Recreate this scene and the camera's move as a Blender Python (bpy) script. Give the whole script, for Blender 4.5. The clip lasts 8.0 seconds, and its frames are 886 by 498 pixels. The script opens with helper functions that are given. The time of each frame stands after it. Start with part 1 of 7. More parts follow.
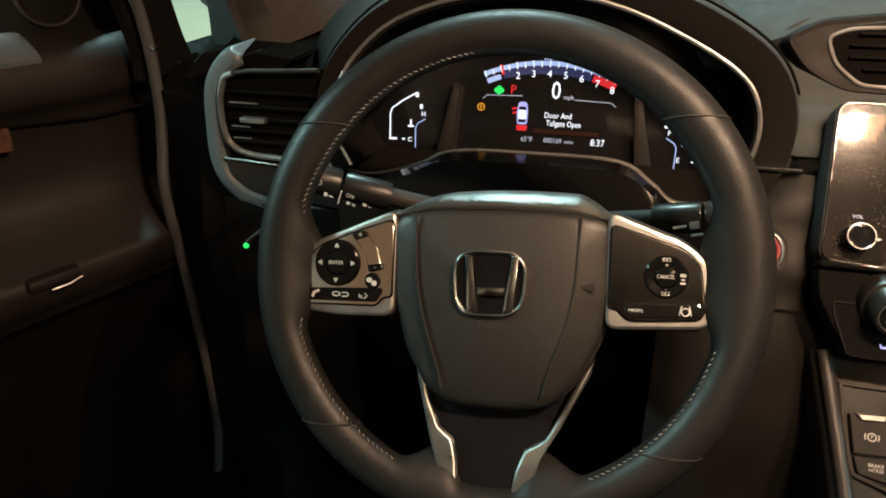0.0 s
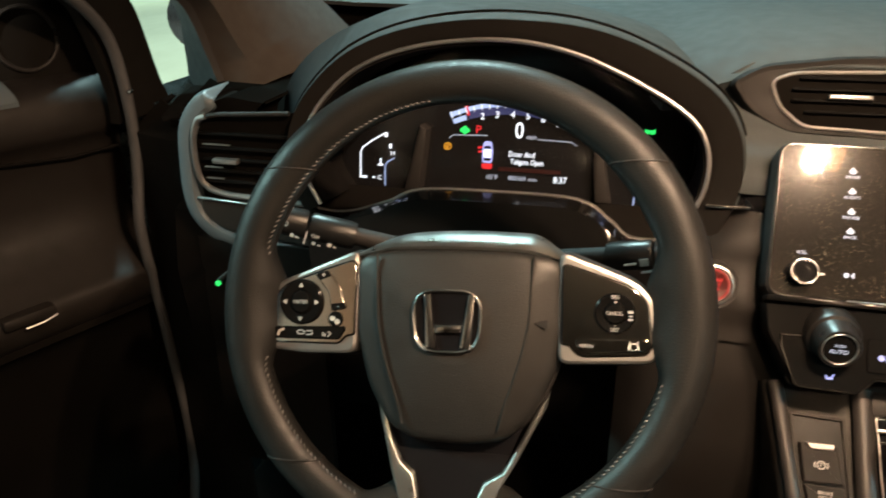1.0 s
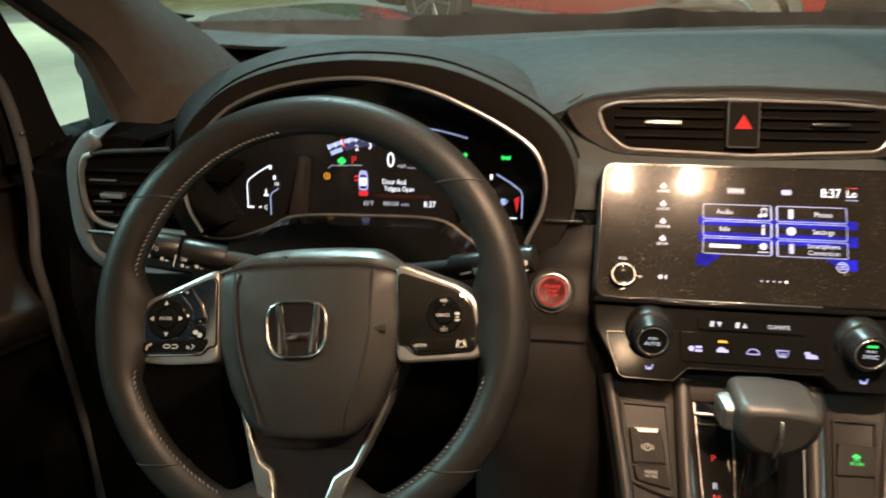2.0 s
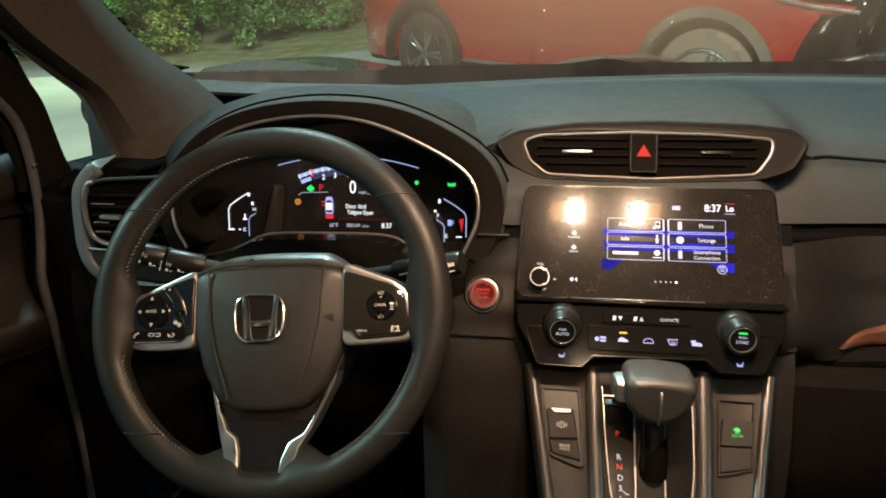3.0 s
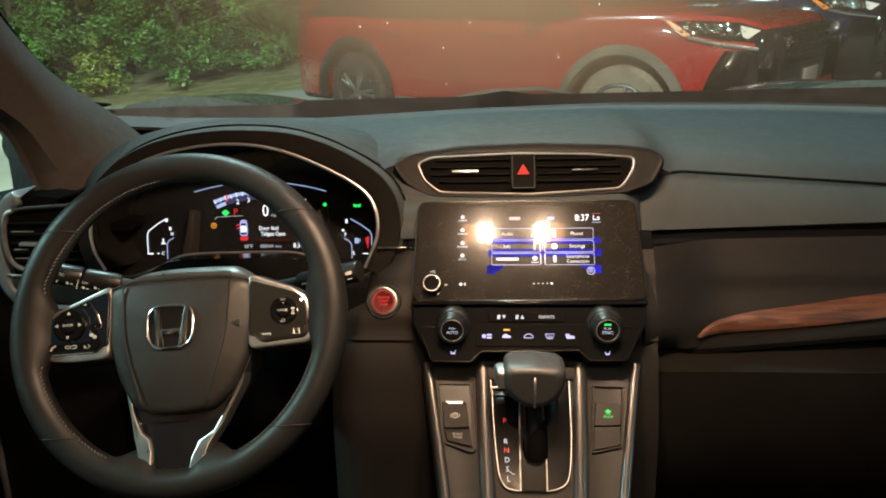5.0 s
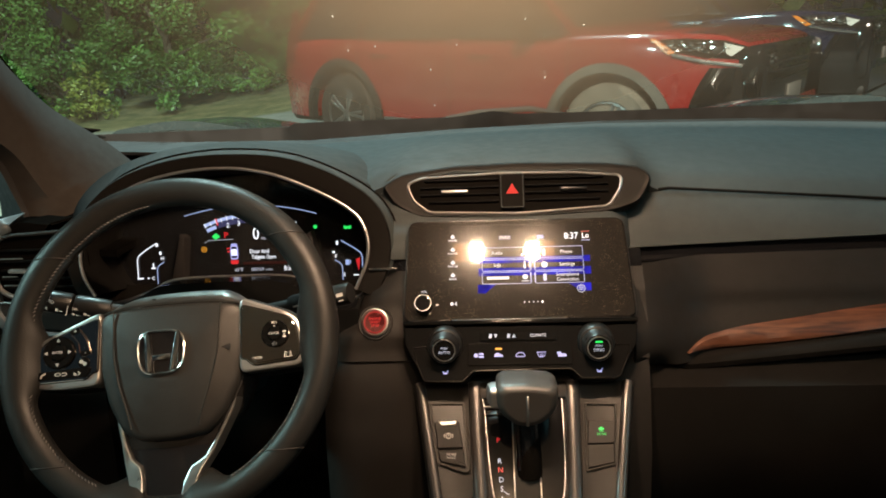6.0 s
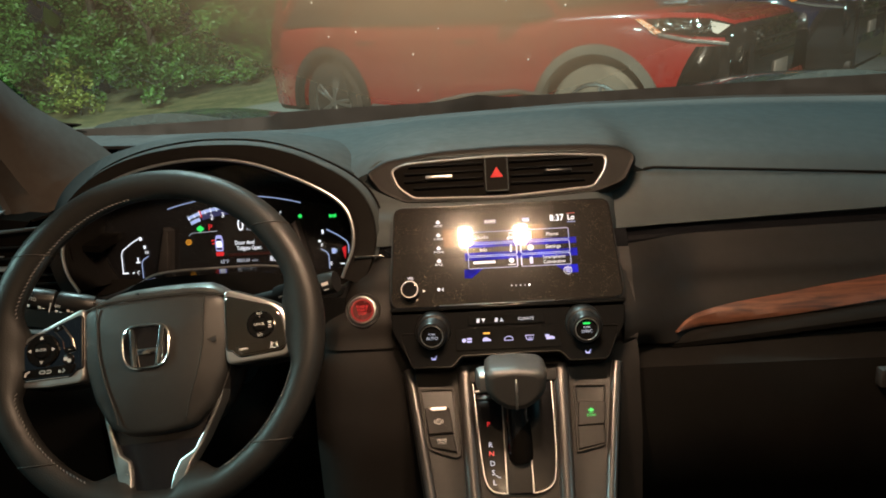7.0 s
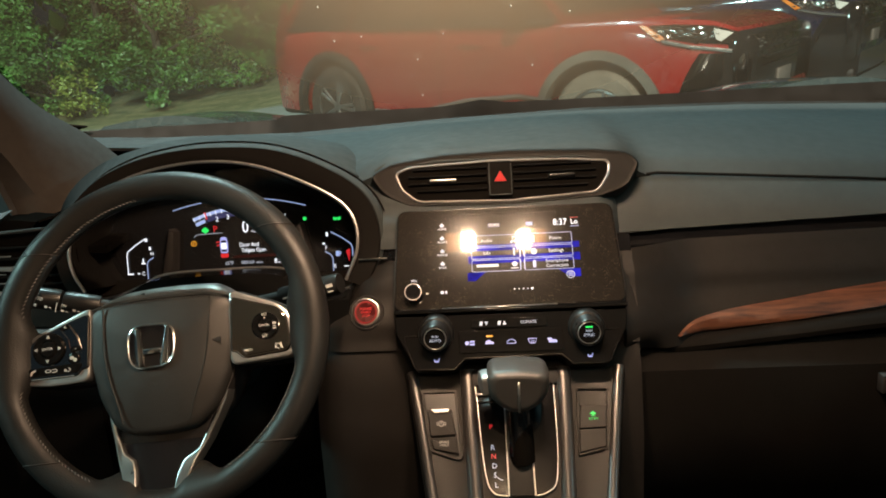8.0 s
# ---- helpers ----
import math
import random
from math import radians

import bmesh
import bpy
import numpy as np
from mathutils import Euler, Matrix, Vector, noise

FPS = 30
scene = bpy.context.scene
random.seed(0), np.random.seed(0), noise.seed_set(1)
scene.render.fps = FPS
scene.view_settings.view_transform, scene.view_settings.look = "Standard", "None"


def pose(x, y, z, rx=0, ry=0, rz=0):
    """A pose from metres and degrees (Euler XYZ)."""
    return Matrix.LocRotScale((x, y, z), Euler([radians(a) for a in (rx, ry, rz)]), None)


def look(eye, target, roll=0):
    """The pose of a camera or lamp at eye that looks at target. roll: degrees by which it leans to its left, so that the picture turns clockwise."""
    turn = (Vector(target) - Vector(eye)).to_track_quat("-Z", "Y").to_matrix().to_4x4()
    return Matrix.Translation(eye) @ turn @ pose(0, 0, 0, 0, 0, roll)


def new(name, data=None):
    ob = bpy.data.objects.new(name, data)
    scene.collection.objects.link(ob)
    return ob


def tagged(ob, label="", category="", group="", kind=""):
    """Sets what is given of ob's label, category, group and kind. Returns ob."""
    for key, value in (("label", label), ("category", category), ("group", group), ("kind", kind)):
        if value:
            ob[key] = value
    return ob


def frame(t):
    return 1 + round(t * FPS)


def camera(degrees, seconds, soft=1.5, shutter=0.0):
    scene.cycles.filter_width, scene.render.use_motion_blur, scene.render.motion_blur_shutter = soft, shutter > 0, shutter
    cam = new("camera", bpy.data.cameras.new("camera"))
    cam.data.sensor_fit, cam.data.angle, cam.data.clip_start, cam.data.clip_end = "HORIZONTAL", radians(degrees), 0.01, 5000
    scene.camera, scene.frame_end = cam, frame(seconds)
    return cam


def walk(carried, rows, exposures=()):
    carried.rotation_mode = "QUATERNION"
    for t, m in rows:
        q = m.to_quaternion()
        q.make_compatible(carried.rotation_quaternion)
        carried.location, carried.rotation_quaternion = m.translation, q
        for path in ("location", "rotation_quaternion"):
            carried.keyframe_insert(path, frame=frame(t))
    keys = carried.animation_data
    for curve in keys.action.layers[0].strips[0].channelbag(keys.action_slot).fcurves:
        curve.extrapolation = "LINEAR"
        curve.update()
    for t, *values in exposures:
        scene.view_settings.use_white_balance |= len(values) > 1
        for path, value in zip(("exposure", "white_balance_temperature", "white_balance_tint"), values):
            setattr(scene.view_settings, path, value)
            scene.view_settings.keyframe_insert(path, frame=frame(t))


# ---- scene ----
cam = camera(64.7, 8.0, soft=1.8, shutter=0.5)
PATH = [
    (0, (-0.318, -0.46, 1.248), (-0.771, 1.278, 0.368), -0.2),
    (0.5, (-0.309, -0.464, 1.256), (-0.778, 1.279, 0.395), -0.3),
    (1, (-0.292, -0.469, 1.266), (-0.721, 1.308, 0.455), -0.3),
    (1.5, (-0.255, -0.481, 1.267), (-0.568, 1.337, 0.495), 0.8),
    (2, (-0.188, -0.517, 1.272), (-0.496, 1.325, 0.558), -0.8),
    (2.2, (-0.161, -0.543, 1.272), (-0.48, 1.318, 0.611), -1.2),
    (3.3, (-0.092, -0.667, 1.265), (-0.396, 1.227, 0.698), -0.8),
    (3.5, (-0.082, -0.682, 1.263), (-0.347, 1.221, 0.709), -1.0),
    (4, (-0.048, -0.692, 1.264), (-0.15, 1.235, 0.74), -1.6),
    (4.5, (-0.039, -0.713, 1.258), (-0.222, 1.219, 0.772), -0.7),
    (5.8, (-0.032, -0.726, 1.267), (-0.132, 1.214, 0.79), -3.1),
    (6, (-0.034, -0.726, 1.263), (-0.165, 1.223, 0.834), -2.3),
    (6.5, (-0.028, -0.724, 1.261), (-0.155, 1.223, 0.819), -3.4),
    (7, (-0.025, -0.721, 1.26), (-0.137, 1.22, 0.793), -3.8),
    (7.5, (-0.027, -0.725, 1.259), (-0.132, 1.218, 0.794), -3.5),
    (8, (-0.027, -0.727, 1.259), (-0.144, 1.218, 0.806), -3.4),
]
walk(cam, [(t, look(eye, target, roll)) for t, eye, target, roll in PATH], exposures=((0.0, 0.36), (0.5, 0.50), (1.0, 0.66), (1.5, 0.66), (2.0, 0.52), (3.5, 0.34), (4.5, 0.34), (6.0, 0.22), (8.0, 0.17)))

# ---- world and lights ----
world = bpy.data.worlds.new("night")
scene.world = world
world.use_nodes = True
_bg = world.node_tree.nodes["Background"]
_bg.inputs["Color"].default_value = (0.30, 0.42, 0.50, 1)
_bg.inputs["Strength"].default_value = 0.03


def lamp(name, kind, place, aim, power, colour, size):
    data = bpy.data.lights.new(name, kind)
    data.energy, data.color = power, colour
    if kind == "AREA":
        data.shape, data.size, data.size_y = "RECTANGLE", size[0], size[1]
    else:
        data.shadow_soft_size = size[0]
    ob = new(name, data)
    ob.matrix_world = look(place, aim)
    return ob


# unseen lot lamps: a cool one ahead of the car, a warmer one behind
lamp("lot_lamp_ahead", "AREA", (-2.2, 4.6, 9.5), (-1.1, 2.6, 0.5), 1050, (0.62, 1.0, 1.00), (0.9, 0.5))
lamp("lot_lamp_behind", "AREA", (0.2, -7.5, 7.5), (-0.5, 6.0, 0.8), 2300, (1.0, 0.90, 0.72), (0.6, 0.4))
# added fill without a known source: two for the cabin, one for the trees
lamp("side_fill_lamp", "AREA", (6.5, -4.5, 4.5), (0.4, 0.2, 1.0), 70, (0.48, 1.0, 1.05), (0.6, 0.4))
lamp("left_fill_lamp", "AREA", (-4.2, -0.6, 3.4), (-0.6, 0.2, 1.0), 140, (0.56, 1.0, 0.95), (0.6, 0.4))
lamp("tree_fill_lamp", "AREA", (-5.5, 7.0, 5.0), (-7.2, 15.5, 2.0), 720, (0.74, 1.0, 0.80), (0.6, 0.4))
# unseen dome lamp, added as warm fill, on while a door stands open
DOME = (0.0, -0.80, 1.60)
lamp("dome_fill_light", "POINT", (DOME[0], DOME[1], DOME[2] - 0.030), (0.0, -0.80, 0.5), 4.4, (1.0, 0.66, 0.39), (0.025, 0.025))
# the two map lamps in the overhead console
MAP_LAMPS = ((-0.062, -0.252, 1.60), (0.064, -0.253, 1.60))
for _x, _y, _z in MAP_LAMPS:
    _l = lamp("map_lamp_light", "AREA", (_x, _y, _z - 0.012), (_x, _y + 0.50, 0.5), 5.2, (1.0, 0.665, 0.425), (0.024, 0.038))
    _l.data.spread = radians(170)

# ---- building helpers ----
def tilted(x, y, z, a, turn=0.0):
    """A frame whose face leans back by a degrees: x right, y up along the face, z towards the driver."""
    return pose(x, y, z, 90 - a, 0, 0) @ pose(0, 0, 0, 0, 0, turn)


def thing(name, m=None, label="", category="", group="", kind=""):
    ob = new(name)
    ob.empty_display_size = 0.05
    if m is not None:
        ob.matrix_world = m
    return tagged(ob, label, category, group, kind)


def finish(bm, name, material, smooth=35):
    mesh = bpy.data.meshes.new(name)
    bm.normal_update()
    bm.to_mesh(mesh)
    bm.free()
    mesh.materials.append(material)
    if smooth:
        for p in mesh.polygons:
            p.use_smooth = True
        mesh.set_sharp_from_angle(angle=radians(smooth))
        for p in mesh.polygons:
            if len(p.vertices) > 4:
                p.use_smooth = False
    return mesh


def part(name, bm, material, parent=None, label="", smooth=35, m=None):
    ob = new(name, finish(bm, name, material, smooth))
    ob.parent = parent
    if m is not None:
        ob.matrix_basis = m
    if label:
        ob["label"] = label
    return ob


def rounded(pts, r, seg=4):
    """The outline with its corners rounded."""
    out, n = [], len(pts)
    for i in range(n):
        p, a, b = (Vector(pts[k % n]) for k in (i, i - 1, i + 1))
        rr = min(r, (a - p).length * 0.48, (b - p).length * 0.48)
        s, e = p + (a - p).normalized() * rr, p + (b - p).normalized() * rr
        for k in range(seg + 1):
            t = k / seg
            q = s * (1 - t) ** 2 + p * 2 * t * (1 - t) + e * t * t
            out.append((q.x, q.y))
    return out


def rect(x0, y0, x1, y1, r=0.0, seg=4):
    pts = [(x0, y0), (x1, y0), (x1, y1), (x0, y1)]
    return rounded(pts, r, seg) if r else pts


def oval(cx, cy, rx, ry=None, n=32):
    ry = rx if ry is None else ry
    return [(cx + rx * math.cos(2 * math.pi * k / n), cy + ry * math.sin(2 * math.pi * k / n)) for k in range(n)]


def area(pts):
    return sum(a[0] * b[1] - b[0] * a[1] for a, b in zip(pts, pts[1:] + pts[:1])) / 2


def ccw(pts):
    return list(pts) if area(pts) > 0 else list(reversed(pts))


def grown(pts, d):
    """The outline moved outwards by d."""
    pts, n, out = ccw(pts), len(pts), []
    for i in range(n):
        a, p, b = Vector(pts[i - 1]), Vector(pts[i]), Vector(pts[(i + 1) % n])
        u, v = (p - a), (b - p)
        u = u.normalized() if u.length > 1e-9 else v.normalized()
        v = v.normalized() if v.length > 1e-9 else u
        n1, n2 = Vector((u.y, -u.x)), Vector((v.y, -v.x))
        m = n1 + n2
        m = m / max(0.5, m.length_squared / 2) if m.length > 1e-6 else n1
        out.append((p.x + m.x * d, p.y + m.y * d))
    return out


def stack(bm, rings, cap_first=True, cap_last=True, closed=True):
    """Faces between rings of equally many points (3D)."""
    rows = [[bm.verts.new(p) for p in ring] for ring in rings]
    n = len(rows[0])
    for a, b in zip(rows, rows[1:]):
        for k in range(n if closed else n - 1):
            bm.faces.new((a[k], a[(k + 1) % n], b[(k + 1) % n], b[k]))
    if cap_first:
        bm.faces.new(list(reversed(rows[0])))
    if cap_last:
        bm.faces.new(rows[-1])
    return bm


def plate(pts, z0, z1, bev=0.0, bm=None):
    """A slab with a rounded front edge."""
    bm = bm or bmesh.new()
    pts = ccw(pts)
    lift = lambda q, z: [(x, y, z) for x, y in q]
    rings = [lift(pts, z0)]
    if bev:
        rings += [lift(pts, z1 - bev), lift(grown(pts, -bev * 0.3), z1 - bev * 0.3), lift(grown(pts, -bev), z1)]
    else:
        rings += [lift(pts, z1)]
    return stack(bm, rings)


def band(pts, w, z0, z1, bm=None, bev=0.0):
    """A flat frame of width w inside the outline pts."""
    bm = bm or bmesh.new()
    pts = ccw(pts)
    inn = grown(pts, -w)
    lift = lambda q, z: [(x, y, z) for x, y in q]
    b = bev or min(w, z1 - z0) * 0.2
    rings = [lift(pts, z0), lift(pts, z1 - b), lift(grown(pts, -b), z1), lift(grown(pts, -w + b), z1), lift(inn, z1 - b), lift(inn, z0)]
    rows = [[bm.verts.new(p) for p in ring] for ring in rings]
    n = len(pts)
    for a, c in zip(rows, rows[1:] + rows[:1]):
        for k in range(n):
            bm.faces.new((a[k], a[(k + 1) % n], c[(k + 1) % n], c[k]))
    return bm


def dome(pts, levels, bm=None):
    """A cushion: the outline scaled about its middle, level by level (scale, z)."""
    bm = bm or bmesh.new()
    pts = ccw(pts)
    cx, cy = sum(p[0] for p in pts) / len(pts), sum(p[1] for p in pts) / len(pts)
    return stack(bm, [[(cx + (x - cx) * s, cy + (y - cy) * s, z) for x, y in pts] for s, z in levels])


def box(x0, y0, z0, x1, y1, z1, bm=None, bev=0.0):
    bm = bm or bmesh.new()
    own = bmesh.new()
    bmesh.ops.create_cube(own, size=1.0)
    for v in own.verts:
        v.co = (x0 + (v.co.x + 0.5) * (x1 - x0), y0 + (v.co.y + 0.5) * (y1 - y0), z0 + (v.co.z + 0.5) * (z1 - z0))
    if bev:
        bmesh.ops.bevel(own, geom=own.edges[:], offset=bev, segments=2, affect="EDGES", profile=0.5)
    tmp = bpy.data.meshes.new("tmp")
    own.to_mesh(tmp)
    own.free()
    bm.from_mesh(tmp)
    bpy.data.meshes.remove(tmp)
    return bm


def sweep(path, section, closed=False, bm=None, up=(0, 0, 1), caps=True, scale=None):
    """A section (2D outline: across, along up) carried along a 3D path."""
    bm = bm or bmesh.new()
    P, n, rings = [Vector(p) for p in path], len(path), []
    for i, p in enumerate(P):
        a = P[i - 1] if (closed or i) else p
        b = P[(i + 1) % n] if (closed or i < n - 1) else p
        t = (b - a).normalized()
        side = t.cross(Vector(up))
        side = side.normalized() if side.length > 1e-6 else Vector((1, 0, 0))
        top = side.cross(t)
        k = scale(i / max(1, n - 1)) if scale else 1.0
        rings.append([tuple(p + side * x * k + top * y * k) for x, y in section])
    if closed:
        rows = [[bm.verts.new(q) for q in r] for r in rings]
        m = len(section)
        for a, b in zip(rows, rows[1:] + rows[:1]):
            for k in range(m):
                bm.faces.new((a[k], a[(k + 1) % m], b[(k + 1) % m], b[k]))
        bmesh.ops.recalc_face_normals(bm, faces=bm.faces[:])
        return bm
    stack(bm, rings, caps, caps)
    bmesh.ops.recalc_face_normals(bm, faces=bm.faces[:])
    return bm


def tube(path, r, closed=False, n=8, bm=None, up=(0, 0, 1), scale=None):
    return sweep(path, oval(0, 0, r, n=n), closed, bm, up, True, scale)


def lathe(profile, n=40, bm=None, cx=0.0, cy=0.0):
    """A turned piece about z: profile rows of (radius, z), from the back to the front."""
    bm = bm or bmesh.new()
    return stack(bm, [[(cx + r * math.cos(2 * math.pi * k / n), cy + r * math.sin(2 * math.pi * k / n), z) for k in range(n)] for r, z in profile])


def curve(pts, per=8, closed=False):
    """A smooth line through points of any dimension."""
    P, out, n = [Vector(p) for p in pts], [], len(pts)
    last = n if closed else n - 1
    for i in range(last):
        a, b = P[i], P[(i + 1) % n]
        p0 = P[i - 1] if (closed or i) else a * 2 - b
        p3 = P[(i + 2) % n] if (closed or i + 2 < n) else b * 2 - a
        for k in range(per):
            t = k / per
            out.append(tuple(0.5 * ((2 * a) + (b - p0) * t + (2 * p0 - 5 * a + 4 * b - p3) * t * t + (3 * a - p0 - 3 * b + p3) * t ** 3)))
    if not closed:
        out.append(tuple(P[-1]))
    return out


def interp(x, table):
    """Value at x of a table of (x, value), gliding smoothly."""
    if x <= table[0][0]:
        return table[0][1]
    for (a, va), (b, vb) in zip(table, table[1:]):
        if x <= b:
            t = (x - a) / (b - a)
            t = t * t * (3 - 2 * t)
            return va + (vb - va) * t
    return table[-1][1]


def line(x, table):
    for (a, va), (b, vb) in zip(table, table[1:]):
        if x <= b:
            return va + (vb - va) * (x - a) / (b - a)
    return table[-1][1]


def sheet(rows, bm=None):
    """An open surface through rows of 3D points."""
    bm = bm or bmesh.new()
    V = [[bm.verts.new(p) for p in r] for r in rows]
    for a, b in zip(V, V[1:]):
        for k in range(len(a) - 1):
            bm.faces.new((a[k], a[k + 1], b[k + 1], b[k]))
    return bm


def thick(bm, d):
    """Gives an open surface the thickness d, against its normals."""
    bmesh.ops.recalc_face_normals(bm, faces=bm.faces[:])
    bmesh.ops.solidify(bm, geom=bm.faces[:], thickness=d)
    return bm


def words(name, text, size, material, parent, x, y, z, label="", m=None, align="CENTER", squeeze=1.0):
    """Lettering as a thin mesh, its middle at x, y on the parent's face."""
    data = bpy.data.curves.new(name, "FONT")
    data.body, data.size, data.align_x, data.align_y, data.extrude, data.resolution_u = text, size, align, "CENTER", 0.0001, 2
    tmp = bpy.data.objects.new("tmp_text", data)
    mesh = bpy.data.meshes.new_from_object(tmp)
    bpy.data.objects.remove(tmp)
    bpy.data.curves.remove(data)
    mesh.name = name
    mesh.materials.clear()
    mesh.materials.append(material)
    ob = new(name, mesh)
    ob.parent = parent
    ob.matrix_basis = (m or Matrix()) @ Matrix.Translation((x, y, z)) @ Matrix.Diagonal((squeeze, 1, 1, 1))
    if label:
        ob["label"] = label
    return ob


def marks(name, shapes, z0, z1, material, parent, label=""):
    """A small symbol out of flat outlines."""
    bm = bmesh.new()
    for s in shapes:
        plate(s, z0, z1, 0, bm)
    return part(name, bm, material, parent, label, 0)


def arcline(pts, w):
    """The outline of a line of width w through 2D points."""
    L, R, n = [], [], len(pts)
    for i, p in enumerate(pts):
        a, b = Vector(pts[max(0, i - 1)]), Vector(pts[min(n - 1, i + 1)])
        t = (b - a).normalized()
        L.append((p[0] - t.y * w / 2, p[1] + t.x * w / 2))
        R.append((p[0] + t.y * w / 2, p[1] - t.x * w / 2))
    return L + R[::-1]


def ribbon(bm, pts, w, z, closed=False, h=0.0004):
    """A flat line of width w along 2D points, at height z."""
    n = len(pts)
    rows = []
    for i, p in enumerate(pts):
        a = Vector(pts[i - 1] if (closed or i) else p)
        b = Vector(pts[(i + 1) % n] if (closed or i < n - 1) else p)
        t = (b - a).normalized()
        rows.append((bm.verts.new((p[0] - t.y * w / 2, p[1] + t.x * w / 2, z)), bm.verts.new((p[0] + t.y * w / 2, p[1] - t.x * w / 2, z))))
    for (a, b), (c, d) in zip(rows, rows[1:] + (rows[:1] if closed else [])):
        bm.faces.new((a, b, d, c))
    return bm

# ---- materials ----
def surface(name, colour, rough=0.5, metal=0.0, grain=0.0, grain_size=900.0, vary=0.15, patch=6.0, coat=0.0, spec=0.5, rough_vary=0.08, voronoi=False):
    """A procedural surface: colour varied by large soft patches, roughness by a finer noise, relief by a grain."""
    m = bpy.data.materials.new(name)
    m.use_nodes = True
    nt = m.node_tree
    b = nt.nodes["Principled BSDF"]
    b.inputs["Metallic"].default_value = metal
    b.inputs["Specular IOR Level"].default_value = spec
    b.inputs["Coat Weight"].default_value = coat
    b.inputs["Coat Roughness"].default_value = 0.04
    co = nt.nodes.new("ShaderNodeTexCoord")
    big = nt.nodes.new("ShaderNodeTexNoise")
    big.inputs["Scale"].default_value, big.inputs["Detail"].default_value = patch, 5.0
    nt.links.new(co.outputs["Object"], big.inputs["Vector"])
    ramp = nt.nodes.new("ShaderNodeValToRGB")
    lo, hi = (tuple(min(1, c * k) for c in colour) + (1,) for k in (1 - vary, 1 + vary))
    ramp.color_ramp.elements[0].position, ramp.color_ramp.elements[1].position = 0.3, 0.7
    ramp.color_ramp.elements[0].color, ramp.color_ramp.elements[1].color = lo, hi
    nt.links.new(big.outputs["Fac"], ramp.inputs["Fac"])
    nt.links.new(ramp.outputs["Color"], b.inputs["Base Color"])
    fine = nt.nodes.new("ShaderNodeTexNoise")
    fine.inputs["Scale"].default_value, fine.inputs["Detail"].default_value = patch * 9, 4.0
    nt.links.new(co.outputs["Object"], fine.inputs["Vector"])
    rr = nt.nodes.new("ShaderNodeMapRange")
    rr.inputs["To Min"].default_value, rr.inputs["To Max"].default_value = max(0.02, rough - rough_vary), min(1, rough + rough_vary)
    rr.inputs["From Min"].default_value, rr.inputs["From Max"].default_value = 0.3, 0.7
    nt.links.new(fine.outputs["Fac"], rr.inputs["Value"])
    nt.links.new(rr.outputs["Result"], b.inputs["Roughness"])
    if grain:
        if voronoi:
            g = nt.nodes.new("ShaderNodeTexVoronoi")
            g.feature = "DISTANCE_TO_EDGE"
            out = g.outputs["Distance"]
        else:
            g = nt.nodes.new("ShaderNodeTexNoise")
            g.inputs["Detail"].default_value = 2.0
            out = g.outputs["Fac"]
        g.inputs["Scale"].default_value = grain_size
        nt.links.new(co.outputs["Object"], g.inputs["Vector"])
        bump = nt.nodes.new("ShaderNodeBump")
        bump.inputs["Strength"].default_value, bump.inputs["Distance"].default_value = grain, 0.0006
        nt.links.new(out, bump.inputs["Height"])
        nt.links.new(bump.outputs["Normal"], b.inputs["Normal"])
    return m


def glow(name, colour, strength):
    m = bpy.data.materials.new(name)
    m.use_nodes = True
    b = m.node_tree.nodes["Principled BSDF"]
    b.inputs["Base Color"].default_value = tuple(0.2 * c for c in colour) + (1,)
    b.inputs["Emission Color"].default_value = tuple(colour) + (1,)
    b.inputs["Emission Strength"].default_value = strength
    b.inputs["Roughness"].default_value = 0.4
    return m


SOFT = surface("soft_dash_skin", (0.0285, 0.0355, 0.0375), 0.72, grain=0.08, grain_size=700, vary=0.10, spec=0.30)
PANEL = surface("grained_dark_plastic", (0.0095, 0.0083, 0.0074), 0.58, grain=0.22, grain_size=900, voronoi=True, vary=0.12, spec=0.22)
DARK = surface("black_trim_plastic", (0.014, 0.0125, 0.012), 0.65, grain=0.2, grain_size=800, vary=0.2, spec=0.3)
# near-black: the footwell's shade is in this colour; also plain black trim
KNEE = surface("shade_trim_black", (0.0065, 0.0058, 0.0052), 0.85, grain=0.2, grain_size=800, vary=0.3, spec=0.05)
DOORTRIM = surface("door_trim_black", (0.0095, 0.0076, 0.0064), 0.6, grain=0.25, grain_size=800, voronoi=True, vary=0.2, spec=0.3)
EDGE = surface("dark_chrome_edge", (0.045, 0.043, 0.042), 0.18, metal=0.9, vary=0.1)
# deep black without gloss; on the lower door panel it stands for shade
MATTBLACK = surface("matt_deep_black", (0.005, 0.0045, 0.004), 0.95, grain=0.3, grain_size=700, vary=0.3, spec=0.0)
RUBBER = surface("grey_rubber_seal", (0.050, 0.050, 0.052), 0.62, grain=0.1, vary=0.15)
LEATHER = surface("black_leather", (0.0095, 0.0095, 0.0092), 0.45, grain=0.35, grain_size=420, voronoi=True, vary=0.18, patch=18, spec=0.26)
COVER = surface("airbag_cover_vinyl", (0.0140, 0.0138, 0.0132), 0.47, grain=0.35, grain_size=520, voronoi=True, vary=0.12, patch=14, spec=0.42)
THREAD = surface("pale_thread", (0.16, 0.155, 0.15), 0.8, vary=0.2)
FRIT = surface("brown_black_frit", (0.0105, 0.0085, 0.0070), 0.5, vary=0.2, patch=3)
VENTRIM = surface("vent_surround_satin", (0.085, 0.105, 0.118), 0.36, vary=0.08)
EMBLEM = surface("emblem_chrome", (0.70, 0.70, 0.69), 0.19, metal=1.0, vary=0.03)
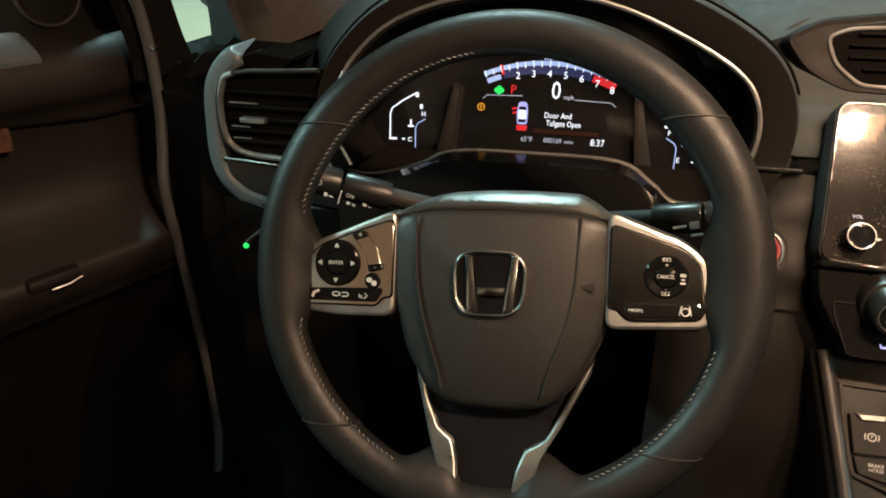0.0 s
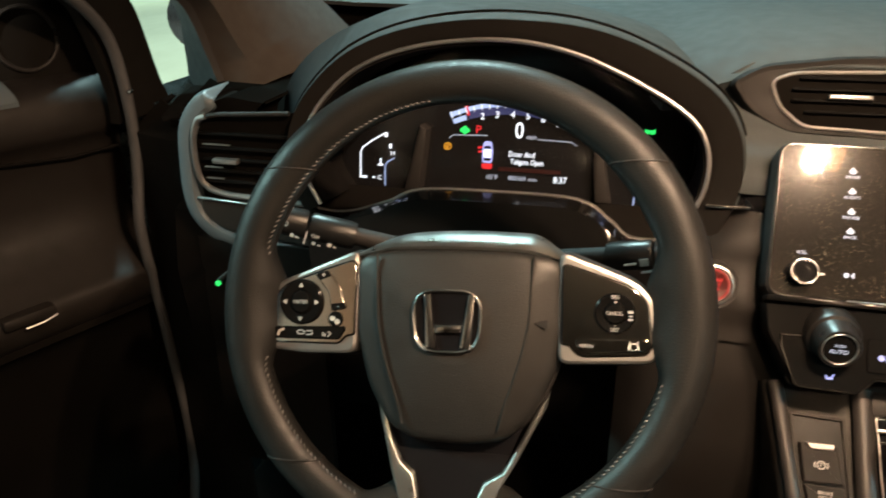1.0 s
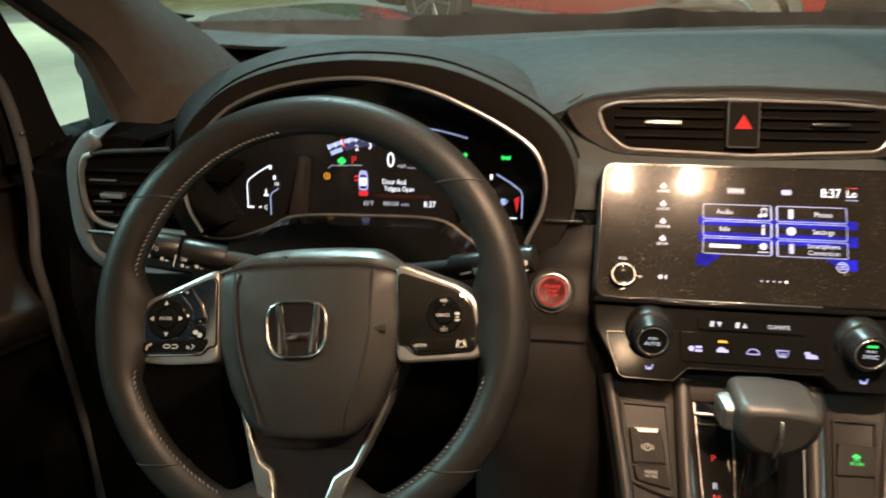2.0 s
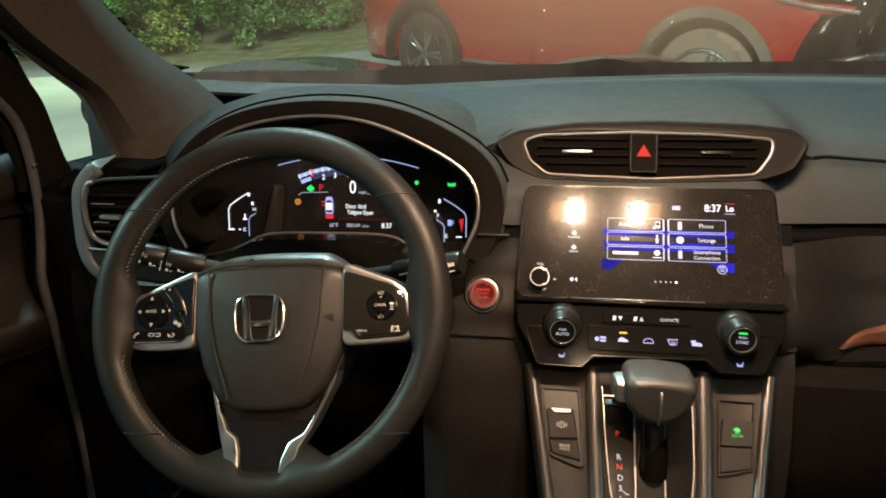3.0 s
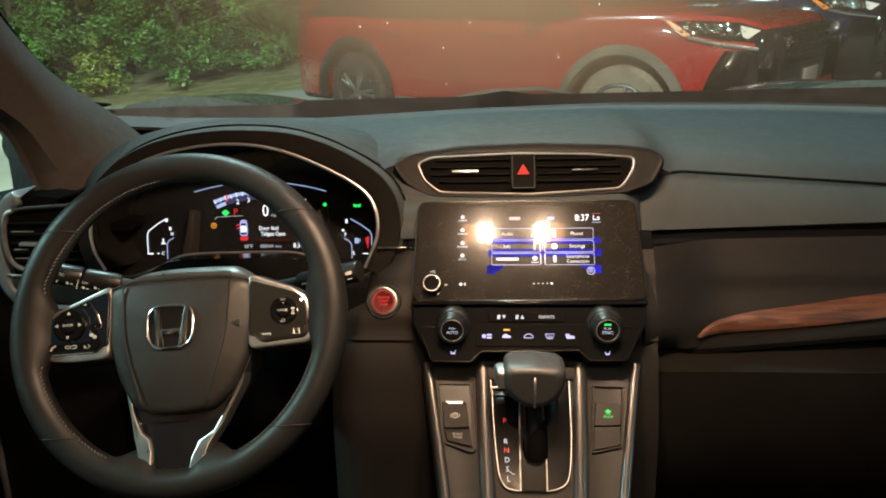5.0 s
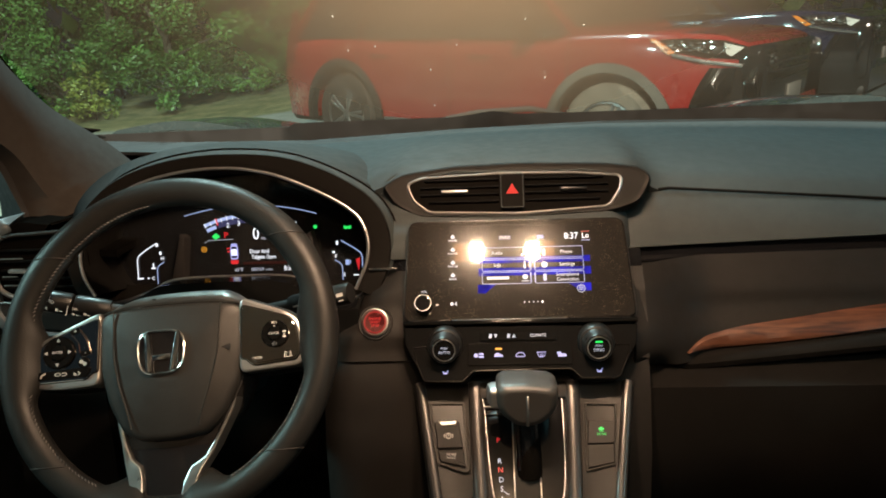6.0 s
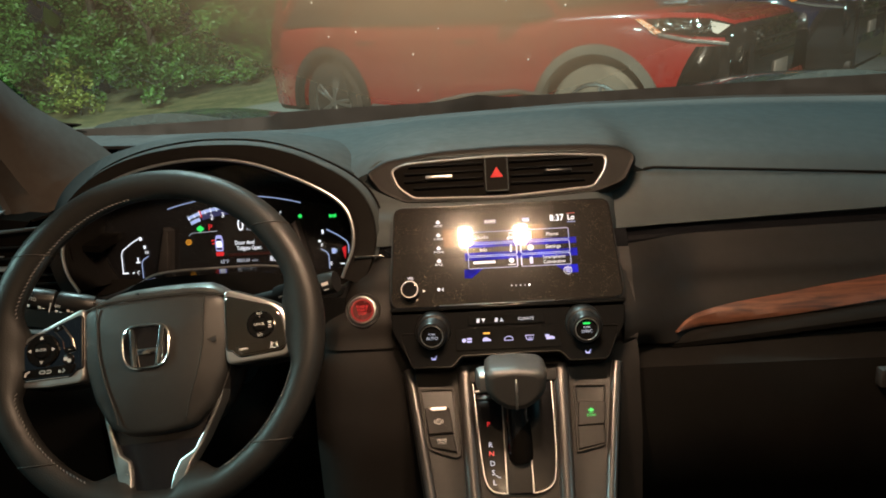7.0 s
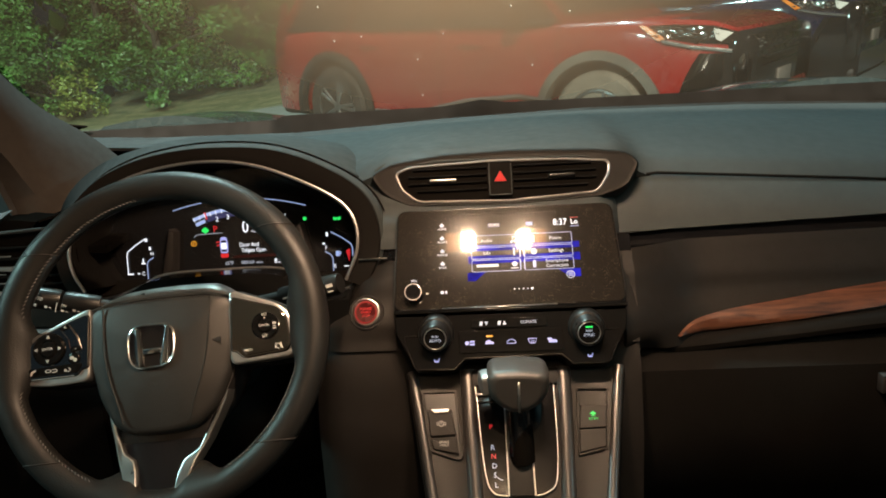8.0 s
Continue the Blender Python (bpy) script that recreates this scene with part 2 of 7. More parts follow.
GLOSS = surface("piano_black", (0.006, 0.006, 0.007), 0.08, vary=0.2, coat=0.3, rough_vary=0.04)
SATIN = surface("satin_silver", (0.44, 0.435, 0.43), 0.38, metal=0.94, vary=0.05, rough_vary=0.05)
CHROME = surface("chrome", (0.82, 0.82, 0.81), 0.20, metal=1.0, vary=0.03, rough_vary=0.04)
SATINBLACK = surface("satin_black", (0.005, 0.005, 0.005), 0.10, vary=0.15, spec=0.07, rough_vary=0.02)
TRIMLINE = surface("bright_trim_line", (0.42, 0.41, 0.39), 0.42, metal=1.0, vary=0.04)
CONSOLE = surface("console_grey", (0.017, 0.0155, 0.014), 0.5, grain=0.12, grain_size=1200, vary=0.10, spec=0.22)
FABRIC = surface("pillar_fabric", (0.038, 0.031, 0.026), 0.85, grain=0.4, grain_size=1500, vary=0.10)
HEADLINER = surface("headliner_fabric", (0.42, 0.40, 0.37), 0.9, grain=0.3, grain_size=1200, vary=0.06)
CARPET = surface("dark_carpet", (0.008, 0.0075, 0.007), 0.95, grain=0.6, grain_size=500, vary=0.3)
RAIL = surface("rail_dark_satin", (0.030, 0.028, 0.027), 0.30, metal=0.25, vary=0.05, rough_vary=0.01, spec=0.7)
BUTTON = surface("button_black", (0.009, 0.009, 0.009), 0.35, vary=0.15, spec=0.3)
REDLENS = surface("red_button_plastic", (0.055, 0.006, 0.006), 0.25, vary=0.1)
W_LIT = glow("lit_white", (0.85, 0.90, 1.0), 1.3)
W_DIM = glow("lit_white_dim", (0.72, 0.80, 1.0), 0.55)
PRINT = surface("white_print", (0.40, 0.40, 0.39), 0.6, vary=0.05)
LILAC = glow("lit_lilac", (0.45, 0.48, 1.0), 0.8)
BLUE_D = glow("lit_blue_dim", (0.07, 0.09, 0.30), 0.22)
TILE = glow("lit_tile_edge", (0.42, 0.50, 0.95), 0.6)
GREEN = glow("lit_green", (0.03, 0.85, 0.14), 0.9)
RED = glow("lit_red", (1.0, 0.03, 0.04), 0.55)
RED_D = glow("lit_red_dim", (0.8, 0.02, 0.03), 0.07)
AMBER = glow("lit_amber", (1.0, 0.42, 0.03), 0.9)
TACH = glow("lit_tach_blue", (0.45, 0.58, 1.0), 0.75)
LAMP_LENS = glow("map_lamp_lens", (1.0, 0.78, 0.52), 34.0)
SCREEN_OFF = surface("screen_black", (0.004, 0.004, 0.005), 0.12, vary=0.2, coat=0.0, rough_vary=0.03)


def wood():
    m = surface("open_pore_wood", (0.2, 0.07, 0.035), 0.45)
    nt = m.node_tree
    b = nt.nodes["Principled BSDF"]
    co = nt.nodes.new("ShaderNodeTexCoord")
    mp = nt.nodes.new("ShaderNodeMapping")
    mp.inputs["Scale"].default_value = (6, 60, 60)
    nz = nt.nodes.new("ShaderNodeTexNoise")
    nz.inputs["Scale"].default_value, nz.inputs["Detail"].default_value, nz.inputs["Distortion"].default_value = 3.0, 8.0, 0.6
    rp = nt.nodes.new("ShaderNodeValToRGB")
    rp.color_ramp.elements[0].position, rp.color_ramp.elements[0].color = 0.32, (0.026, 0.010, 0.006, 1)
    rp.color_ramp.elements[1].position, rp.color_ramp.elements[1].color = 0.68, (0.125, 0.048, 0.025, 1)
    nt.links.new(co.outputs["Object"], mp.inputs["Vector"])
    nt.links.new(mp.outputs["Vector"], nz.inputs["Vector"])
    nt.links.new(nz.outputs["Fac"], rp.inputs["Fac"])
    nt.links.new(rp.outputs["Color"], b.inputs["Base Color"])
    return m


WOOD = wood()


def pane(name, tint, haze, haze_colour, rough=0.0, ior=1.35, veil=None):
    """Thin glass: clear, glossy by Fresnel, with a film of dust. The last argument: middle, reach and strength of a
    painted glare haze.
    """
    m = bpy.data.materials.new(name)
    m.use_nodes = True
    nt = m.node_tree
    nt.nodes.remove(nt.nodes["Principled BSDF"])
    out = nt.nodes["Material Output"]
    clear = nt.nodes.new("ShaderNodeBsdfTransparent")
    clear.inputs["Color"].default_value = tuple(tint) + (1,)
    gl = nt.nodes.new("ShaderNodeBsdfGlossy")
    gl.inputs["Roughness"].default_value = rough
    fr = nt.nodes.new("ShaderNodeFresnel")
    fr.inputs["IOR"].default_value = ior
    a = nt.nodes.new("ShaderNodeMixShader")
    nt.links.new(fr.outputs["Fac"], a.inputs["Fac"])
    nt.links.new(clear.outputs["BSDF"], a.inputs[1])
    nt.links.new(gl.outputs["BSDF"], a.inputs[2])
    dust = nt.nodes.new("ShaderNodeBsdfDiffuse")
    dust.inputs["Color"].default_value = tuple(haze_colour) + (1,)
    tl = nt.nodes.new("ShaderNodeBsdfTranslucent")
    tl.inputs["Color"].default_value = tuple(haze_colour) + (1,)
    both = nt.nodes.new("ShaderNodeMixShader")
    both.inputs["Fac"].default_value = 0.06
    nt.links.new(dust.outputs["BSDF"], both.inputs[1])
    nt.links.new(tl.outputs["BSDF"], both.inputs[2])
    nz = nt.nodes.new("ShaderNodeTexNoise")
    nz.inputs["Scale"].default_value, nz.inputs["Detail"].default_value = 5.0, 6.0
    co = nt.nodes.new("ShaderNodeTexCoord")
    nt.links.new(co.outputs["Object"], nz.inputs["Vector"])
    mr = nt.nodes.new("ShaderNodeMapRange")
    mr.inputs["To Min"].default_value, mr.inputs["To Max"].default_value = haze * 0.6, haze * 1.4
    nt.links.new(nz.outputs["Fac"], mr.inputs["Value"])
    b = nt.nodes.new("ShaderNodeMixShader")
    film = mr.outputs["Result"]
    # glare haze, painted as a round thickening of the film
    if veil:
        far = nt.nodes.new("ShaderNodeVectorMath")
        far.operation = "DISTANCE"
        far.inputs[1].default_value = veil[0]
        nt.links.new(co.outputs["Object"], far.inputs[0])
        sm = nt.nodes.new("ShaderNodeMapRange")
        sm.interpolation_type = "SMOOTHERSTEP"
        sm.inputs["From Min"].default_value, sm.inputs["From Max"].default_value = veil[1], 0.0
        sm.inputs["To Min"].default_value, sm.inputs["To Max"].default_value = 0.0, veil[2]
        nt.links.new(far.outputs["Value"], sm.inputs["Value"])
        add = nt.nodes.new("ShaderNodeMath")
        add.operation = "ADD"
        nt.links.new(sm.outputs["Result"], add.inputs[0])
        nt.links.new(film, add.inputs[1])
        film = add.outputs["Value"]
    nt.links.new(film, b.inputs["Fac"])
    nt.links.new(a.outputs["Shader"], b.inputs[1])
    nt.links.new(both.outputs["Shader"], b.inputs[2])
    nt.links.new(b.outputs["Shader"], out.inputs["Surface"])
    return m


VENTBLACK = surface("vent_black", (0.005, 0.005, 0.005), 0.6, vary=0.2, spec=0.02)
LAMP_SIDE = glow("amber_lamp_reflector", (1.0, 0.42, 0.14), 9.0)
# the strong middle of the film paints the warm glare haze
WINDSCREEN = pane("windscreen_glass", (0.90, 0.93, 0.89), 0.14, (0.92, 0.70, 0.49), veil=((-0.02, 0.42, 1.46), 0.74, 0.58))
SIDE_GLASS = pane("side_glass", (0.8, 0.85, 0.83), 0.02, (0.6, 0.6, 0.6))
CLUSTER_LENS = pane("cluster_lens", (0.97, 0.97, 0.97), 0.006, (0.5, 0.5, 0.5), ior=1.10)

# ---- dashboard ----
RING_M = tilted(-0.40, 0.20, 1.08, 14)
# half of the cluster's arch, from the lower outer end to the crown: across, up
ARCH = [(-0.183, -0.074), (-0.200, -0.045), (-0.204, -0.012), (-0.190, 0.026), (-0.150, 0.066), (-0.090, 0.090), (-0.010, 0.0995),
        (0.060, 0.0915), (0.125, 0.067), (0.178, 0.037), (0.199, 0.008), (0.201, -0.030), (0.184, -0.072)]
ARCH = curve(ARCH, 5)


def arch_out(d):
    """The arch moved outwards by d."""
    out = []
    for i, p in enumerate(ARCH):
        a, b = Vector(ARCH[max(0, i - 1)]), Vector(ARCH[min(len(ARCH) - 1, i + 1)])
        t = (b - a).normalized()
        out.append((p[0] - t.y * d, p[1] + t.x * d))
    return out


def arch_wide(d, more):
    """The arch moved outwards by d, and by more towards the middle of the car."""
    return [(a[0] + (b[0] - a[0]) * k, a[1] + (b[1] - a[1]) * k) for a, b, k in ((p, q, interp(p[0], [(0.0, 0.0), (0.14, 1.0)])) for p, q in zip(arch_out(d), arch_out(d + more)))]


dash = thing("dashboard", None, "dark grey soft-touch car dashboard under the windscreen", "dashboard", kind="structure")


def top_front(x):
    """Front edge of the dashboard's top: y, z."""
    y = interp(x, [(-0.19, 0.262), (-0.16, 0.255), (0.15, 0.255), (0.21, 0.287), (0.9, 0.275)])
    z = interp(x, [(-0.90, 1.095), (-0.62, 1.115), (-0.23, 1.125), (-0.187, 1.146), (-0.160, 1.160), (-0.08, 1.1665), (0.10, 1.1645), (0.165, 1.158), (0.215, 1.1265)])
    if x > 0.215:
        z = 1.1265 - 0.078 * (x - 0.215)
    return y, z


def far_z(x):
    return line(x, [(-0.92, 1.196), (-0.70, 1.184), (-0.4, 1.178), (-0.1, 1.190), (0.2, 1.196), (0.5, 1.190), (0.92, 1.170)])


xs = [-0.585 + 1.505 * k / 92 for k in range(93)]
rows = []
for s1 in [k / 24 for k in range(25)]:
    r = []
    for x in xs:
        y0, z0 = top_front(x)
        skip = interp(-x, [(0.255, 0.0), (0.272, 1.0)]) * (0.40 - y0) / (0.715 - y0)
        s = skip + (1 - skip) * s1
        y = y0 + (0.715 - y0) * s
        fall = 0.016 * math.sin(min(1, s * 1.4) * math.pi) * (1 if x > 0.2 else 0.5)
        soft = 0.010 * (1 - min(1, s / 0.08)) ** 2
        z = z0 + (far_z(x) - z0) * (s ** 0.62) + fall * 0.4 - soft
        r.append((x, y, z))
    rows.append(r)
part("top_pad", thick(sheet(rows), 0.012), SOFT, dash)

rows = []
for s in [k / 8 for k in range(9)]:
    rows.append([(x, 0.24 + 0.475 * s, 1.070 + 0.02 * (x + 0.65) / -0.27 + (far_z(x) - 1.085) * s * (0.35 + 0.65 * s * s) - 0.004) for x in (-0.79 - 0.11 * s, -0.76 - 0.06 * s, -0.72, -0.66, -0.62, -0.575)])
part("end_pad", thick(sheet(rows), 0.01), MATTBLACK, dash)
# the band behind the pad along the foot of the windscreen
xs = [-0.92 + 1.84 * k / 92 for k in range(93)]
bm = bmesh.new()
sheet([[(x, 0.700 - 0.065 * interp(-x, [(0.0, 0.0), (0.25, 1.0)]), far_z(x) - 0.006 - 0.003 * interp(-x, [(0.0, 0.0), (0.25, 1.0)])) for x in xs], [(x, 0.735, far_z(x) + 0.004) for x in xs], [(x, 0.80, far_z(x) - 0.03) for x in xs]], bm)
part("defroster_panel", thick(bm, 0.006), FRIT, dash)

# passenger side: padded face under the crease
pxs = [0.150 + 0.75 * k / 50 for k in range(51)]


def crease(x):
    y, z = top_front(x)
    return (y, z) if x > 0.215 else (0.286, 1.126 - 0.02 * (0.215 - x) / 0.065)


rows = []
for s in [k / 10 for k in range(11)]:
    r = []
    for x in pxs:
        y0, z0 = crease(x)
        z1 = 1.046 + 0.030 * (x - 0.17)
        y = y0 - 0.046 * s - 0.006 * math.sin(s * math.pi)
        if s == 0:
            y += 0.006
        r.append((x, y + 0.003 * max(0.0, 1 - s / 0.2), z0 - 0.004 + (z1 - z0 + 0.004) * s))
    rows.append(r)
part("padded_face", thick(sheet(rows), 0.012), SOFT, dash)

# the dark groove that runs right across, and the panel below it
bm = sheet([[(x, 0.256, 1.052 + 0.03 * (x - 0.17)) for x in pxs], [(x, 0.252, 1.022 + 0.012 * (x - 0.17)) for x in pxs]])
part("accent_strip", thick(bm, 0.006), GLOSS, dash, "glossy black strip")


def lower_y(x, z):
    c = interp(z, [(0.80, 0.085), (0.88, 0.105), (0.95, 0.135), (1.0, 0.165), (1.035, 0.192)])
    p = interp(z, [(0.86, 0.178), (0.93, 0.186), (0.98, 0.212), (1.035, 0.236)])
    k = interp(x, [(0.140, 0.0), (0.270, 1.0)])
    return c + (p - c) * k


def ledge_z(x):
    return line(x, [(0.15, 0.896), (0.20, 0.900), (0.29, 0.908), (0.48, 0.926), (0.95, 0.965)])


rows = []
for s in [k / 14 for k in range(15)]:
    r = []
    for x in pxs:
        zt, zb = 1.033 + 0.012 * (x - 0.17), ledge_z(x) + 0.004
        z = zt + (zb - zt) * s
        under = 0.045 * max(0.0, (s - 0.70) / 0.30) ** 2 * interp(x, [(0.17, 1.0), (0.225, 0.0)])
        r.append((x, lower_y(x, z) - (0.004 if s > 0 else 0) + under, z))
    rows.append(r)
part("crease_seam", tube([(x, crease(x)[0] - 0.0015, crease(x)[1] - 0.0045) for x in pxs if x > 0.20], 0.0022, n=6), KNEE, dash, "dark seam along the crease")
part("passenger_panel", thick(sheet(rows), 0.01), PANEL, dash)

# wood inlay with its ledge
top_w = [(0.226, 0.921), (0.245, 0.933), (0.268, 0.9395), (0.304, 0.9465), (0.377, 0.955), (0.498, 0.969), (0.88, 1.005)]
bot_w = [(0.226, 0.9185), (0.245, 0.9195), (0.268, 0.921), (0.304, 0.9235), (0.377, 0.930), (0.498, 0.944), (0.88, 0.982)]
tw, bw = curve(top_w, 8), curve(bot_w, 8)
rows = [[(x, lower_y(x, z) - 0.004 - dy, z) for x, z in q] for q, dy in ((tw, 0.001), ([(a[0], a[1] * 0.75 + b[1] * 0.25) for a, b in zip(tw, bw)], 0.005), ([(a[0], a[1] * 0.25 + b[1] * 0.75) for a, b in zip(tw, bw)], 0.0065), (bw, 0.0055))]
part("wood_inlay", thick(sheet(rows), 0.004), WOOD, dash, "reddish brown wood-grain inlay")
rows = []
for dy, dz in ((0.0, 0.012), (-0.012, 0.010), (-0.020, 0.006), (-0.024, 0.0), (-0.022, -0.007), (-0.012, -0.013), (0.03, -0.018)):
    rows.append([(x, lower_y(0.3, 0.92) + dy * interp(x, [(0.17, 0.35), (0.23, 1.0)]), ledge_z(x) + dz) for x in pxs])
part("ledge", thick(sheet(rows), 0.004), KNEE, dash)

# glovebox and the dark lower dash
rows = [[(x, y, z) for x in (0.150, 0.3, 0.5, 0.7, 0.90)] for y, z in ((0.18, 0.905), (0.140, 0.88), (0.135, 0.80), (0.15, 0.70), (0.22, 0.62), (0.40, 0.58))]
glove = thing("glovebox", None, "dark plastic glovebox below the wood inlay", "glovebox")
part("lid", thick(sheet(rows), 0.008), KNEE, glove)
part("latch", box(0.47, 0.122, 0.845, 0.55, 0.138, 0.87, bev=0.003), DARK, glove)

# centre: face round the screen and the start button, with groove and chrome edge
left_x = lambda z: interp(z, [(0.94, -0.262), (0.99, -0.215), (1.035, -0.186), (1.10, -0.182)])


def centre_rows(z0, z1, n, push=0.0):
    out = []
    for s in [k / n for k in range(n + 1)]:
        z = z0 + (z1 - z0) * s
        r = []
        for k in range(31):
            x0 = left_x(z)
            x = x0 + (0.168 - x0) * k / 30
            side = max(0.0, (x0 + 0.045 - x) / 0.045) ** 2.2 * 0.030
            y = interp(z, [(0.80, 0.10), (0.88, 0.115), (0.95, 0.140), (1.0, 0.165), (1.035, 0.186), (1.06, 0.200), (1.12, 0.238), (1.15, 0.262)])
            r.append((x, y + side + push, z))
        out.append(r)
    return out


rows = []
for s in range(15):
    r = []
    for k in range(37):
        x = -0.192 + 0.360 * k / 36
        zt = top_front(x)[1]
        z = zt - 0.003 + (1.050 - zt) * s / 14
        side = max(0.0, (-0.160 - x) / 0.032) ** 2 * 0.016 + max(0.0, (x - 0.128) / 0.040) ** 2 * 0.060
        r.append((x, interp(z, [(1.05, 0.196), (1.075, 0.209), (1.100, 0.235), (1.130, 0.256), (1.165, 0.268)]) + side, z))
    rows.append(r)
part("upper_fascia", thick(sheet(rows), 0.01), SOFT, dash)
part("fascia_groove", thick(sheet(centre_rows(1.053, 1.030, 3, 0.006)), 0.006), GLOSS, dash)
part("lower_fascia", thick(sheet(centre_rows(1.033, 0.925, 12)), 0.01), PANEL, dash)
part("lower_skirt", thick(sheet(centre_rows(0.927, 0.62, 10, 0.006)), 0.01), PANEL, dash)
part("chrome_accent", box(-0.197, 0.184, 1.0355, -0.158, 0.190, 1.0385, bev=0.001), CHROME, dash)

# knee panel and the body under the cluster, darkened for the shade there
rows = [[(x, y + 0.02 * abs(x + 0.4), z) for x in (-0.79, -0.6, -0.4, -0.25, -0.165)] for y, z in ((0.27, 1.0), (0.215, 0.97), (0.20, 0.90), (0.21, 0.80), (0.25, 0.70), (0.36, 0.62))]
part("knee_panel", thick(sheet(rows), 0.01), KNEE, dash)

# ---- instrument cluster ----
cluster = thing("instrument_cluster", RING_M, "lit digital instrument cluster under a hooded brow", "instrument cluster")
lift = lambda pts, z: [(x, y, z) for x, y in pts]


def local_of(m, p):
    return tuple(m.inverted() @ Vector(p))


HUMP = [(-0.664, 1.075), (-0.652, 1.118), (-0.622, 1.153), (-0.574, 1.182), (-0.512, 1.199), (-0.443, 1.200), (-0.368, 1.194), (-0.300, 1.181), (-0.245, 1.165), (-0.205, 1.143), (-0.165, 1.118)]


def hump(y, low=0.0, n=len(ARCH)):
    """A cross-section of the brow over the cluster at depth y, in the cluster's frame; its foot draws in with the depth."""
    k = 0.020 * interp(y, [(0.275, 0.0), (0.33, 1.0)])
    line3 = curve([(x + k * max(0.0, 1 - (i / 3.5)), z) for i, (x, z) in enumerate(HUMP)], 12)
    out = []
    for k in range(n):
        x, z = line3[round(k * (len(line3) - 1) / (n - 1))]
        out.append(local_of(RING_M, (x, y, z - low)))
    return out


brow_rows = [lift(arch_wide(0.019, 0.011), -0.004), lift(arch_wide(0.024, 0.010), -0.010), lift(arch_wide(0.030, 0.008), -0.028), hump(0.275, 0.002), hump(0.33, -0.001), hump(0.42, 0.0), hump(0.52, 0.005), hump(0.60, 0.014), hump(0.66, 0.026)]
side_of = lambda r, a, b: [row[a:b] for row in r]
part("brow", thick(sheet(side_of(brow_rows, 17, len(ARCH))), 0.008), SOFT, cluster)
part("brow_end", thick(sheet(side_of(brow_rows, 0, 18)), 0.008), SOFT, cluster, "soft grey end of the brow")
bm = sheet([lift(arch_wide(0.020, 0.011), -0.003), lift(arch_wide(0.0185, 0.011), 0.0015), lift(arch_out(0.010), 0.0), lift(arch_out(0.0025), -0.002), lift(arch_out(0.0), -0.004)])
part("hood_lip", thick(bm, 0.004), KNEE, cluster, "matt black lip")
part("groove", tube(lift(arch_wide(0.0315, 0.008), -0.0280), 0.0013, n=6), MATTBLACK, cluster, "dark groove round the brow")
part("chrome_ring", tube(lift(ARCH, 0.0), 0.0022, n=8), SATIN, cluster, "thin satin silver arch")
FACE_M = tilted(-0.40, 0.305, 1.05, 8)
to_ring = RING_M.inverted() @ FACE_M
squash = [(x * 0.99, y) for x, y in ARCH]
face_rim = [tuple(to_ring @ Vector((x * 1.03, y * 0.93 + 0.020 * (1 if y > 0 else 0.4), 0.0))) for x, y in squash]
part("tunnel", thick(sheet([lift(arch_out(-0.001), -0.003), [tuple((Vector(a) * 0.5 + Vector(b) * 0.5)) for a, b in zip(lift(arch_out(-0.001), -0.003), face_rim)], face_rim]), 0.003), KNEE, cluster)
FACE_OUT = [(x * 1.04, y * 0.93 + 0.020 * (1 if y > 0 else 0.4)) for x, y in squash] + [(0.19, -0.098), (-0.19, -0.098)]
face = part("gauge_face", plate(FACE_OUT, -0.012, -0.002), SCREEN_OFF, cluster, m=to_ring)
# lower edge of the lens: a satin line that steps down at both ends, and the black lip below it
LOWER = curve([(-0.205, -0.012), (-0.218, -0.050), (-0.208, -0.078), (-0.168, -0.084), (-0.118, -0.069), (-0.082, -0.0535), (0.0, -0.0500), (0.084, -0.0515), (0.118, -0.070), (0.140, -0.086), (0.180, -0.083), (0.200, -0.062), (0.203, -0.020)], 5)
part("lower_trim", tube(lift(LOWER, -0.030), 0.0016, n=6), SATIN, cluster, "thin satin silver line")
MIDL = [p for p in LOWER if abs(p[0]) < 0.196 and p[1] < -0.04]
bm = sheet([lift(MIDL, -0.031), lift([(x, y - 0.004) for x, y in MIDL], -0.012), lift([(x, y - 0.008) for x, y in MIDL], 0.008), lift([(x * 0.98, -0.098) for x, y in MIDL], 0.018), lift([(x * 0.96, -0.15) for x, y in MIDL], 0.010)])
part("lower_cowl", thick(bm, 0.003), SATINBLACK, cluster, "gloss black visor edge")
# side cheeks between the dials
for s in (-1, 1):
    cheek = [(s * 0.118, -0.055), (s * 0.100, -0.055), (s * 0.093, 0.015), (s * 0.101, 0.020)]
    ob = part("divider", plate(cheek, -0.002, 0.022, 0.003), DARK, cluster, m=to_ring)
    if s > 0:
        continue
    cheek = [(s * 0.235, -0.075), (s * 0.205, -0.075), (s * 0.205, 0.03), (s * 0.225, 0.045)]
    part("cheek", plate(cheek, -0.002, 0.05, 0.004), PANEL, cluster, m=to_ring)


def gpart(name, bm, material, label=""):
    return part(name, bm, material, face, label, 0)


def gtext(text, x, y, size, material, squeeze=1.0):
    return words("lettering", text, size, material, face, x, y, 0.0012, squeeze=squeeze)


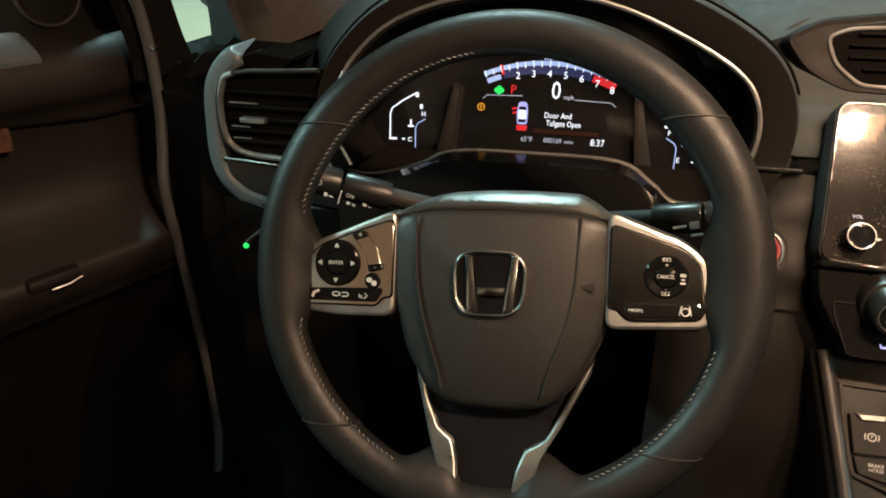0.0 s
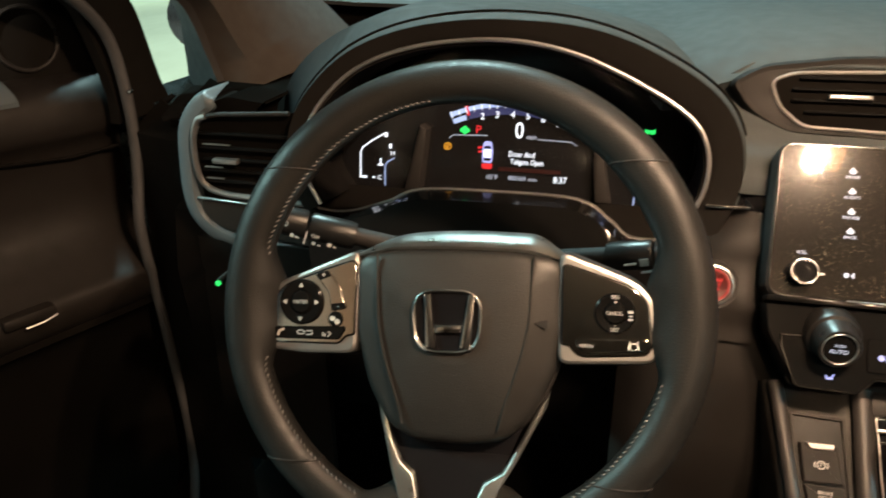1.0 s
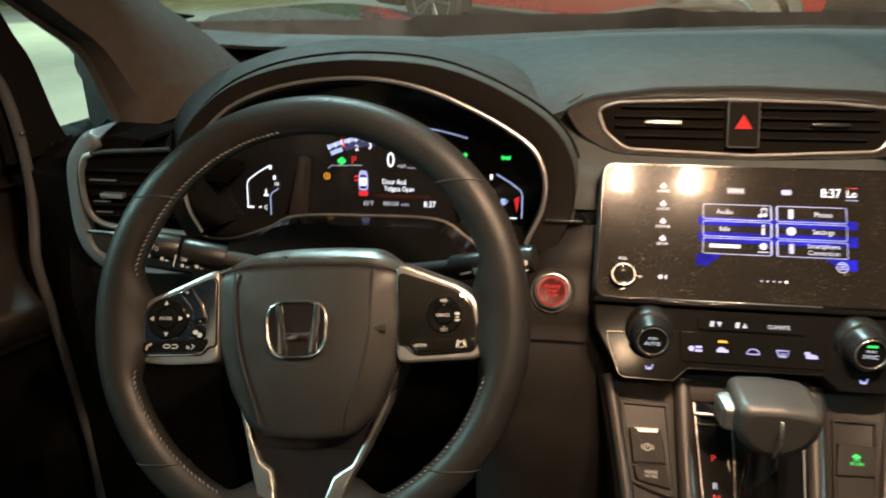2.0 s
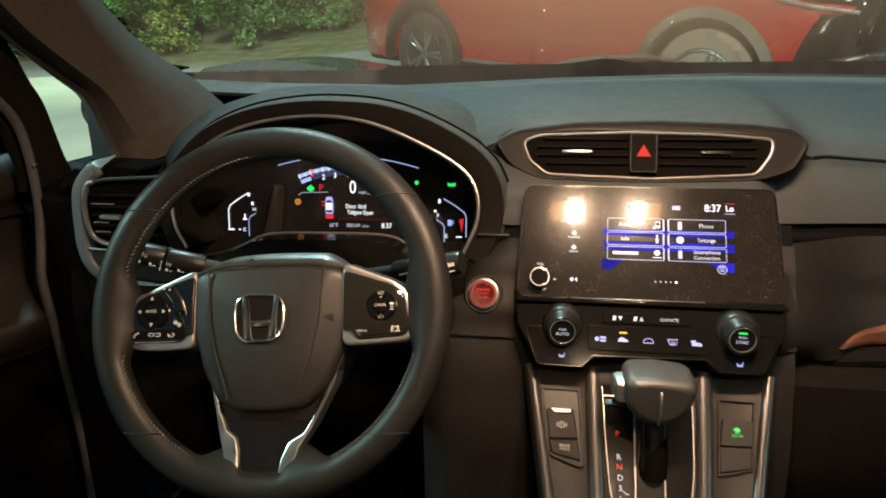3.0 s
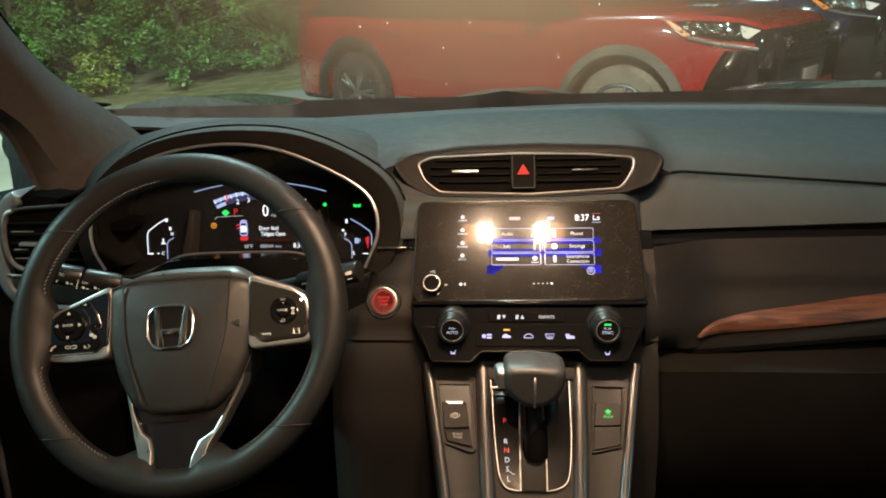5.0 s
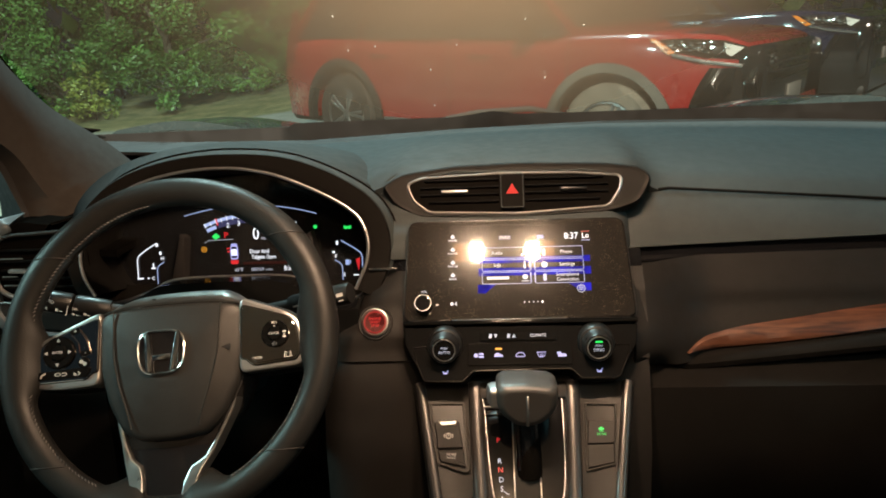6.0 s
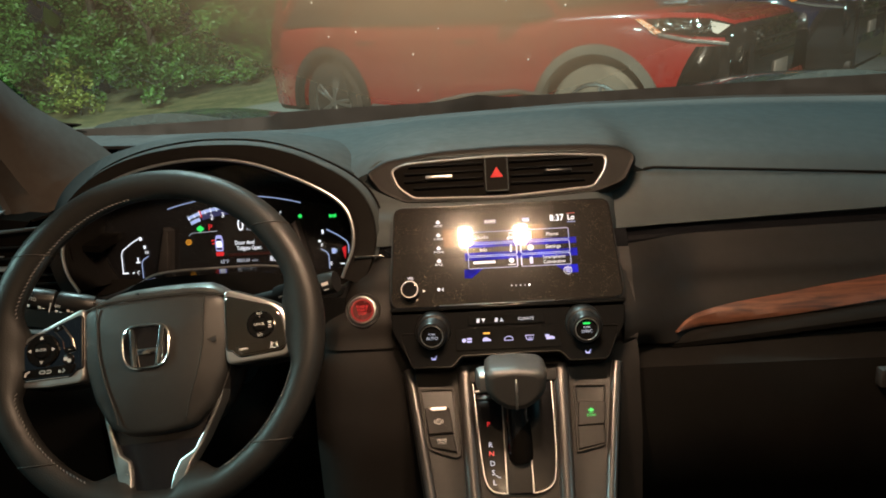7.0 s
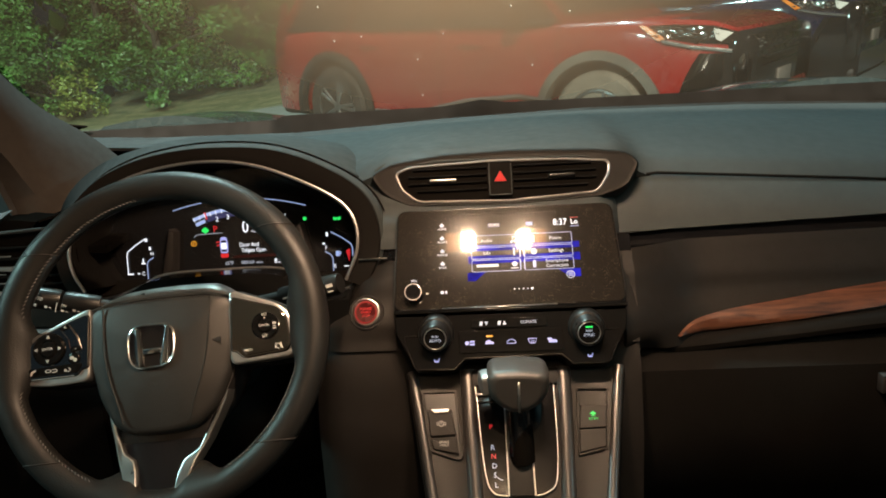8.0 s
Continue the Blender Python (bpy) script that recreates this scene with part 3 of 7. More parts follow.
# tachometer
arc = lambda r, a0, a1, n=24, cx=0.002, cy=-0.135: [(cx + r * math.sin(radians(a0 + (a1 - a0) * k / n)), cy + r * math.cos(radians(a0 + (a1 - a0) * k / n)) ) for k in range(n + 1)]
gpart("tach_band", ribbon(bmesh.new(), arc(0.1808, -23.5, 19.5), 0.0050, 0.0004), TACH)
gpart("tach_under_band", ribbon(bmesh.new(), arc(0.1735, -17.0, 15.0), 0.0080, 0.0003), BLUE_D)
gpart("tach_red_zone", ribbon(bmesh.new(), arc(0.1735, 15.5, 24), 0.0075, 0.0005), RED)
gpart("tach_fill", ribbon(bmesh.new(), arc(0.1725, -23.3, -18.0, 6), 0.0055, 0.0005), TACH)
gpart("tach_needle", ribbon(bmesh.new(), arc(0.1795, -17.4, -16.4, 2), 0.011, 0.0008), RED)
bm = bmesh.new()
for k in range(17):
    a = radians(-23 + 46 * k / 16)
    ribbon(bm, [(0.002 + r * math.sin(a), -0.135 + r * math.cos(a)) for r in (0.1765, 0.1825 + 0.002 * (k % 2 == 0))], 0.0008, 0.0009)
gpart("tach_ticks", bm, W_LIT)
for k, ch in enumerate("12345678"):
    if k:
        a = radians(-23.5 + 47 * (k + 1) / 8)
        gtext(ch, 0.002 + 0.1695 * math.sin(a), -0.135 + 0.1695 * math.cos(a), 0.0105, W_LIT)
gpart("tach_crown", ribbon(bmesh.new(), arc(0.1855, -2.2, 2.2, 3), 0.002, 0.0006), TACH)
# halo arcs over the display
for a0, a1 in ((-15.8, -8.6), (4.2, 16.6)):
    gpart("halo_arc", ribbon(bmesh.new(), arc(0.370, a0, a1, 14, 0.0, -0.309), 0.0013, 0.0005), TACH)
gtext("0", 0.0105, 0.0165, 0.027, W_LIT, 0.8)
gtext("mph", 0.0245, 0.0105, 0.0065, W_DIM)
gtext("P", -0.0365, 0.0155, 0.0135, RED)
gtext("Door And", 0.0145, -0.0100, 0.0088, W_LIT, 0.82)
gtext("Tailgate Open", 0.0210, -0.0185, 0.0088, W_LIT, 0.76)
gtext("65°F", -0.0185, -0.0378, 0.0078, W_DIM, 0.9)
gtext("000169", 0.0105, -0.0375, 0.0075, W_DIM, 0.9)
gtext("miles", 0.0285, -0.0378, 0.005, W_DIM)
gtext("8:37", 0.0595, -0.0368, 0.0105, W_LIT, 0.85)
leaf = [oval(-0.0525 + dx, 0.0145 + dy, 0.0027, n=10) for dx, dy in ((0, 0.0022), (-0.0028, 0), (0.0028, 0), (0, -0.0022))]
marks("eco_symbol", leaf, 0.0002, 0.001, GREEN, face)
part("brake_symbol", band(oval(-0.0722, -0.005, 0.0042, n=20), 0.0009, 0.0002, 0.001), AMBER, face, smooth=0)
marks("brake_symbol_bar", [rect(-0.0727, -0.007, -0.0717, -0.003)], 0.0002, 0.001, AMBER, face)
gpart("divider_line", ribbon(bmesh.new(), [(-0.0706, 0.0045), (-0.066, 0.0085), (-0.026, 0.0098)], 0.0007, 0.0006), W_DIM)
gpart("divider_line", ribbon(bmesh.new(), [(0.0313, 0.0083), (0.069, 0.0075), (0.0755, 0.0035)], 0.0007, 0.0006), W_DIM)
# the small car picture with its open doors
gpart("car_symbol", plate(rounded([(-0.0305, -0.0215), (-0.0195, -0.0215), (-0.0188, -0.0080), (-0.0205, 0.0032), (-0.0295, 0.0032), (-0.0312, -0.0080)], 0.003), 0.0002, 0.0010), LILAC)
gpart("car_symbol_roof", plate(rounded([(-0.0292, -0.0150), (-0.0208, -0.0150), (-0.0212, -0.0060), (-0.0288, -0.0060)], 0.0015), 0.0011, 0.0014), W_LIT)
gpart("car_symbol_glass", plate(rounded([(-0.0296, -0.0052), (-0.0204, -0.0052), (-0.0218, -0.0018), (-0.0282, -0.0018)], 0.001), 0.0011, 0.0014), SCREEN_OFF)
gpart("car_symbol_glass", plate(rounded([(-0.0290, -0.0192), (-0.0210, -0.0192), (-0.0206, -0.0160), (-0.0294, -0.0160)], 0.001), 0.0011, 0.0014), SCREEN_OFF)
marks("open_door_symbol", [[(-0.0365, -0.006), (-0.031, -0.0045), (-0.031, -0.003), (-0.0365, -0.0035)], [(-0.036, -0.0105), (-0.031, -0.0095), (-0.031, -0.0075), (-0.036, -0.0085)]], 0.0002, 0.001, RED, face)
marks("open_tailgate_symbol", [rounded([(-0.0305, -0.0285), (-0.0195, -0.0285), (-0.0185, -0.0225), (-0.0315, -0.0225)], 0.002)], 0.0002, 0.001, RED, face)
FAINT = glow("lit_red_faint", (0.05, 0.002, 0.002), 0.18)
gpart("warning_bar", plate(rect(-0.012, -0.0300, 0.060, -0.0255), 0.0001, 0.0003), FAINT)
# temperature and fuel dials
for s, name in ((-1, "temperature"), (1, "fuel")):
    lamp_m = W_LIT if s < 0 else TACH
    ox, oy = (-0.006, 0.003) if s < 0 else (0.0, 0.0)
    gpart(name + "_arc", ribbon(bmesh.new(), [(s * px + ox, py + oy) for px, py in ((0.1415, 0.0035), (0.158, -0.006), (0.171, -0.0155), (0.1735, -0.022), (0.1735, -0.050))], 0.0015, 0.0005), lamp_m)
    gpart(name + "_inner_line", ribbon(bmesh.new(), [(s * px + ox, py + oy) for px, py in ((0.131, -0.026), (0.1395, -0.031), (0.1425, -0.036), (0.1425, -0.060))], 0.0012, 0.0005), TACH)
gtext("H", -0.139, -0.0175, 0.0075, W_LIT)
gtext("C", -0.155, -0.0478, 0.0075, W_LIT)
gtext("F", 0.1335, -0.0205, 0.0075, W_LIT)
gtext("E", 0.1455, -0.0490, 0.0075, W_LIT)
for q in ((-0.1805, -0.0490, -0.1715, -0.0468), (-0.1435, -0.0115, -0.1405, -0.0065), (-0.1490, 0.0015, -0.1455, 0.0065), (-0.1645, -0.0485, -0.1615, -0.0468), (0.1595, -0.0505, 0.1675, -0.049), (0.134, -0.003, 0.137, 0.003), (0.128, -0.0155, 0.1315, -0.0125)):
    marks("dial_mark", [rect(*q)], 0.0002, 0.001, W_LIT, face)
marks("coolant_symbol", [rect(-0.1575, -0.033, -0.1510, -0.031), rect(-0.155, -0.031, -0.1535, -0.0245)], 0.0002, 0.001, W_LIT, face)
marks("pump_symbol", [rect(0.1475, -0.034, 0.1535, -0.026, 0.001), rect(0.1545, -0.032, 0.1555, -0.027)], 0.0002, 0.001, TACH, face)
marks("fuel_needle", [[(0.1635, -0.026), (0.1695, -0.023), (0.1695, -0.030), (0.1675, -0.043)]], 0.0002, 0.001, RED, face)
marks("light_symbol", [[(0.147, 0.0215), (0.1515, 0.0245), (0.1515, 0.0205), (0.147, 0.0265)], [(0.158, 0.0215), (0.1535, 0.0245), (0.1535, 0.0205), (0.158, 0.0265)], rect(0.1512, 0.0222, 0.1540, 0.0252)], 0.0002, 0.001, GREEN, face)
marks("auto_light_symbol", [oval(0.103, 0.0255, 0.003, n=10)], 0.0002, 0.001, GREEN, face)
lens = part("lens", plate(grown(FACE_OUT, -0.004), 0.012, 0.013), CLUSTER_LENS, cluster, "clear cluster lens", m=to_ring)
lens.visible_shadow = False

# ---- outer air vent by the driver's door ----
vent = thing("side_air_vent", pose(-0.685, 0.205, 1.045), "dark louvred side air vent with satin silver frame", "air vent", kind="")
L = lambda pts: [(x + 0.685, z - 1.045) for x, z in pts]
VF = pose(0, 0, 0, 90, 0, 0)
outer = rounded(L([(-0.640, 1.110), (-0.700, 1.118), (-0.734, 1.100), (-0.760, 1.070), (-0.765, 1.03), (-0.765, 0.990), (-0.749, 0.962), (-0.712, 0.943), (-0.60, 0.930), (-0.60, 1.080), (-0.668, 1.085)]), 0.013)
inner = rounded(L([(-0.700, 1.092), (-0.728, 1.086), (-0.738, 1.060), (-0.738, 1.028), (-0.726, 1.008), (-0.684, 1.001), (-0.60, 0.998), (-0.60, 1.100)]), 0.012)
part("housing", plate(grown(outer, -0.006), -0.07, -0.008), MATTBLACK, vent, m=VF)
lip = curve(L([(-0.708, 1.109), (-0.713, 1.106), (-0.726, 1.099), (-0.744, 1.075), (-0.750, 1.03), (-0.750, 0.990), (-0.737, 0.964), (-0.706, 0.947), (-0.65, 0.939), (-0.60, 0.934)]), 6)
rows = []
for d, z in ((0.014, -0.06), (0.014, -0.006), (0.011, 0.001), (0.005, 0.0045), (-0.004, 0.004), (-0.009, 0.0), (-0.010, -0.008)):
    r = []
    for i, p in enumerate(lip):
        t = (Vector(lip[min(i + 1, len(lip) - 1)]) - Vector(lip[max(i - 1, 0)])).normalized()
        k = interp(i, [(0, 0.12), (9, 1.0)])
        r.append((p[0] + t.y * d * k, p[1] - t.x * d * k, z * k))
    rows.append(r)
bm = sheet(rows)
bm.verts.ensure_lookup_table()
bm.faces.new([bm.verts[k * len(lip)] for k in range(len(rows))])
part("surround", thick(bm, 0.002), VENTRIM, vent, m=VF)
part("frame_top", tube([(x, y, 0.003) for x, y in curve(L([(-0.620, 1.0985), (-0.672, 1.0955), (-0.700, 1.094), (-0.722, 1.0905)]), 4)], 0.0026), DARK, vent, "dark upper edge of the frame", m=VF)
frame_line = curve(L([(-0.718, 1.0915), (-0.729, 1.086), (-0.7365, 1.066), (-0.7375, 1.032), (-0.729, 1.012), (-0.706, 1.0035), (-0.66, 1.001), (-0.60, 0.998)]), 6)
part("frame", tube([(x, y, 0.004) for x, y in frame_line], 0.0034), SATIN, vent, "satin silver frame", m=VF)
part("cavity", plate(inner, -0.004, -0.0022), MATTBLACK, vent, m=VF)
for k, z in enumerate((1.072, 1.056, 1.043, 1.030, 1.0175)):
    part("slat", box(-0.735 + 0.685 + 0.004, z - 1.045 - 0.0016, -0.002, 0.075, z - 1.045 + 0.0016, 0.0035, bev=0.0008), VENTBLACK, vent, m=VF)
# bright bars drawn for light caught on the slats' left ends
for z, w in ((1.0605, 0.034), (1.0345, 0.022), (1.0215, 0.022)):
    part("slat_glint", box(-0.727 + 0.685, z - 1.045 - 0.0007, 0.003, -0.727 + 0.685 + w, z - 1.045 + 0.0007, 0.0046, bev=0.0003), TRIMLINE, vent, "bright bar for the light caught on a slat", m=VF)
part("tab", box(-0.714 + 0.685, 1.043 - 1.045 - 0.003, 0.001, -0.684 + 0.685, 1.043 - 1.045 + 0.0028, 0.010, bev=0.0015), SATIN, vent, "small silver thumb tab", m=VF)
part("lower_insert", plate(rounded(L([(-0.741, 0.995), (-0.738, 0.975), (-0.715, 0.958), (-0.60, 0.945), (-0.60, 0.990)]), 0.008), -0.004, 0.003, 0.002), CONSOLE, vent, m=VF)
part("lower_chrome", tube([(-0.742 + 0.685, 0.9965 - 1.045, 0.004), (0.075, 0.9905 - 1.045, 0.004)], 0.0014, n=6), SATIN, vent, m=VF)
part("side_cheek", thick(sheet([[(x, y, z) for x, y in ((-0.070, 0.003), (-0.04, -0.004), (0.085, -0.006))] for z in (-0.10, -0.18, -0.30, -0.42)]), 0.01), KNEE, vent)
# the small green lamp on the panel below
led = thing("immobiliser_lamp", pose(-0.688, 0.134, 0.926), "tiny green indicator lamp on the lower panel", "indicator lamp")
part("lens", lathe([(0.003, 0.0), (0.003, 0.002), (0.0015, 0.003)], 10), GREEN, led, m=VF)
part("stem", lathe([(0.0045, -0.085), (0.0045, 0.0)], 10), DARK, led, m=VF)

# ---- middle air vent with hazard switch ----
mid = thing("centre_air_vent", tilted(0.0, 0.247, 1.126, 22), "wide twin air vent with thin silver frame above the screen", "air vent")
k22 = math.cos(radians(22))
V = lambda pts: [(x, (z - 1.126) / k22) for x, z in pts]
ring = rounded(V([(-0.147, 1.141), (-0.128, 1.1485), (-0.012, 1.1525), (0.09, 1.150), (0.151, 1.145), (0.149, 1.128), (0.132, 1.105), (0.01, 1.0985), (-0.116, 1.1025), (-0.138, 1.119)]), 0.008)
brow = rounded(V([(-0.186, 1.140), (-0.156, 1.157), (-0.082, 1.166), (0.013, 1.168), (0.129, 1.164), (0.178, 1.158), (0.196, 1.142), (0.176, 1.108), (0.135, 1.0955), (0.0, 1.0905), (-0.13, 1.0945), (-0.165, 1.112)]), 0.012)
bm = stack(bmesh.new(), [[(x, y, -0.03) for x, y in ccw(brow)], [(x, y, -0.004) for x, y in ccw(brow)], [(x, y, 0.003) for x, y in grown(brow, -0.004)], [(x, y, 0.002) for x, y in grown(brow, -0.008)]])
part("surround", bm, surface("vent_surround_black", (0.0075, 0.0066, 0.0060), 0.6, grain=0.2, grain_size=800, vary=0.2, spec=0.15), mid)
part("frame", tube([(x, y, 0.003) for x, y in ccw(ring)], 0.0019, True), SATIN, mid, "thin satin silver frame")
part("cavity", plate(grown(ring, -0.001), 0.0, 0.0022), MATTBLACK, mid)
for s in (-1, 1):
    x0, x1 = (-0.128, -0.018) if s < 0 else (0.018, 0.132)
    for z in (1.144, 1.1345, 1.125, 1.1155):
        ins = 0.012 if z < 1.12 else (0.006 if z > 1.14 else 0.0)
        part("slat", box(x0 + (ins if s < 0 else 0), (z - 1.126) / k22 - 0.0013, 0.002, x1 - (ins if s > 0 else 0), (z - 1.126) / k22 + 0.0013, 0.007, bev=0.0007), VENTBLACK, mid)
    tx = (-0.098, -0.061) if s < 0 else (0.066, 0.102)
    part("tab", box(tx[0], 0.0, 0.005, tx[1], 0.0042, 0.012, bev=0.0012), SATIN if s < 0 else BUTTON, mid, "thumb tab")
part("hazard_switch", plate(rect(-0.0158, -0.0225, 0.0158, 0.0255, 0.003), 0.002, 0.010, 0.002), KNEE, mid, "black hazard switch")
part("hazard_frame", band(rect(-0.0158, -0.0225, 0.0158, 0.0255, 0.003), 0.0012, 0.009, 0.0106), SOFT, mid, "thin grey frame")
HAZARD = glow("hazard_red", (1.0, 0.03, 0.03), 0.20)
HAZARD.node_tree.nodes["Principled BSDF"].inputs["Specular IOR Level"].default_value = 0.05
tri = [(-0.0085, -0.003), (0.0085, -0.003), (0.0, 0.0115)]
marks("hazard_triangle", [tri], 0.0102, 0.0106, HAZARD, mid, "red warning triangle")

# ---- steering wheel ----
wheel = thing("steering_wheel", tilted(-0.396, -0.002, 1.0, 26, 4.0), "black leather steering wheel with silver spokes, turned a few degrees", "steering wheel")
N, RC = 240, 0.1778
wrap = lambda a: abs((a + 180) % 360 - 180)


def rim_section(a):
    """Half-widths of the rim at angle a (degrees): radial, front-back; fuller at the grips."""
    g = math.exp(-((abs(wrap(a - 90)) - 55) / 20) ** 2)
    return 0.0163 + 0.0012 * g, 0.0155 + 0.0012 * g


def reach(a):
    """How far the leather runs in from the rim towards the spokes."""
    side = max(interp(wrap(a - 1.0), [(6.0, 1.0), (19.0, 0.0)]), interp(wrap(a - 181.0), [(6.0, 1.0), (19.0, 0.0)]))
    foot = interp(wrap(a + 90), [(7.0, 0.0), (12.0, 1.0), (16.0, 1.0), (26.0, 0.0)])
    return max(0.0145 * side, 0.0190 * foot)


def rim_point(a, t, out=0.0):
    rr, rz = rim_section(a)
    ca, sa = math.cos(radians(a)), math.sin(radians(a))
    c, e = math.cos(t), reach(a)
    r = RC + (rr + out) * c if c > 0 else RC + (rr * 1.05 + e + out) * c
    drop = (0.75 if abs(ca) > 0.7 else 1.0) * e * max(0.0, -c) ** 2
    return (r * ca, r * sa * 1.010 + 0.0025, (rz + out) * math.sin(t) - drop)


bm = bmesh.new()
rows = [[bm.verts.new(rim_point(360 * i / N, 2 * math.pi * k / 28)) for k in range(28)] for i in range(N)]
for a, b in zip(rows, rows[1:] + rows[:1]):
    for k in range(28):
        bm.faces.new((a[k], b[k], b[(k + 1) % 28], a[(k + 1) % 28]))
bmesh.ops.recalc_face_normals(bm, faces=bm.faces[:])
rim = part("rim", bm, LEATHER, wheel, "black leather-wrapped rim", 60)
# the leather's seams run level, not towards the hub
for a0, h in ((39.0, 0.113), (143.0, 0.109), (-42.0, -0.122), (-138.0, -0.122)):
    line3 = []
    for k in range(32):
        t = 2 * math.pi * k / 32
        a = a0
        for _ in range(4):
            q = rim_point(a, t)
            a1 = math.degrees(math.asin(max(-1, min(1, h / math.hypot(q[0], q[1])))))
            a = a1 if abs(a0) < 90 else math.copysign(180, a0) - a1
        line3.append(rim_point(a, t, 0.0001))
    part("seam", tube(line3, 0.0008, True, 6), DARK, rim, "dark leather seam")
bm = bmesh.new()
for a0, a1 in ((98, 166), (196, 243), (297, 343)):
    k = 0
    while a0 + k * 1.6 < a1:
        a = a0 + k * 1.6
        p, q = Vector(rim_point(a, 2.72, 0.0003)), Vector(rim_point(a + 0.95, 2.60, 0.0003))
        tube([p, q], 0.00045, n=5, bm=bm, up=(0, 0, 1))
        k += 1
part("stitching", bm, THREAD, rim, "pale cross stitching")["kind"] = "stuff"
# airbag cover: a middle field between two creases, with flanks that fall away
cov = rounded([(-0.0845, 0.036), (-0.078, 0.0440), (-0.050, 0.0480), (0.000, 0.0490), (0.050, 0.0480), (0.0775, 0.0445), (0.0845, 0.0385), (0.0850, -0.010), (0.0800, -0.042), (0.0640, -0.0775), (0.0420, -0.0985), (0.010, -0.1035), (-0.028, -0.1025), (-0.0520, -0.0930), (-0.0700, -0.064), (-0.0830, -0.020)], 0.010, 5)
bm = dome(cov, [(1.0, -0.040), (1.0, -0.010), (0.992, -0.0055), (0.97, -0.0015), (0.94, 0.0008)] + [(k, 0.0008 + 0.0082 * (1 - (k / 0.94) ** 2)) for k in (0.89, 0.84, 0.79, 0.74, 0.69, 0.64, 0.58, 0.5, 0.4, 0.25)])
crease_x = lambda y, sd: interp(y, [(-0.10, 0.034), (-0.078, 0.0400), (-0.045, 0.0510), (0.0, 0.0590), (0.05, 0.0615)]) * (1.0 if sd > 0 else 1.03)
for v in bm.verts:
    f = abs(v.co.x) - crease_x(v.co.y, v.co.x)
    if v.co.z > -0.012 and f > 0:
        v.co.z -= min(f, 0.03) * 0.20
cover = part("airbag_cover", bm, COVER, wheel, "grained black airbag cover", 50)
part("cover_back", dome(cov, [(0.95, -0.085), (1.02, -0.06), (1.022, -0.022), (1.01, -0.014), (0.97, -0.012)]), DARK, wheel)
for sd in (-1, 1):
    part("crease", tube(curve([(sd * crease_x(y, sd), y, 0.0018 + 0.0058 * (1 - (math.hypot(crease_x(y, sd), y + 0.02) / 0.105) ** 2)) for y in (0.044, 0.02, -0.01, -0.04, -0.07, -0.088)], 6), 0.0010, n=6), COVER, cover)
# satin cap over the hub, running down into the spokes on both sides
CAP = surface("satin_dark_cap", (0.31, 0.32, 0.315), 0.34, metal=0.95, vary=0.06)
up = curve([(-0.0960, 0.0410), (-0.0820, 0.0470), (-0.0600, 0.0572), (-0.0377, 0.0627), (0.0059, 0.0648), (0.0481, 0.0637), (0.0646, 0.0608), (0.0834, 0.0480), (0.0960, 0.0425)], 6)
low = curve([(-0.0940, 0.0375), (-0.0800, 0.0415), (-0.0640, 0.0452), (-0.0500, 0.0478), (0.0000, 0.0490), (0.0490, 0.0478), (0.0640, 0.0455), (0.0800, 0.0425), (0.0940, 0.0390)], 6)
mixed = lambda k: [(a[0] * (1 - k) + b[0] * k, a[1] * (1 - k) + b[1] * k) for a, b in zip(up, low)]
bm = stack(bmesh.new(), [[(x, y, z) for x, y in mixed(k)] for k, z in ((-0.06, -0.040), (-0.03, -0.026), (0.05, -0.0190), (0.25, -0.0135), (0.55, -0.0075), (0.85, -0.0035), (1.0, -0.0050))], False, False, False)
part("upper_cap", thick(bm, 0.003), CAP, wheel, "satin grey cap over the hub", 60)
words("airbag_mark", "SRS", 0.0085, COVER, cover, -0.001, -0.046, 0.0078)
marks("horn_symbol", [[(0.0655, -0.0045), (0.0725, -0.0030), (0.0725, -0.0095), (0.0655, -0.0080)], [(0.0625, -0.0075), (0.0655, -0.0070), (0.0655, -0.0055), (0.0625, -0.0050)]], 0.0022, 0.0034, DARK, cover)
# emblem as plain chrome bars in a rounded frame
emb = rounded([(-0.0310, 0.0160), (0.0230, 0.0170), (0.0215, -0.0300), (-0.0280, -0.0310)], 0.0185, 8)
part("emblem_base", plate(emb, 0.006, 0.0092, 0.001), GLOSS, wheel, "black emblem base")
part("emblem_frame", tube([(x, y, 0.0098) for x, y in ccw(emb)], 0.0016, True), EMBLEM, wheel, "chrome emblem frame")
bars = [[(-0.0225, 0.0130), (-0.0165, 0.0136), (-0.0115, -0.0285), (-0.0200, -0.0283)], [(0.0125, 0.0140), (0.0183, 0.0138), (0.0148, -0.0275), (0.0065, -0.0278)], [(-0.0135, -0.0095), (0.0090, -0.0090), (0.0074, -0.0155), (-0.0122, -0.0160)]]
for b in bars:
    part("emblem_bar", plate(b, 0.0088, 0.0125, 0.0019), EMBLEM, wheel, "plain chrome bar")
SWITCH = surface("switch_panel_satin", (0.74, 0.70, 0.66), 0.08, metal=1.0, vary=0.06, rough_vary=0.02)
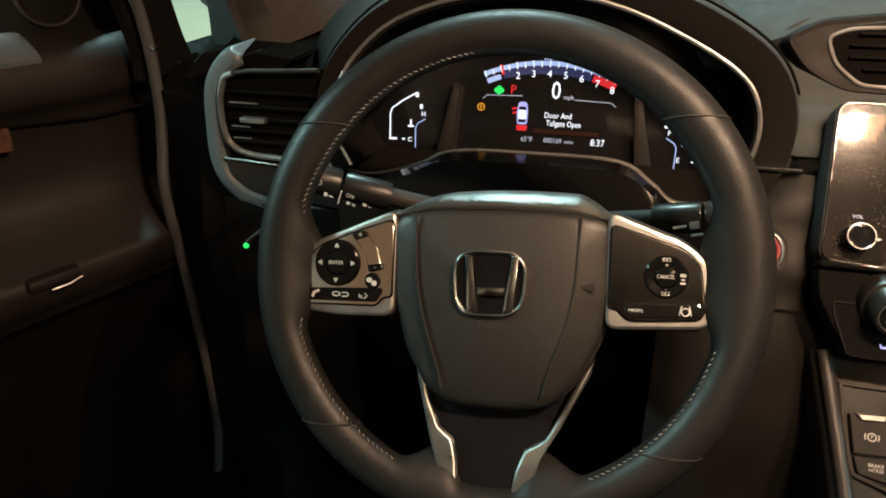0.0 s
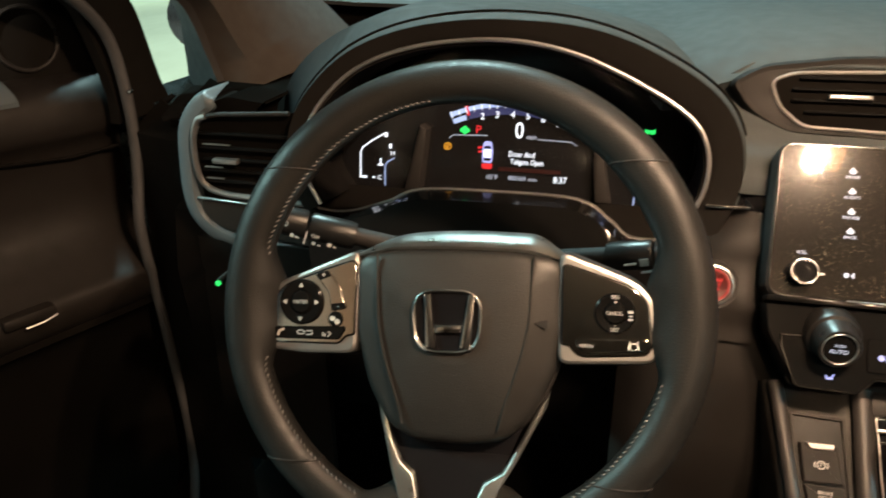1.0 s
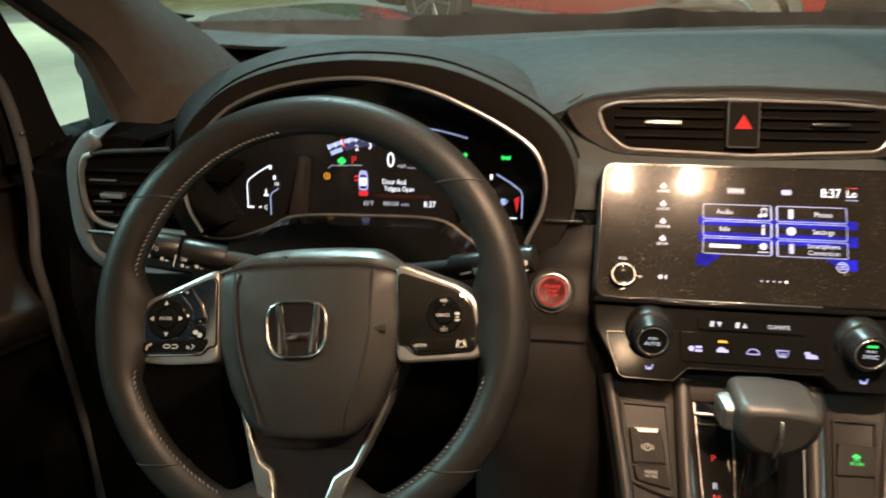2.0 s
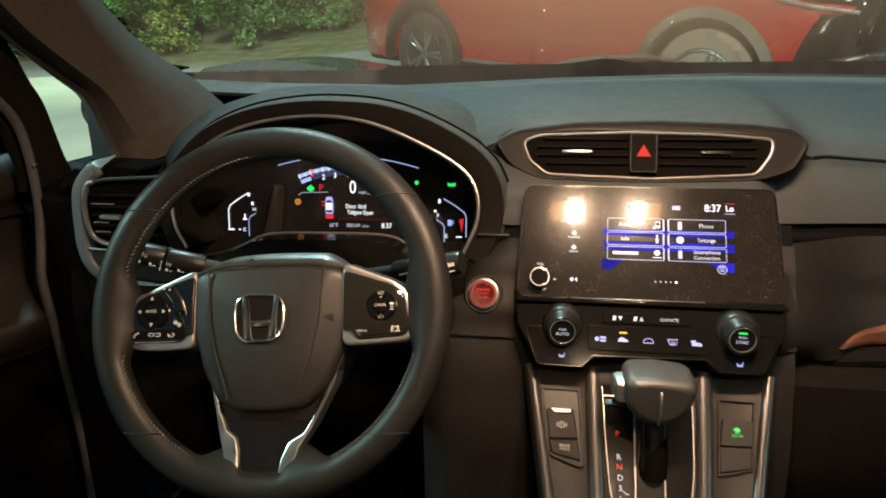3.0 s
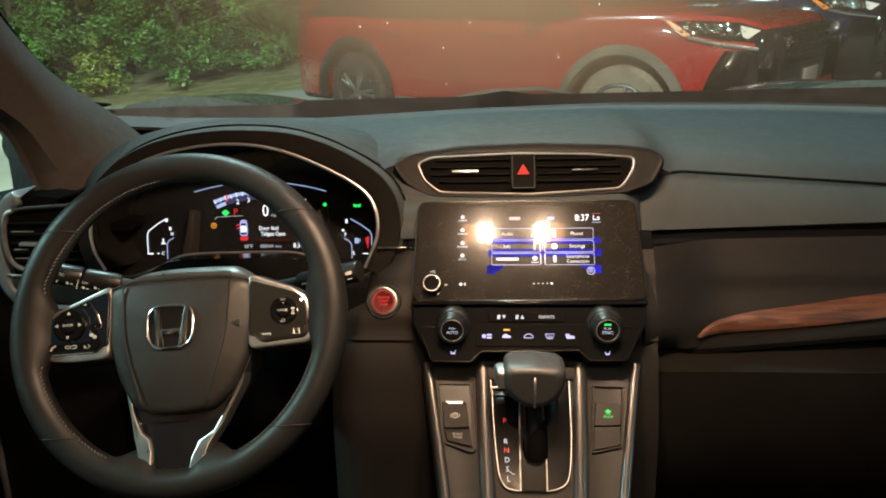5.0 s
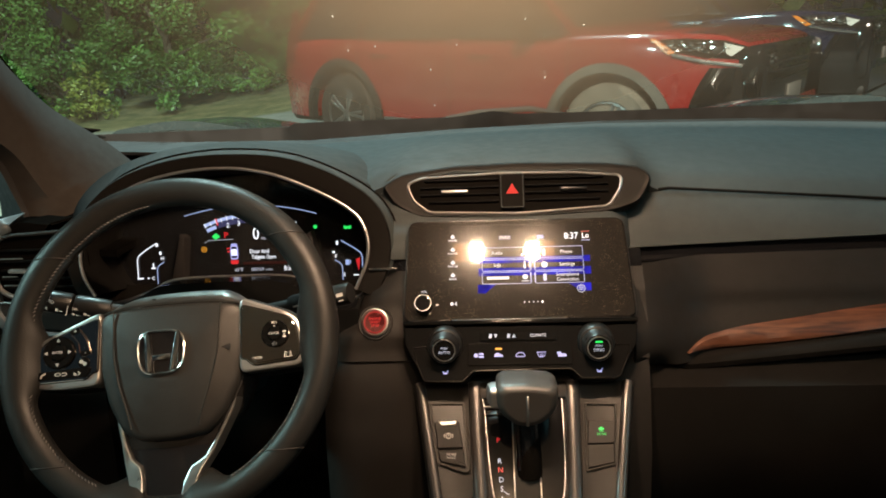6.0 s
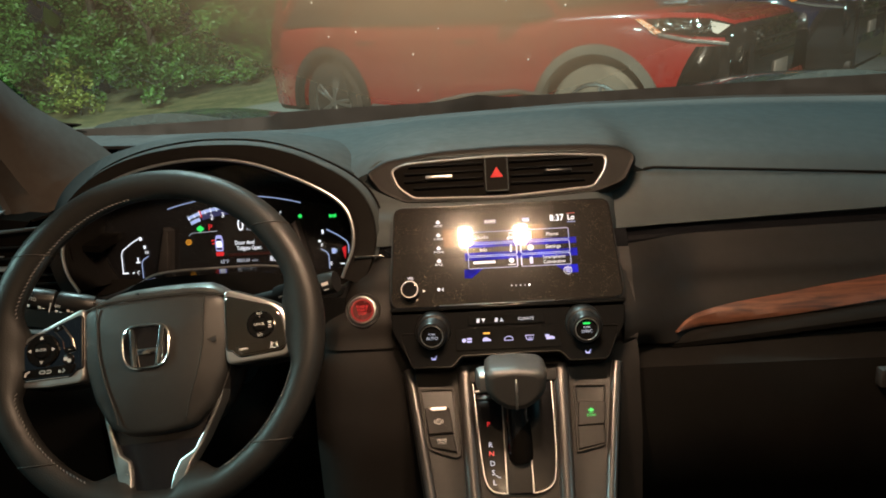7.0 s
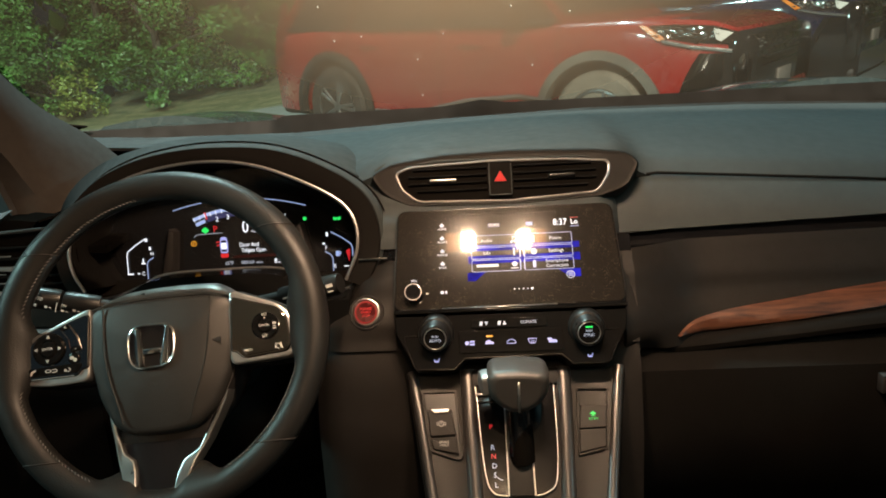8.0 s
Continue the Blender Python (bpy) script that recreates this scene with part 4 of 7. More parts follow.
# spokes: a satin frame round a glossy switch panel
for sd in (-1, 1):
    if sd < 0:
        out_l = [(-0.080, 0.0478), (-0.1194, 0.0318), (-0.1503, 0.0190), (-0.1590, 0.0043), (-0.1628, -0.0257), (-0.1554, -0.0358), (-0.1261, -0.0385), (-0.080, -0.0368)]
        inn = [(-0.0820, 0.0392), (-0.1052, 0.0316), (-0.1425, 0.0172), (-0.1530, 0.0062), (-0.1572, -0.0230), (-0.1522, -0.0298), (-0.0945, -0.0292), (-0.0890, -0.0222), (-0.0820, -0.0218)]
    else:
        out_l = [(0.080, 0.0500), (0.1000, 0.0420), (0.1351, 0.0285), (0.1495, 0.0165), (0.1550, -0.0107), (0.1555, -0.0280), (0.1472, -0.0333), (0.080, -0.0368)]
        inn = [(0.0825, 0.0402), (0.1345, 0.0232), (0.1450, 0.0125), (0.1492, -0.0190), (0.1455, -0.0266), (0.0962, -0.0300), (0.0878, -0.0215), (0.0825, -0.0212)]
    out_l, inn = rounded(out_l, 0.010, 5), rounded(inn, 0.006, 4)
    spoke = part("spoke", plate(out_l, -0.030, -0.0025, 0.0028), SATIN, wheel, "satin silver spoke frame")
    part("panel_gap", plate(grown(inn, 0.0009), -0.012, -0.0023, 0.0003), KNEE, spoke, "dark gap round the panel")
    part("switch_panel", plate(inn, -0.010, -0.0016, 0.0008), SWITCH, spoke, "dark glossy switch panel")
    part("spoke_back", plate(grown(out_l, 0.003), -0.045, -0.020, 0.006), DARK, spoke)
    cx, cy = (-0.1274, 0.0033) if sd < 0 else (0.1217, 0.0037)
    rp = 0.0186 if sd < 0 else 0.0155
    pad = part("thumb_pad", lathe([(rp, -0.006), (rp, 0.0002), (rp - 0.0016, 0.0014), (rp * 0.56, 0.0008), (rp * 0.53, 0.0), (rp * 0.44, 0.0018), (rp * 0.2, 0.0022)], 40, cx=cx, cy=cy), SATINBLACK, spoke, "round black thumb pad")
    if sd < 0:
        words("lettering", "ENTER", 0.0041, PRINT, pad, cx, cy, 0.0026)
        for dx, dy, r in ((0, 0.0135, 0), (0, -0.0135, 180), (-0.0135, 0, 90), (0.0135, 0, -90)):
            q = [Matrix.Rotation(radians(r), 2) @ Vector(p) for p in ((-0.0020, -0.0014), (0.0020, -0.0014), (0, 0.0022))]
            marks("arrow", [[(cx + dx + p.x, cy + dy + p.y) for p in q]], 0.0016, 0.0021, PRINT, pad)
        part("volume_rocker", plate(rounded([(-0.1169, 0.0262), (-0.1052, 0.0304), (-0.0940, 0.0150), (-0.0890, -0.0009), (-0.1014, -0.0036), (-0.1050, 0.0122), (-0.1120, 0.0205)], 0.003), -0.007, 0.0004, 0.0012), SWITCH, spoke, "satin volume rocker")
        for q in ([(-0.1160, 0.0258), (-0.1055, 0.0296), (-0.1020, 0.0250), (-0.1116, 0.0216)], [(-0.0905, 0.0044), (-0.0895, -0.0004), (-0.1010, -0.0030), (-0.1020, 0.0026)]):
            part("rocker_end", plate(rounded(q, 0.001), 0.0, 0.0009, 0.0004), SATINBLACK, spoke, "black end of the rocker")
        words("lettering", "+", 0.0070, PRINT, spoke, -0.1085, 0.0257, 0.0011)
        words("lettering", "-", 0.0070, PRINT, spoke, -0.0955, 0.0012, 0.0011)
        part("display_button", plate(oval(-0.0979, -0.0097, 0.0064, n=24), -0.007, 0.0004, 0.001), SATINBLACK, spoke, "round black button")
        marks("display_symbol", [oval(-0.1000, -0.0090, 0.0024, 0.0020, n=12), oval(-0.0960, -0.0115, 0.0022, n=12)], 0.0005, 0.0009, PRINT, spoke)
        part("phone_bar", plate(rounded([(-0.1528, -0.0174), (-0.0900, -0.0150), (-0.0893, -0.0180), (-0.0944, -0.0262), (-0.1490, -0.0272), (-0.1528, -0.0245)], 0.002), -0.007, 0.0002, 0.001), SATINBLACK, spoke, "black button bar")
        marks("phone_symbol", [arcline([(-0.1470, -0.0245), (-0.1458, -0.0210), (-0.1415, -0.0190)], 0.0020)], 0.0003, 0.0008, PRINT, spoke)
        part("source_symbol", band(oval(-0.1270, -0.0212, 0.0036, 0.0020, n=16), 0.0008, 0.0003, 0.0008), PRINT, spoke, "", 0)
        marks("source_arrow", [arcline([(-0.1222, -0.0200), (-0.1178, -0.0198), (-0.1168, -0.0215), (-0.1178, -0.0228), (-0.1222, -0.0230)], 0.0009)], 0.0003, 0.0008, PRINT, spoke)
        marks("talk_symbol", [arcline([(-0.1040, -0.0240), (-0.1010, -0.0215), (-0.1035, -0.0198)], 0.0009), rect(-0.1082, -0.0236, -0.1073, -0.0205), rect(-0.1065, -0.0240, -0.1056, -0.0215)], 0.0003, 0.0008, PRINT, spoke)
    else:
        words("lettering", "RES", 0.0041, PRINT, pad, cx, 0.0158, 0.0016)
        words("lettering", "+", 0.0048, PRINT, pad, cx, 0.0118, 0.0016)
        words("lettering", "CANCEL", 0.0038, PRINT, pad, cx - 0.0005, 0.0037, 0.0026, squeeze=0.85)
        words("lettering", "SET", 0.0041, PRINT, pad, cx, -0.0085, 0.0016)
        words("lettering", "-", 0.0048, PRINT, pad, cx, -0.0050, 0.0016)
        marks("gap_symbol", [rect(0.1310, 0.0040, 0.1350, 0.0062, 0.0008), rect(0.1318, 0.0014, 0.1342, 0.0026), rect(0.1312, -0.0012, 0.1348, 0.0002)], 0.0016, 0.0020, PRINT, spoke)
        part("main_bar", plate(rounded([(0.0930, -0.0165), (0.1466, -0.0150), (0.1452, -0.0240), (0.1000, -0.0272), (0.0940, -0.0220)], 0.003), -0.007, -0.0011, 0.0006), SWITCH, spoke, "flush button bar")
        words("lettering", "MAIN", 0.0042, PRINT, spoke, 0.1015, -0.0216, -0.0008)
        marks("lane_symbol", [arcline([(0.1315, -0.0235), (0.1330, -0.0165)], 0.0008), arcline([(0.1399, -0.0235), (0.1384, -0.0165)], 0.0008)], -0.0010, -0.0006, PRINT, spoke)
        part("lane_wheel", band(oval(0.1357, -0.0208, 0.0030, n=18), 0.0008, -0.0010, -0.0006), PRINT, spoke, "", 0)
# lower spoke: gloss black middle, silver prongs
def rising(bm):
    """The lower spoke rises to meet the rim."""
    for v in bm.verts:
        v.co.z += 0.26 * max(0.0, -0.105 - v.co.y)
    return bm


bm = bmesh.new()
for x0, x1, y0, y1 in ((0.056, 0.045, -0.085, -0.110), (0.045, 0.036, -0.110, -0.130), (0.036, 0.031, -0.130, -0.150), (0.031, 0.026, -0.150, -0.172)):
    stack(bm, [[(-x1, y1, z), (x1, y1, z), (x0, y0, z), (-x0, y0, z)] for z in (-0.045, -0.014)])
bmesh.ops.remove_doubles(bm, verts=bm.verts[:], dist=0.0001)
part("lower_spoke", rising(bm), GLOSS, wheel, "black lower spoke")
for sd in (-1, 1):
    if sd > 0:
        ou = [(0.0740, -0.0610), (0.0720, -0.0720), (0.0640, -0.0880), (0.0515, -0.1130), (0.0384, -0.1350), (0.0265, -0.1700), (0.0160, -0.1700), (0.0195, -0.1460), (0.0255, -0.1310), (0.0405, -0.1218), (0.0539, -0.0973), (0.0660, -0.0720)]
    else:
        ou = [(-0.0640, -0.0640), (-0.0600, -0.0860), (-0.0565, -0.1000), (-0.0488, -0.1250), (-0.0435, -0.1390), (-0.0335, -0.1700), (-0.0215, -0.1720), (-0.0262, -0.1399), (-0.0300, -0.1275), (-0.0412, -0.1195), (-0.0508, -0.1000), (-0.0560, -0.0800)]
    part("prong", rising(plate(ou, -0.030, -0.0090, 0.002)), CAP, wheel, "satin silver prong")
part("lower_bridge", dome(rounded([(-0.030, -0.150), (0.024, -0.150), (0.030, -0.178), (-0.036, -0.178)], 0.006), [(1.0, -0.03), (1.0, -0.016), (0.9, -0.014)]), LEATHER, wheel, "leather foot of the lower spoke")
part("column", lathe([(0.045, -0.30), (0.05, -0.10), (0.055, -0.05)], 24), DARK, wheel)

# ---- column stalks ----
def stalk(name, label, base, tip):
    d = (Vector(tip) - Vector(base))
    m = Matrix.Translation(base) @ d.to_track_quat("X", "Z").to_matrix().to_4x4()
    t = thing(name, m, label, "control stalk")
    n = d.length
    part("arm", tube([(0, 0, 0), (n * 0.35, 0, 0), (n * 0.5, 0, 0)], 0.009, n=14, scale=lambda k: 1 - 0.1 * k), DARK, t)
    part("grip", tube([(n * 0.40, 0, 0), (n * 0.44, 0, 0), (n * 0.66, 0, 0), (n * 0.68, 0, 0)], 0.0130, n=18, scale=lambda k: 0.9 + 0.1 * math.sin(math.pi * k)), BUTTON, t, "ribbed grip")
    part("end_knob", tube([(n * 0.70, 0, 0), (n * 0.72, 0, 0), (n * 0.97, 0, 0), (n, 0, 0)], 0.0135, n=20, scale=lambda k: 0.92 + 0.08 * math.sin(math.pi * k)), BUTTON, t, "turning end knob")
    return t


LS = stalk("light_stalk", "black indicator and light stalk with white print", (-0.455, 0.105, 1.000), (-0.592, 0.066, 1.040))
LSM = (LS.matrix_world.inverted() @ Matrix.Translation((-0.5565, 0.058, 1.033)) @ pose(0, 0, 0, 80, 0, 0) @ pose(0, 0, 0, 0, 0, -17))
words("lettering", "AUTO", 0.0062, PRINT, LS, -0.008, 0.004, 0.009, m=LSM, squeeze=0.85)
words("lettering", "OFF", 0.0052, PRINT, LS, 0.026, 0.003, 0.009, m=LSM, squeeze=0.85)
bm = bmesh.new()
for x, y, w, h in ((-0.012, 0.010, 0.010, 0.0012), (-0.013, -0.0040, 0.0035, 0.0030), (-0.0085, -0.0040, 0.0030, 0.0010), (-0.0085, -0.0058, 0.0030, 0.0010), (0.005, -0.0035, 0.0030, 0.0030), (0.010, -0.0035, 0.0035, 0.0010), (0.0175, -0.001, 0.0010, 0.012), (0.026, -0.003, 0.0030, 0.0026), (0.031, -0.003, 0.0030, 0.0010), (0.040, 0.001, 0.0035, 0.0026), (0.045, 0.001, 0.0030, 0.0010)):
    plate(rect(x - w / 2, y - h / 2, x + w / 2, y + h / 2), 0.0088, 0.0093, 0, bm)
part("symbols", bm, PRINT, LS, "white printed symbols", 0, m=LSM)
RS = stalk("wiper_stalk", "black wiper stalk with white print", (-0.335, 0.112, 1.000), (-0.203, 0.085, 1.033))
RSM = (RS.matrix_world.inverted() @ Matrix.Translation((-0.232, 0.076, 1.026)) @ pose(0, 0, 0, 80, 0, 0) @ pose(0, 0, 0, 0, 0, 14))
bm = bmesh.new()
for x, y, w, h in ((-0.033, 0.004, 0.010, 0.0018), (-0.022, 0.004, 0.007, 0.006), (-0.021, -0.004, 0.009, 0.0018), (-0.006, 0.0, 0.0012, 0.012), (0.004, 0.001, 0.008, 0.0016), (0.020, 0.003, 0.008, 0.004), (0.020, -0.004, 0.006, 0.0014)):
    plate(rect(x - w / 2, y - h / 2, x + w / 2, y + h / 2), 0.0100, 0.0105, 0, bm)
part("symbols", bm, PRINT, RS, "white printed symbols", 0, m=RSM)

# ---- start button ----
start = thing("start_button", tilted(-0.186, 0.147, 0.974, 24), "round red engine start button with silver ring", "push button")
part("collar", lathe([(0.0225, -0.03), (0.0235, -0.004), (0.0222, 0.0005), (0.0195, 0.0)], 40), DARK, start, "black collar")
part("ring", lathe([(0.0190, -0.01), (0.0190, 0.0022), (0.0182, 0.0044), (0.0166, 0.0048), (0.0155, 0.0020)], 44), CAP, start, "silver ring")
part("cap", lathe([(0.0155, -0.01), (0.0153, 0.0018), (0.0138, 0.0028), (0.006, 0.0022)], 40), REDLENS, start, "dark red cap")
part("lit_ring", band(oval(0, 0, 0.0150, n=40), 0.0022, 0.0018, 0.0031), RED_D, start, "lit red ring", 0)
for t, y in (("ENGINE", 0.0046), ("START", 0.0), ("STOP", -0.0046)):
    words("lettering", t, 0.0046, RED, start, 0, y, 0.0031)

# ---- infotainment screen ----
SCR_M = tilted(0.002, 0.156, 1.038, 32)
info = thing("infotainment_screen", SCR_M, "glossy black touchscreen showing a blue menu, dusty glass", "car display")
glass_o = rounded([(-0.1405, 0.0700), (0.1390, 0.0690), (0.1455, -0.0625), (-0.1455, -0.0640)], 0.011, 5)
part("housing", plate(grown(glass_o, 0.0035), -0.050, -0.0015, 0.003), DARK, info)
part("silver_edge", band(grown(glass_o, 0.0012), 0.0013, -0.010, 0.0003), EDGE, info, "thin silver edge")


def dusty_screen():
    """Black glass with specks of dust and smears."""
    m = surface("dusty_black_glass", (0.021, 0.0165, 0.013), 0.05, vary=0.2, rough_vary=0.03)
    nt = m.node_tree
    b = nt.nodes["Principled BSDF"]
    co = nt.nodes.new("ShaderNodeTexCoord")
    v = nt.nodes.new("ShaderNodeTexVoronoi")
    v.inputs["Scale"].default_value = 560.0
    v.inputs["Randomness"].default_value = 1.0
    nt.links.new(co.outputs["Object"], v.inputs["Vector"])
    n1 = nt.nodes.new("ShaderNodeTexNoise")
    n1.inputs["Scale"].default_value, n1.inputs["Detail"].default_value = 45.0, 4.0
    nt.links.new(co.outputs["Object"], n1.inputs["Vector"])
    cut = nt.nodes.new("ShaderNodeMapRange")
    cut.inputs["From Min"].default_value, cut.inputs["From Max"].default_value = 0.20, 0.12
    nt.links.new(v.outputs["Distance"], cut.inputs["Value"])
    some = nt.nodes.new("ShaderNodeMapRange")
    some.inputs["From Min"].default_value, some.inputs["From Max"].default_value = 0.42, 0.60
    nt.links.new(n1.outputs["Fac"], some.inputs["Value"])
    mul = nt.nodes.new("ShaderNodeMath")
    mul.operation = "MULTIPLY"
    nt.links.new(cut.outputs["Result"], mul.inputs[0])
    nt.links.new(some.outputs["Result"], mul.inputs[1])
    mix = nt.nodes.new("ShaderNodeMix")
    mix.data_type = "RGBA"
    mix.inputs[6].default_value = (0.010, 0.0085, 0.0075, 1)
    mix.inputs[7].default_value = (0.26, 0.22, 0.16, 1)
    nt.links.new(mul.outputs["Value"], mix.inputs[0])
    nt.links.new(mix.outputs[2], b.inputs["Base Color"])
    for l in list(b.inputs["Roughness"].links):
        nt.links.remove(l)
    b.inputs["Roughness"].default_value = 0.038
    # a greasy film over the glass spreads the lamps' reflections
    n2 = nt.nodes.new("ShaderNodeTexNoise")
    n2.inputs["Scale"].default_value, n2.inputs["Detail"].default_value, n2.inputs["Distortion"].default_value = 420.0, 3.0, 0.4
    nt.links.new(co.outputs["Object"], n2.inputs["Vector"])
    film = nt.nodes.new("ShaderNodeMapRange")
    film.inputs["From Min"].default_value, film.inputs["From Max"].default_value = 0.46, 0.60
    film.inputs["To Min"].default_value, film.inputs["To Max"].default_value = 0.05, 0.20
    nt.links.new(n2.outputs["Fac"], film.inputs["Value"])
    nt.links.new(film.outputs["Result"], b.inputs["Coat Weight"])
    b.inputs["Coat Roughness"].default_value = 0.19
    return m


glass = part("glass", plate(glass_o, -0.0010, 0.0, 0.0004), dusty_screen(), info, "dusty black glass", 0)


def lit_panel(name, colour, strength, axis_scale):
    """A back-lit picture area with a soft uneven glow."""
    m = glow(name, colour, strength)
    nt = m.node_tree
    b = nt.nodes["Principled BSDF"]
    b.inputs["Base Color"].default_value = (0.004, 0.004, 0.006, 1)
    b.inputs["Roughness"].default_value = 0.038
    co = nt.nodes.new("ShaderNodeTexCoord")
    nz = nt.nodes.new("ShaderNodeTexNoise")
    nz.inputs["Scale"].default_value = axis_scale
    nt.links.new(co.outputs["Object"], nz.inputs["Vector"])
    mr = nt.nodes.new("ShaderNodeMapRange")
    mr.inputs["From Min"].default_value, mr.inputs["From Max"].default_value = 0.35, 0.65
    mr.inputs["To Min"].default_value, mr.inputs["To Max"].default_value = strength * 0.35, strength
    nt.links.new(nz.outputs["Fac"], mr.inputs["Value"])
    nt.links.new(mr.outputs["Result"], b.inputs["Emission Strength"])
    return m


GLOWBLUE = lit_panel("screen_blue_glow", (0.02, 0.02, 0.75), 0.75, 30)
# menu tiles: three rows on either side, outlined, over a blue glow
bm = bmesh.new()
for y0, y1, x0, x1 in ((0.0105, 0.0185, -0.050, 0.094), (-0.0065, 0.0035, -0.050, 0.094)):
    plate(rect(x0, y0, x1, y1), 0.0001, 0.0003, 0, bm)
plate([(-0.0515, -0.0185), (-0.0280, -0.0185), (-0.0420, -0.0300), (-0.0515, -0.0300)], 0.0001, 0.0003, 0, bm)
plate([(0.0930, -0.0185), (0.0650, -0.0185), (0.0800, -0.0290), (0.0930, -0.0290)], 0.0001, 0.0003, 0, bm)
part("blue_background", bm, GLOWBLUE, glass, "blue lit background", 0)
for r, (y0, y1) in enumerate(((0.0165, 0.0315), (-0.0005, 0.0145), (-0.0178, -0.0025))):
    for x0, x1 in ((-0.0455, 0.0172), (0.0225, 0.0850)):
        o = rect(x0, y0, x1, y1, 0.0018, 3)
        bm = ribbon(bmesh.new(), o, 0.0007, 0.0005, True)
        part("tile_outline", bm, TILE, glass, "", 0)
        end = x1 if x0 < 0 else x0
        part("tile_end", ribbon(bmesh.new(), [(end, y0 + 0.001), (end, y1 - 0.001)], 0.0016, 0.0006), TILE, glass, "", 0)
for text, x, y in (("Audio", -0.0255, 0.0240), ("Info", -0.0255, 0.0070), ("Phone", 0.0640, 0.0240), ("Settings", 0.0640, 0.0070)):
    words("lettering", text, 0.0070, W_DIM, glass, x, y, 0.0007, squeeze=0.9)
words("lettering", "Smartphone", 0.0066, W_DIM, glass, 0.0640, -0.0068, 0.0007, squeeze=0.9)
words("lettering", "Connection", 0.0066, W_DIM, glass, 0.0640, -0.0134, 0.0007, squeeze=0.9)
marks("plain_lettering", [rect(-0.0395, -0.0118, -0.0110, -0.0082)], 0.0004, 0.0007, W_DIM, glass)
for y, kind in ((0.024, 0), (0.007, 1), (-0.010, 2)):
    marks("tile_symbol", [oval(0.0070, y - 0.0028, 0.0018, n=10), oval(0.0115, y - 0.0020, 0.0018, n=10), rect(0.0082, y - 0.003, 0.0090, y + 0.0042), rect(0.0125, y - 0.002, 0.0133, y + 0.0050), rect(0.0082, y + 0.0036, 0.0133, y + 0.0050)] if kind == 0 else [rect(0.0085, y - 0.0045, 0.0110, y + 0.0020), oval(0.0098, y + 0.0042, 0.0014, n=10)] if kind == 1 else [oval(0.0098, y + 0.0010, 0.0034, n=14), rect(0.0050, y - 0.0050, 0.0146, y - 0.0040)], 0.0004, 0.0008, W_DIM, glass)
    marks("tile_symbol", [rect(0.0330, y - 0.0048, 0.0372, y + 0.0048, 0.001)] if kind != 1 else [oval(0.0352, y, 0.0042, n=12)], 0.0004, 0.0008, TILE if kind == 2 else W_DIM, glass)
words("lettering", "8:37", 0.0125, W_LIT, glass, 0.0715, 0.0455, 0.0005, squeeze=0.85)
words("lettering", "Lo", 0.0100, W_LIT, glass, 0.0900, 0.0455, 0.0005, squeeze=0.9)
part("temp_underline", ribbon(bmesh.new(), [(0.0845, 0.0395), (0.0955, 0.0395)], 0.0008, 0.0004), TILE, glass, "", 0)
part("temp_overline", ribbon(bmesh.new(), [(0.0845, 0.0515), (0.0955, 0.0515)], 0.0010, 0.0004), RED_D, glass, "", 0)
marks("source_mark", [rect(-0.0230, 0.0425, -0.0070, 0.0485, 0.001)], 0.0003, 0.0005, BLUE_D, glass)
words("lettering", "SOURCE", 0.0045, W_DIM, glass, -0.0150, 0.0455, 0.0006, squeeze=0.8)
marks("status_symbol", [rect(0.0270, 0.0430, 0.0360, 0.0480, 0.001)], 0.0003, 0.0005, TILE, glass)
for y, t in ((0.0470, "HOME"), (0.0290, "AUDIO"), (0.0110, "PHONE"), (-0.0062, "BACK")):
    marks("side_symbol", [[(-0.0870, y + 0.0008), (-0.0835, y + 0.0048), (-0.0800, y + 0.0008)], rect(-0.0858, y - 0.0010, -0.0812, y + 0.0010)], 0.0002, 0.0005, W_DIM, glass)
    words("lettering", t, 0.0040, W_DIM, glass, -0.0835, y - 0.0040, 0.0004)
marks("day_night_symbol", [oval(-0.0850, -0.0432, 0.0022, n=12), rect(-0.0802, -0.0455, -0.0790, -0.0410), rect(-0.0815, -0.0440, -0.0802, -0.0425)], 0.0002, 0.0005, W_DIM, glass)
for k in range(5):
    marks("page_dot", [oval(0.0078 + 0.0056 * k, -0.0425, 0.0009 if k < 4 else 0.0014, n=8)], 0.0002, 0.0005, W_DIM if k < 4 else W_LIT, glass)
part("menu_button_ring", band(oval(0.0800, -0.0260, 0.0052, n=24), 0.0007, 0.0003, 0.0006), W_DIM, glass, "", 0)
marks("menu_button_bars", [rect(0.0772, -0.0258 + d, 0.0828, -0.0250 + d) for d in (-0.0022, 0, 0.0022)], 0.0004, 0.0007, W_DIM, glass)
knob = part("volume_knob", lathe([(0.0115, 0.0), (0.0115, 0.010), (0.0108, 0.0125), (0.0085, 0.0130), (0.004, 0.0126)], 40, cx=-0.1212, cy=-0.0445), GLOSS, info, "black volume knob")
part("knob_ring", band(oval(-0.1212, -0.0445, 0.0112, n=40), 0.0015, 0.0110, 0.0140), CHROME, knob, "chrome ring")
marks("arrow", [[(-0.1055, -0.0455), (-0.1015, -0.0440), (-0.1055, -0.0425)]], 0.0002, 0.0005, PRINT, info)
words("lettering", "VOL", 0.0042, W_DIM, info, -0.1212, -0.0265, 0.0004)
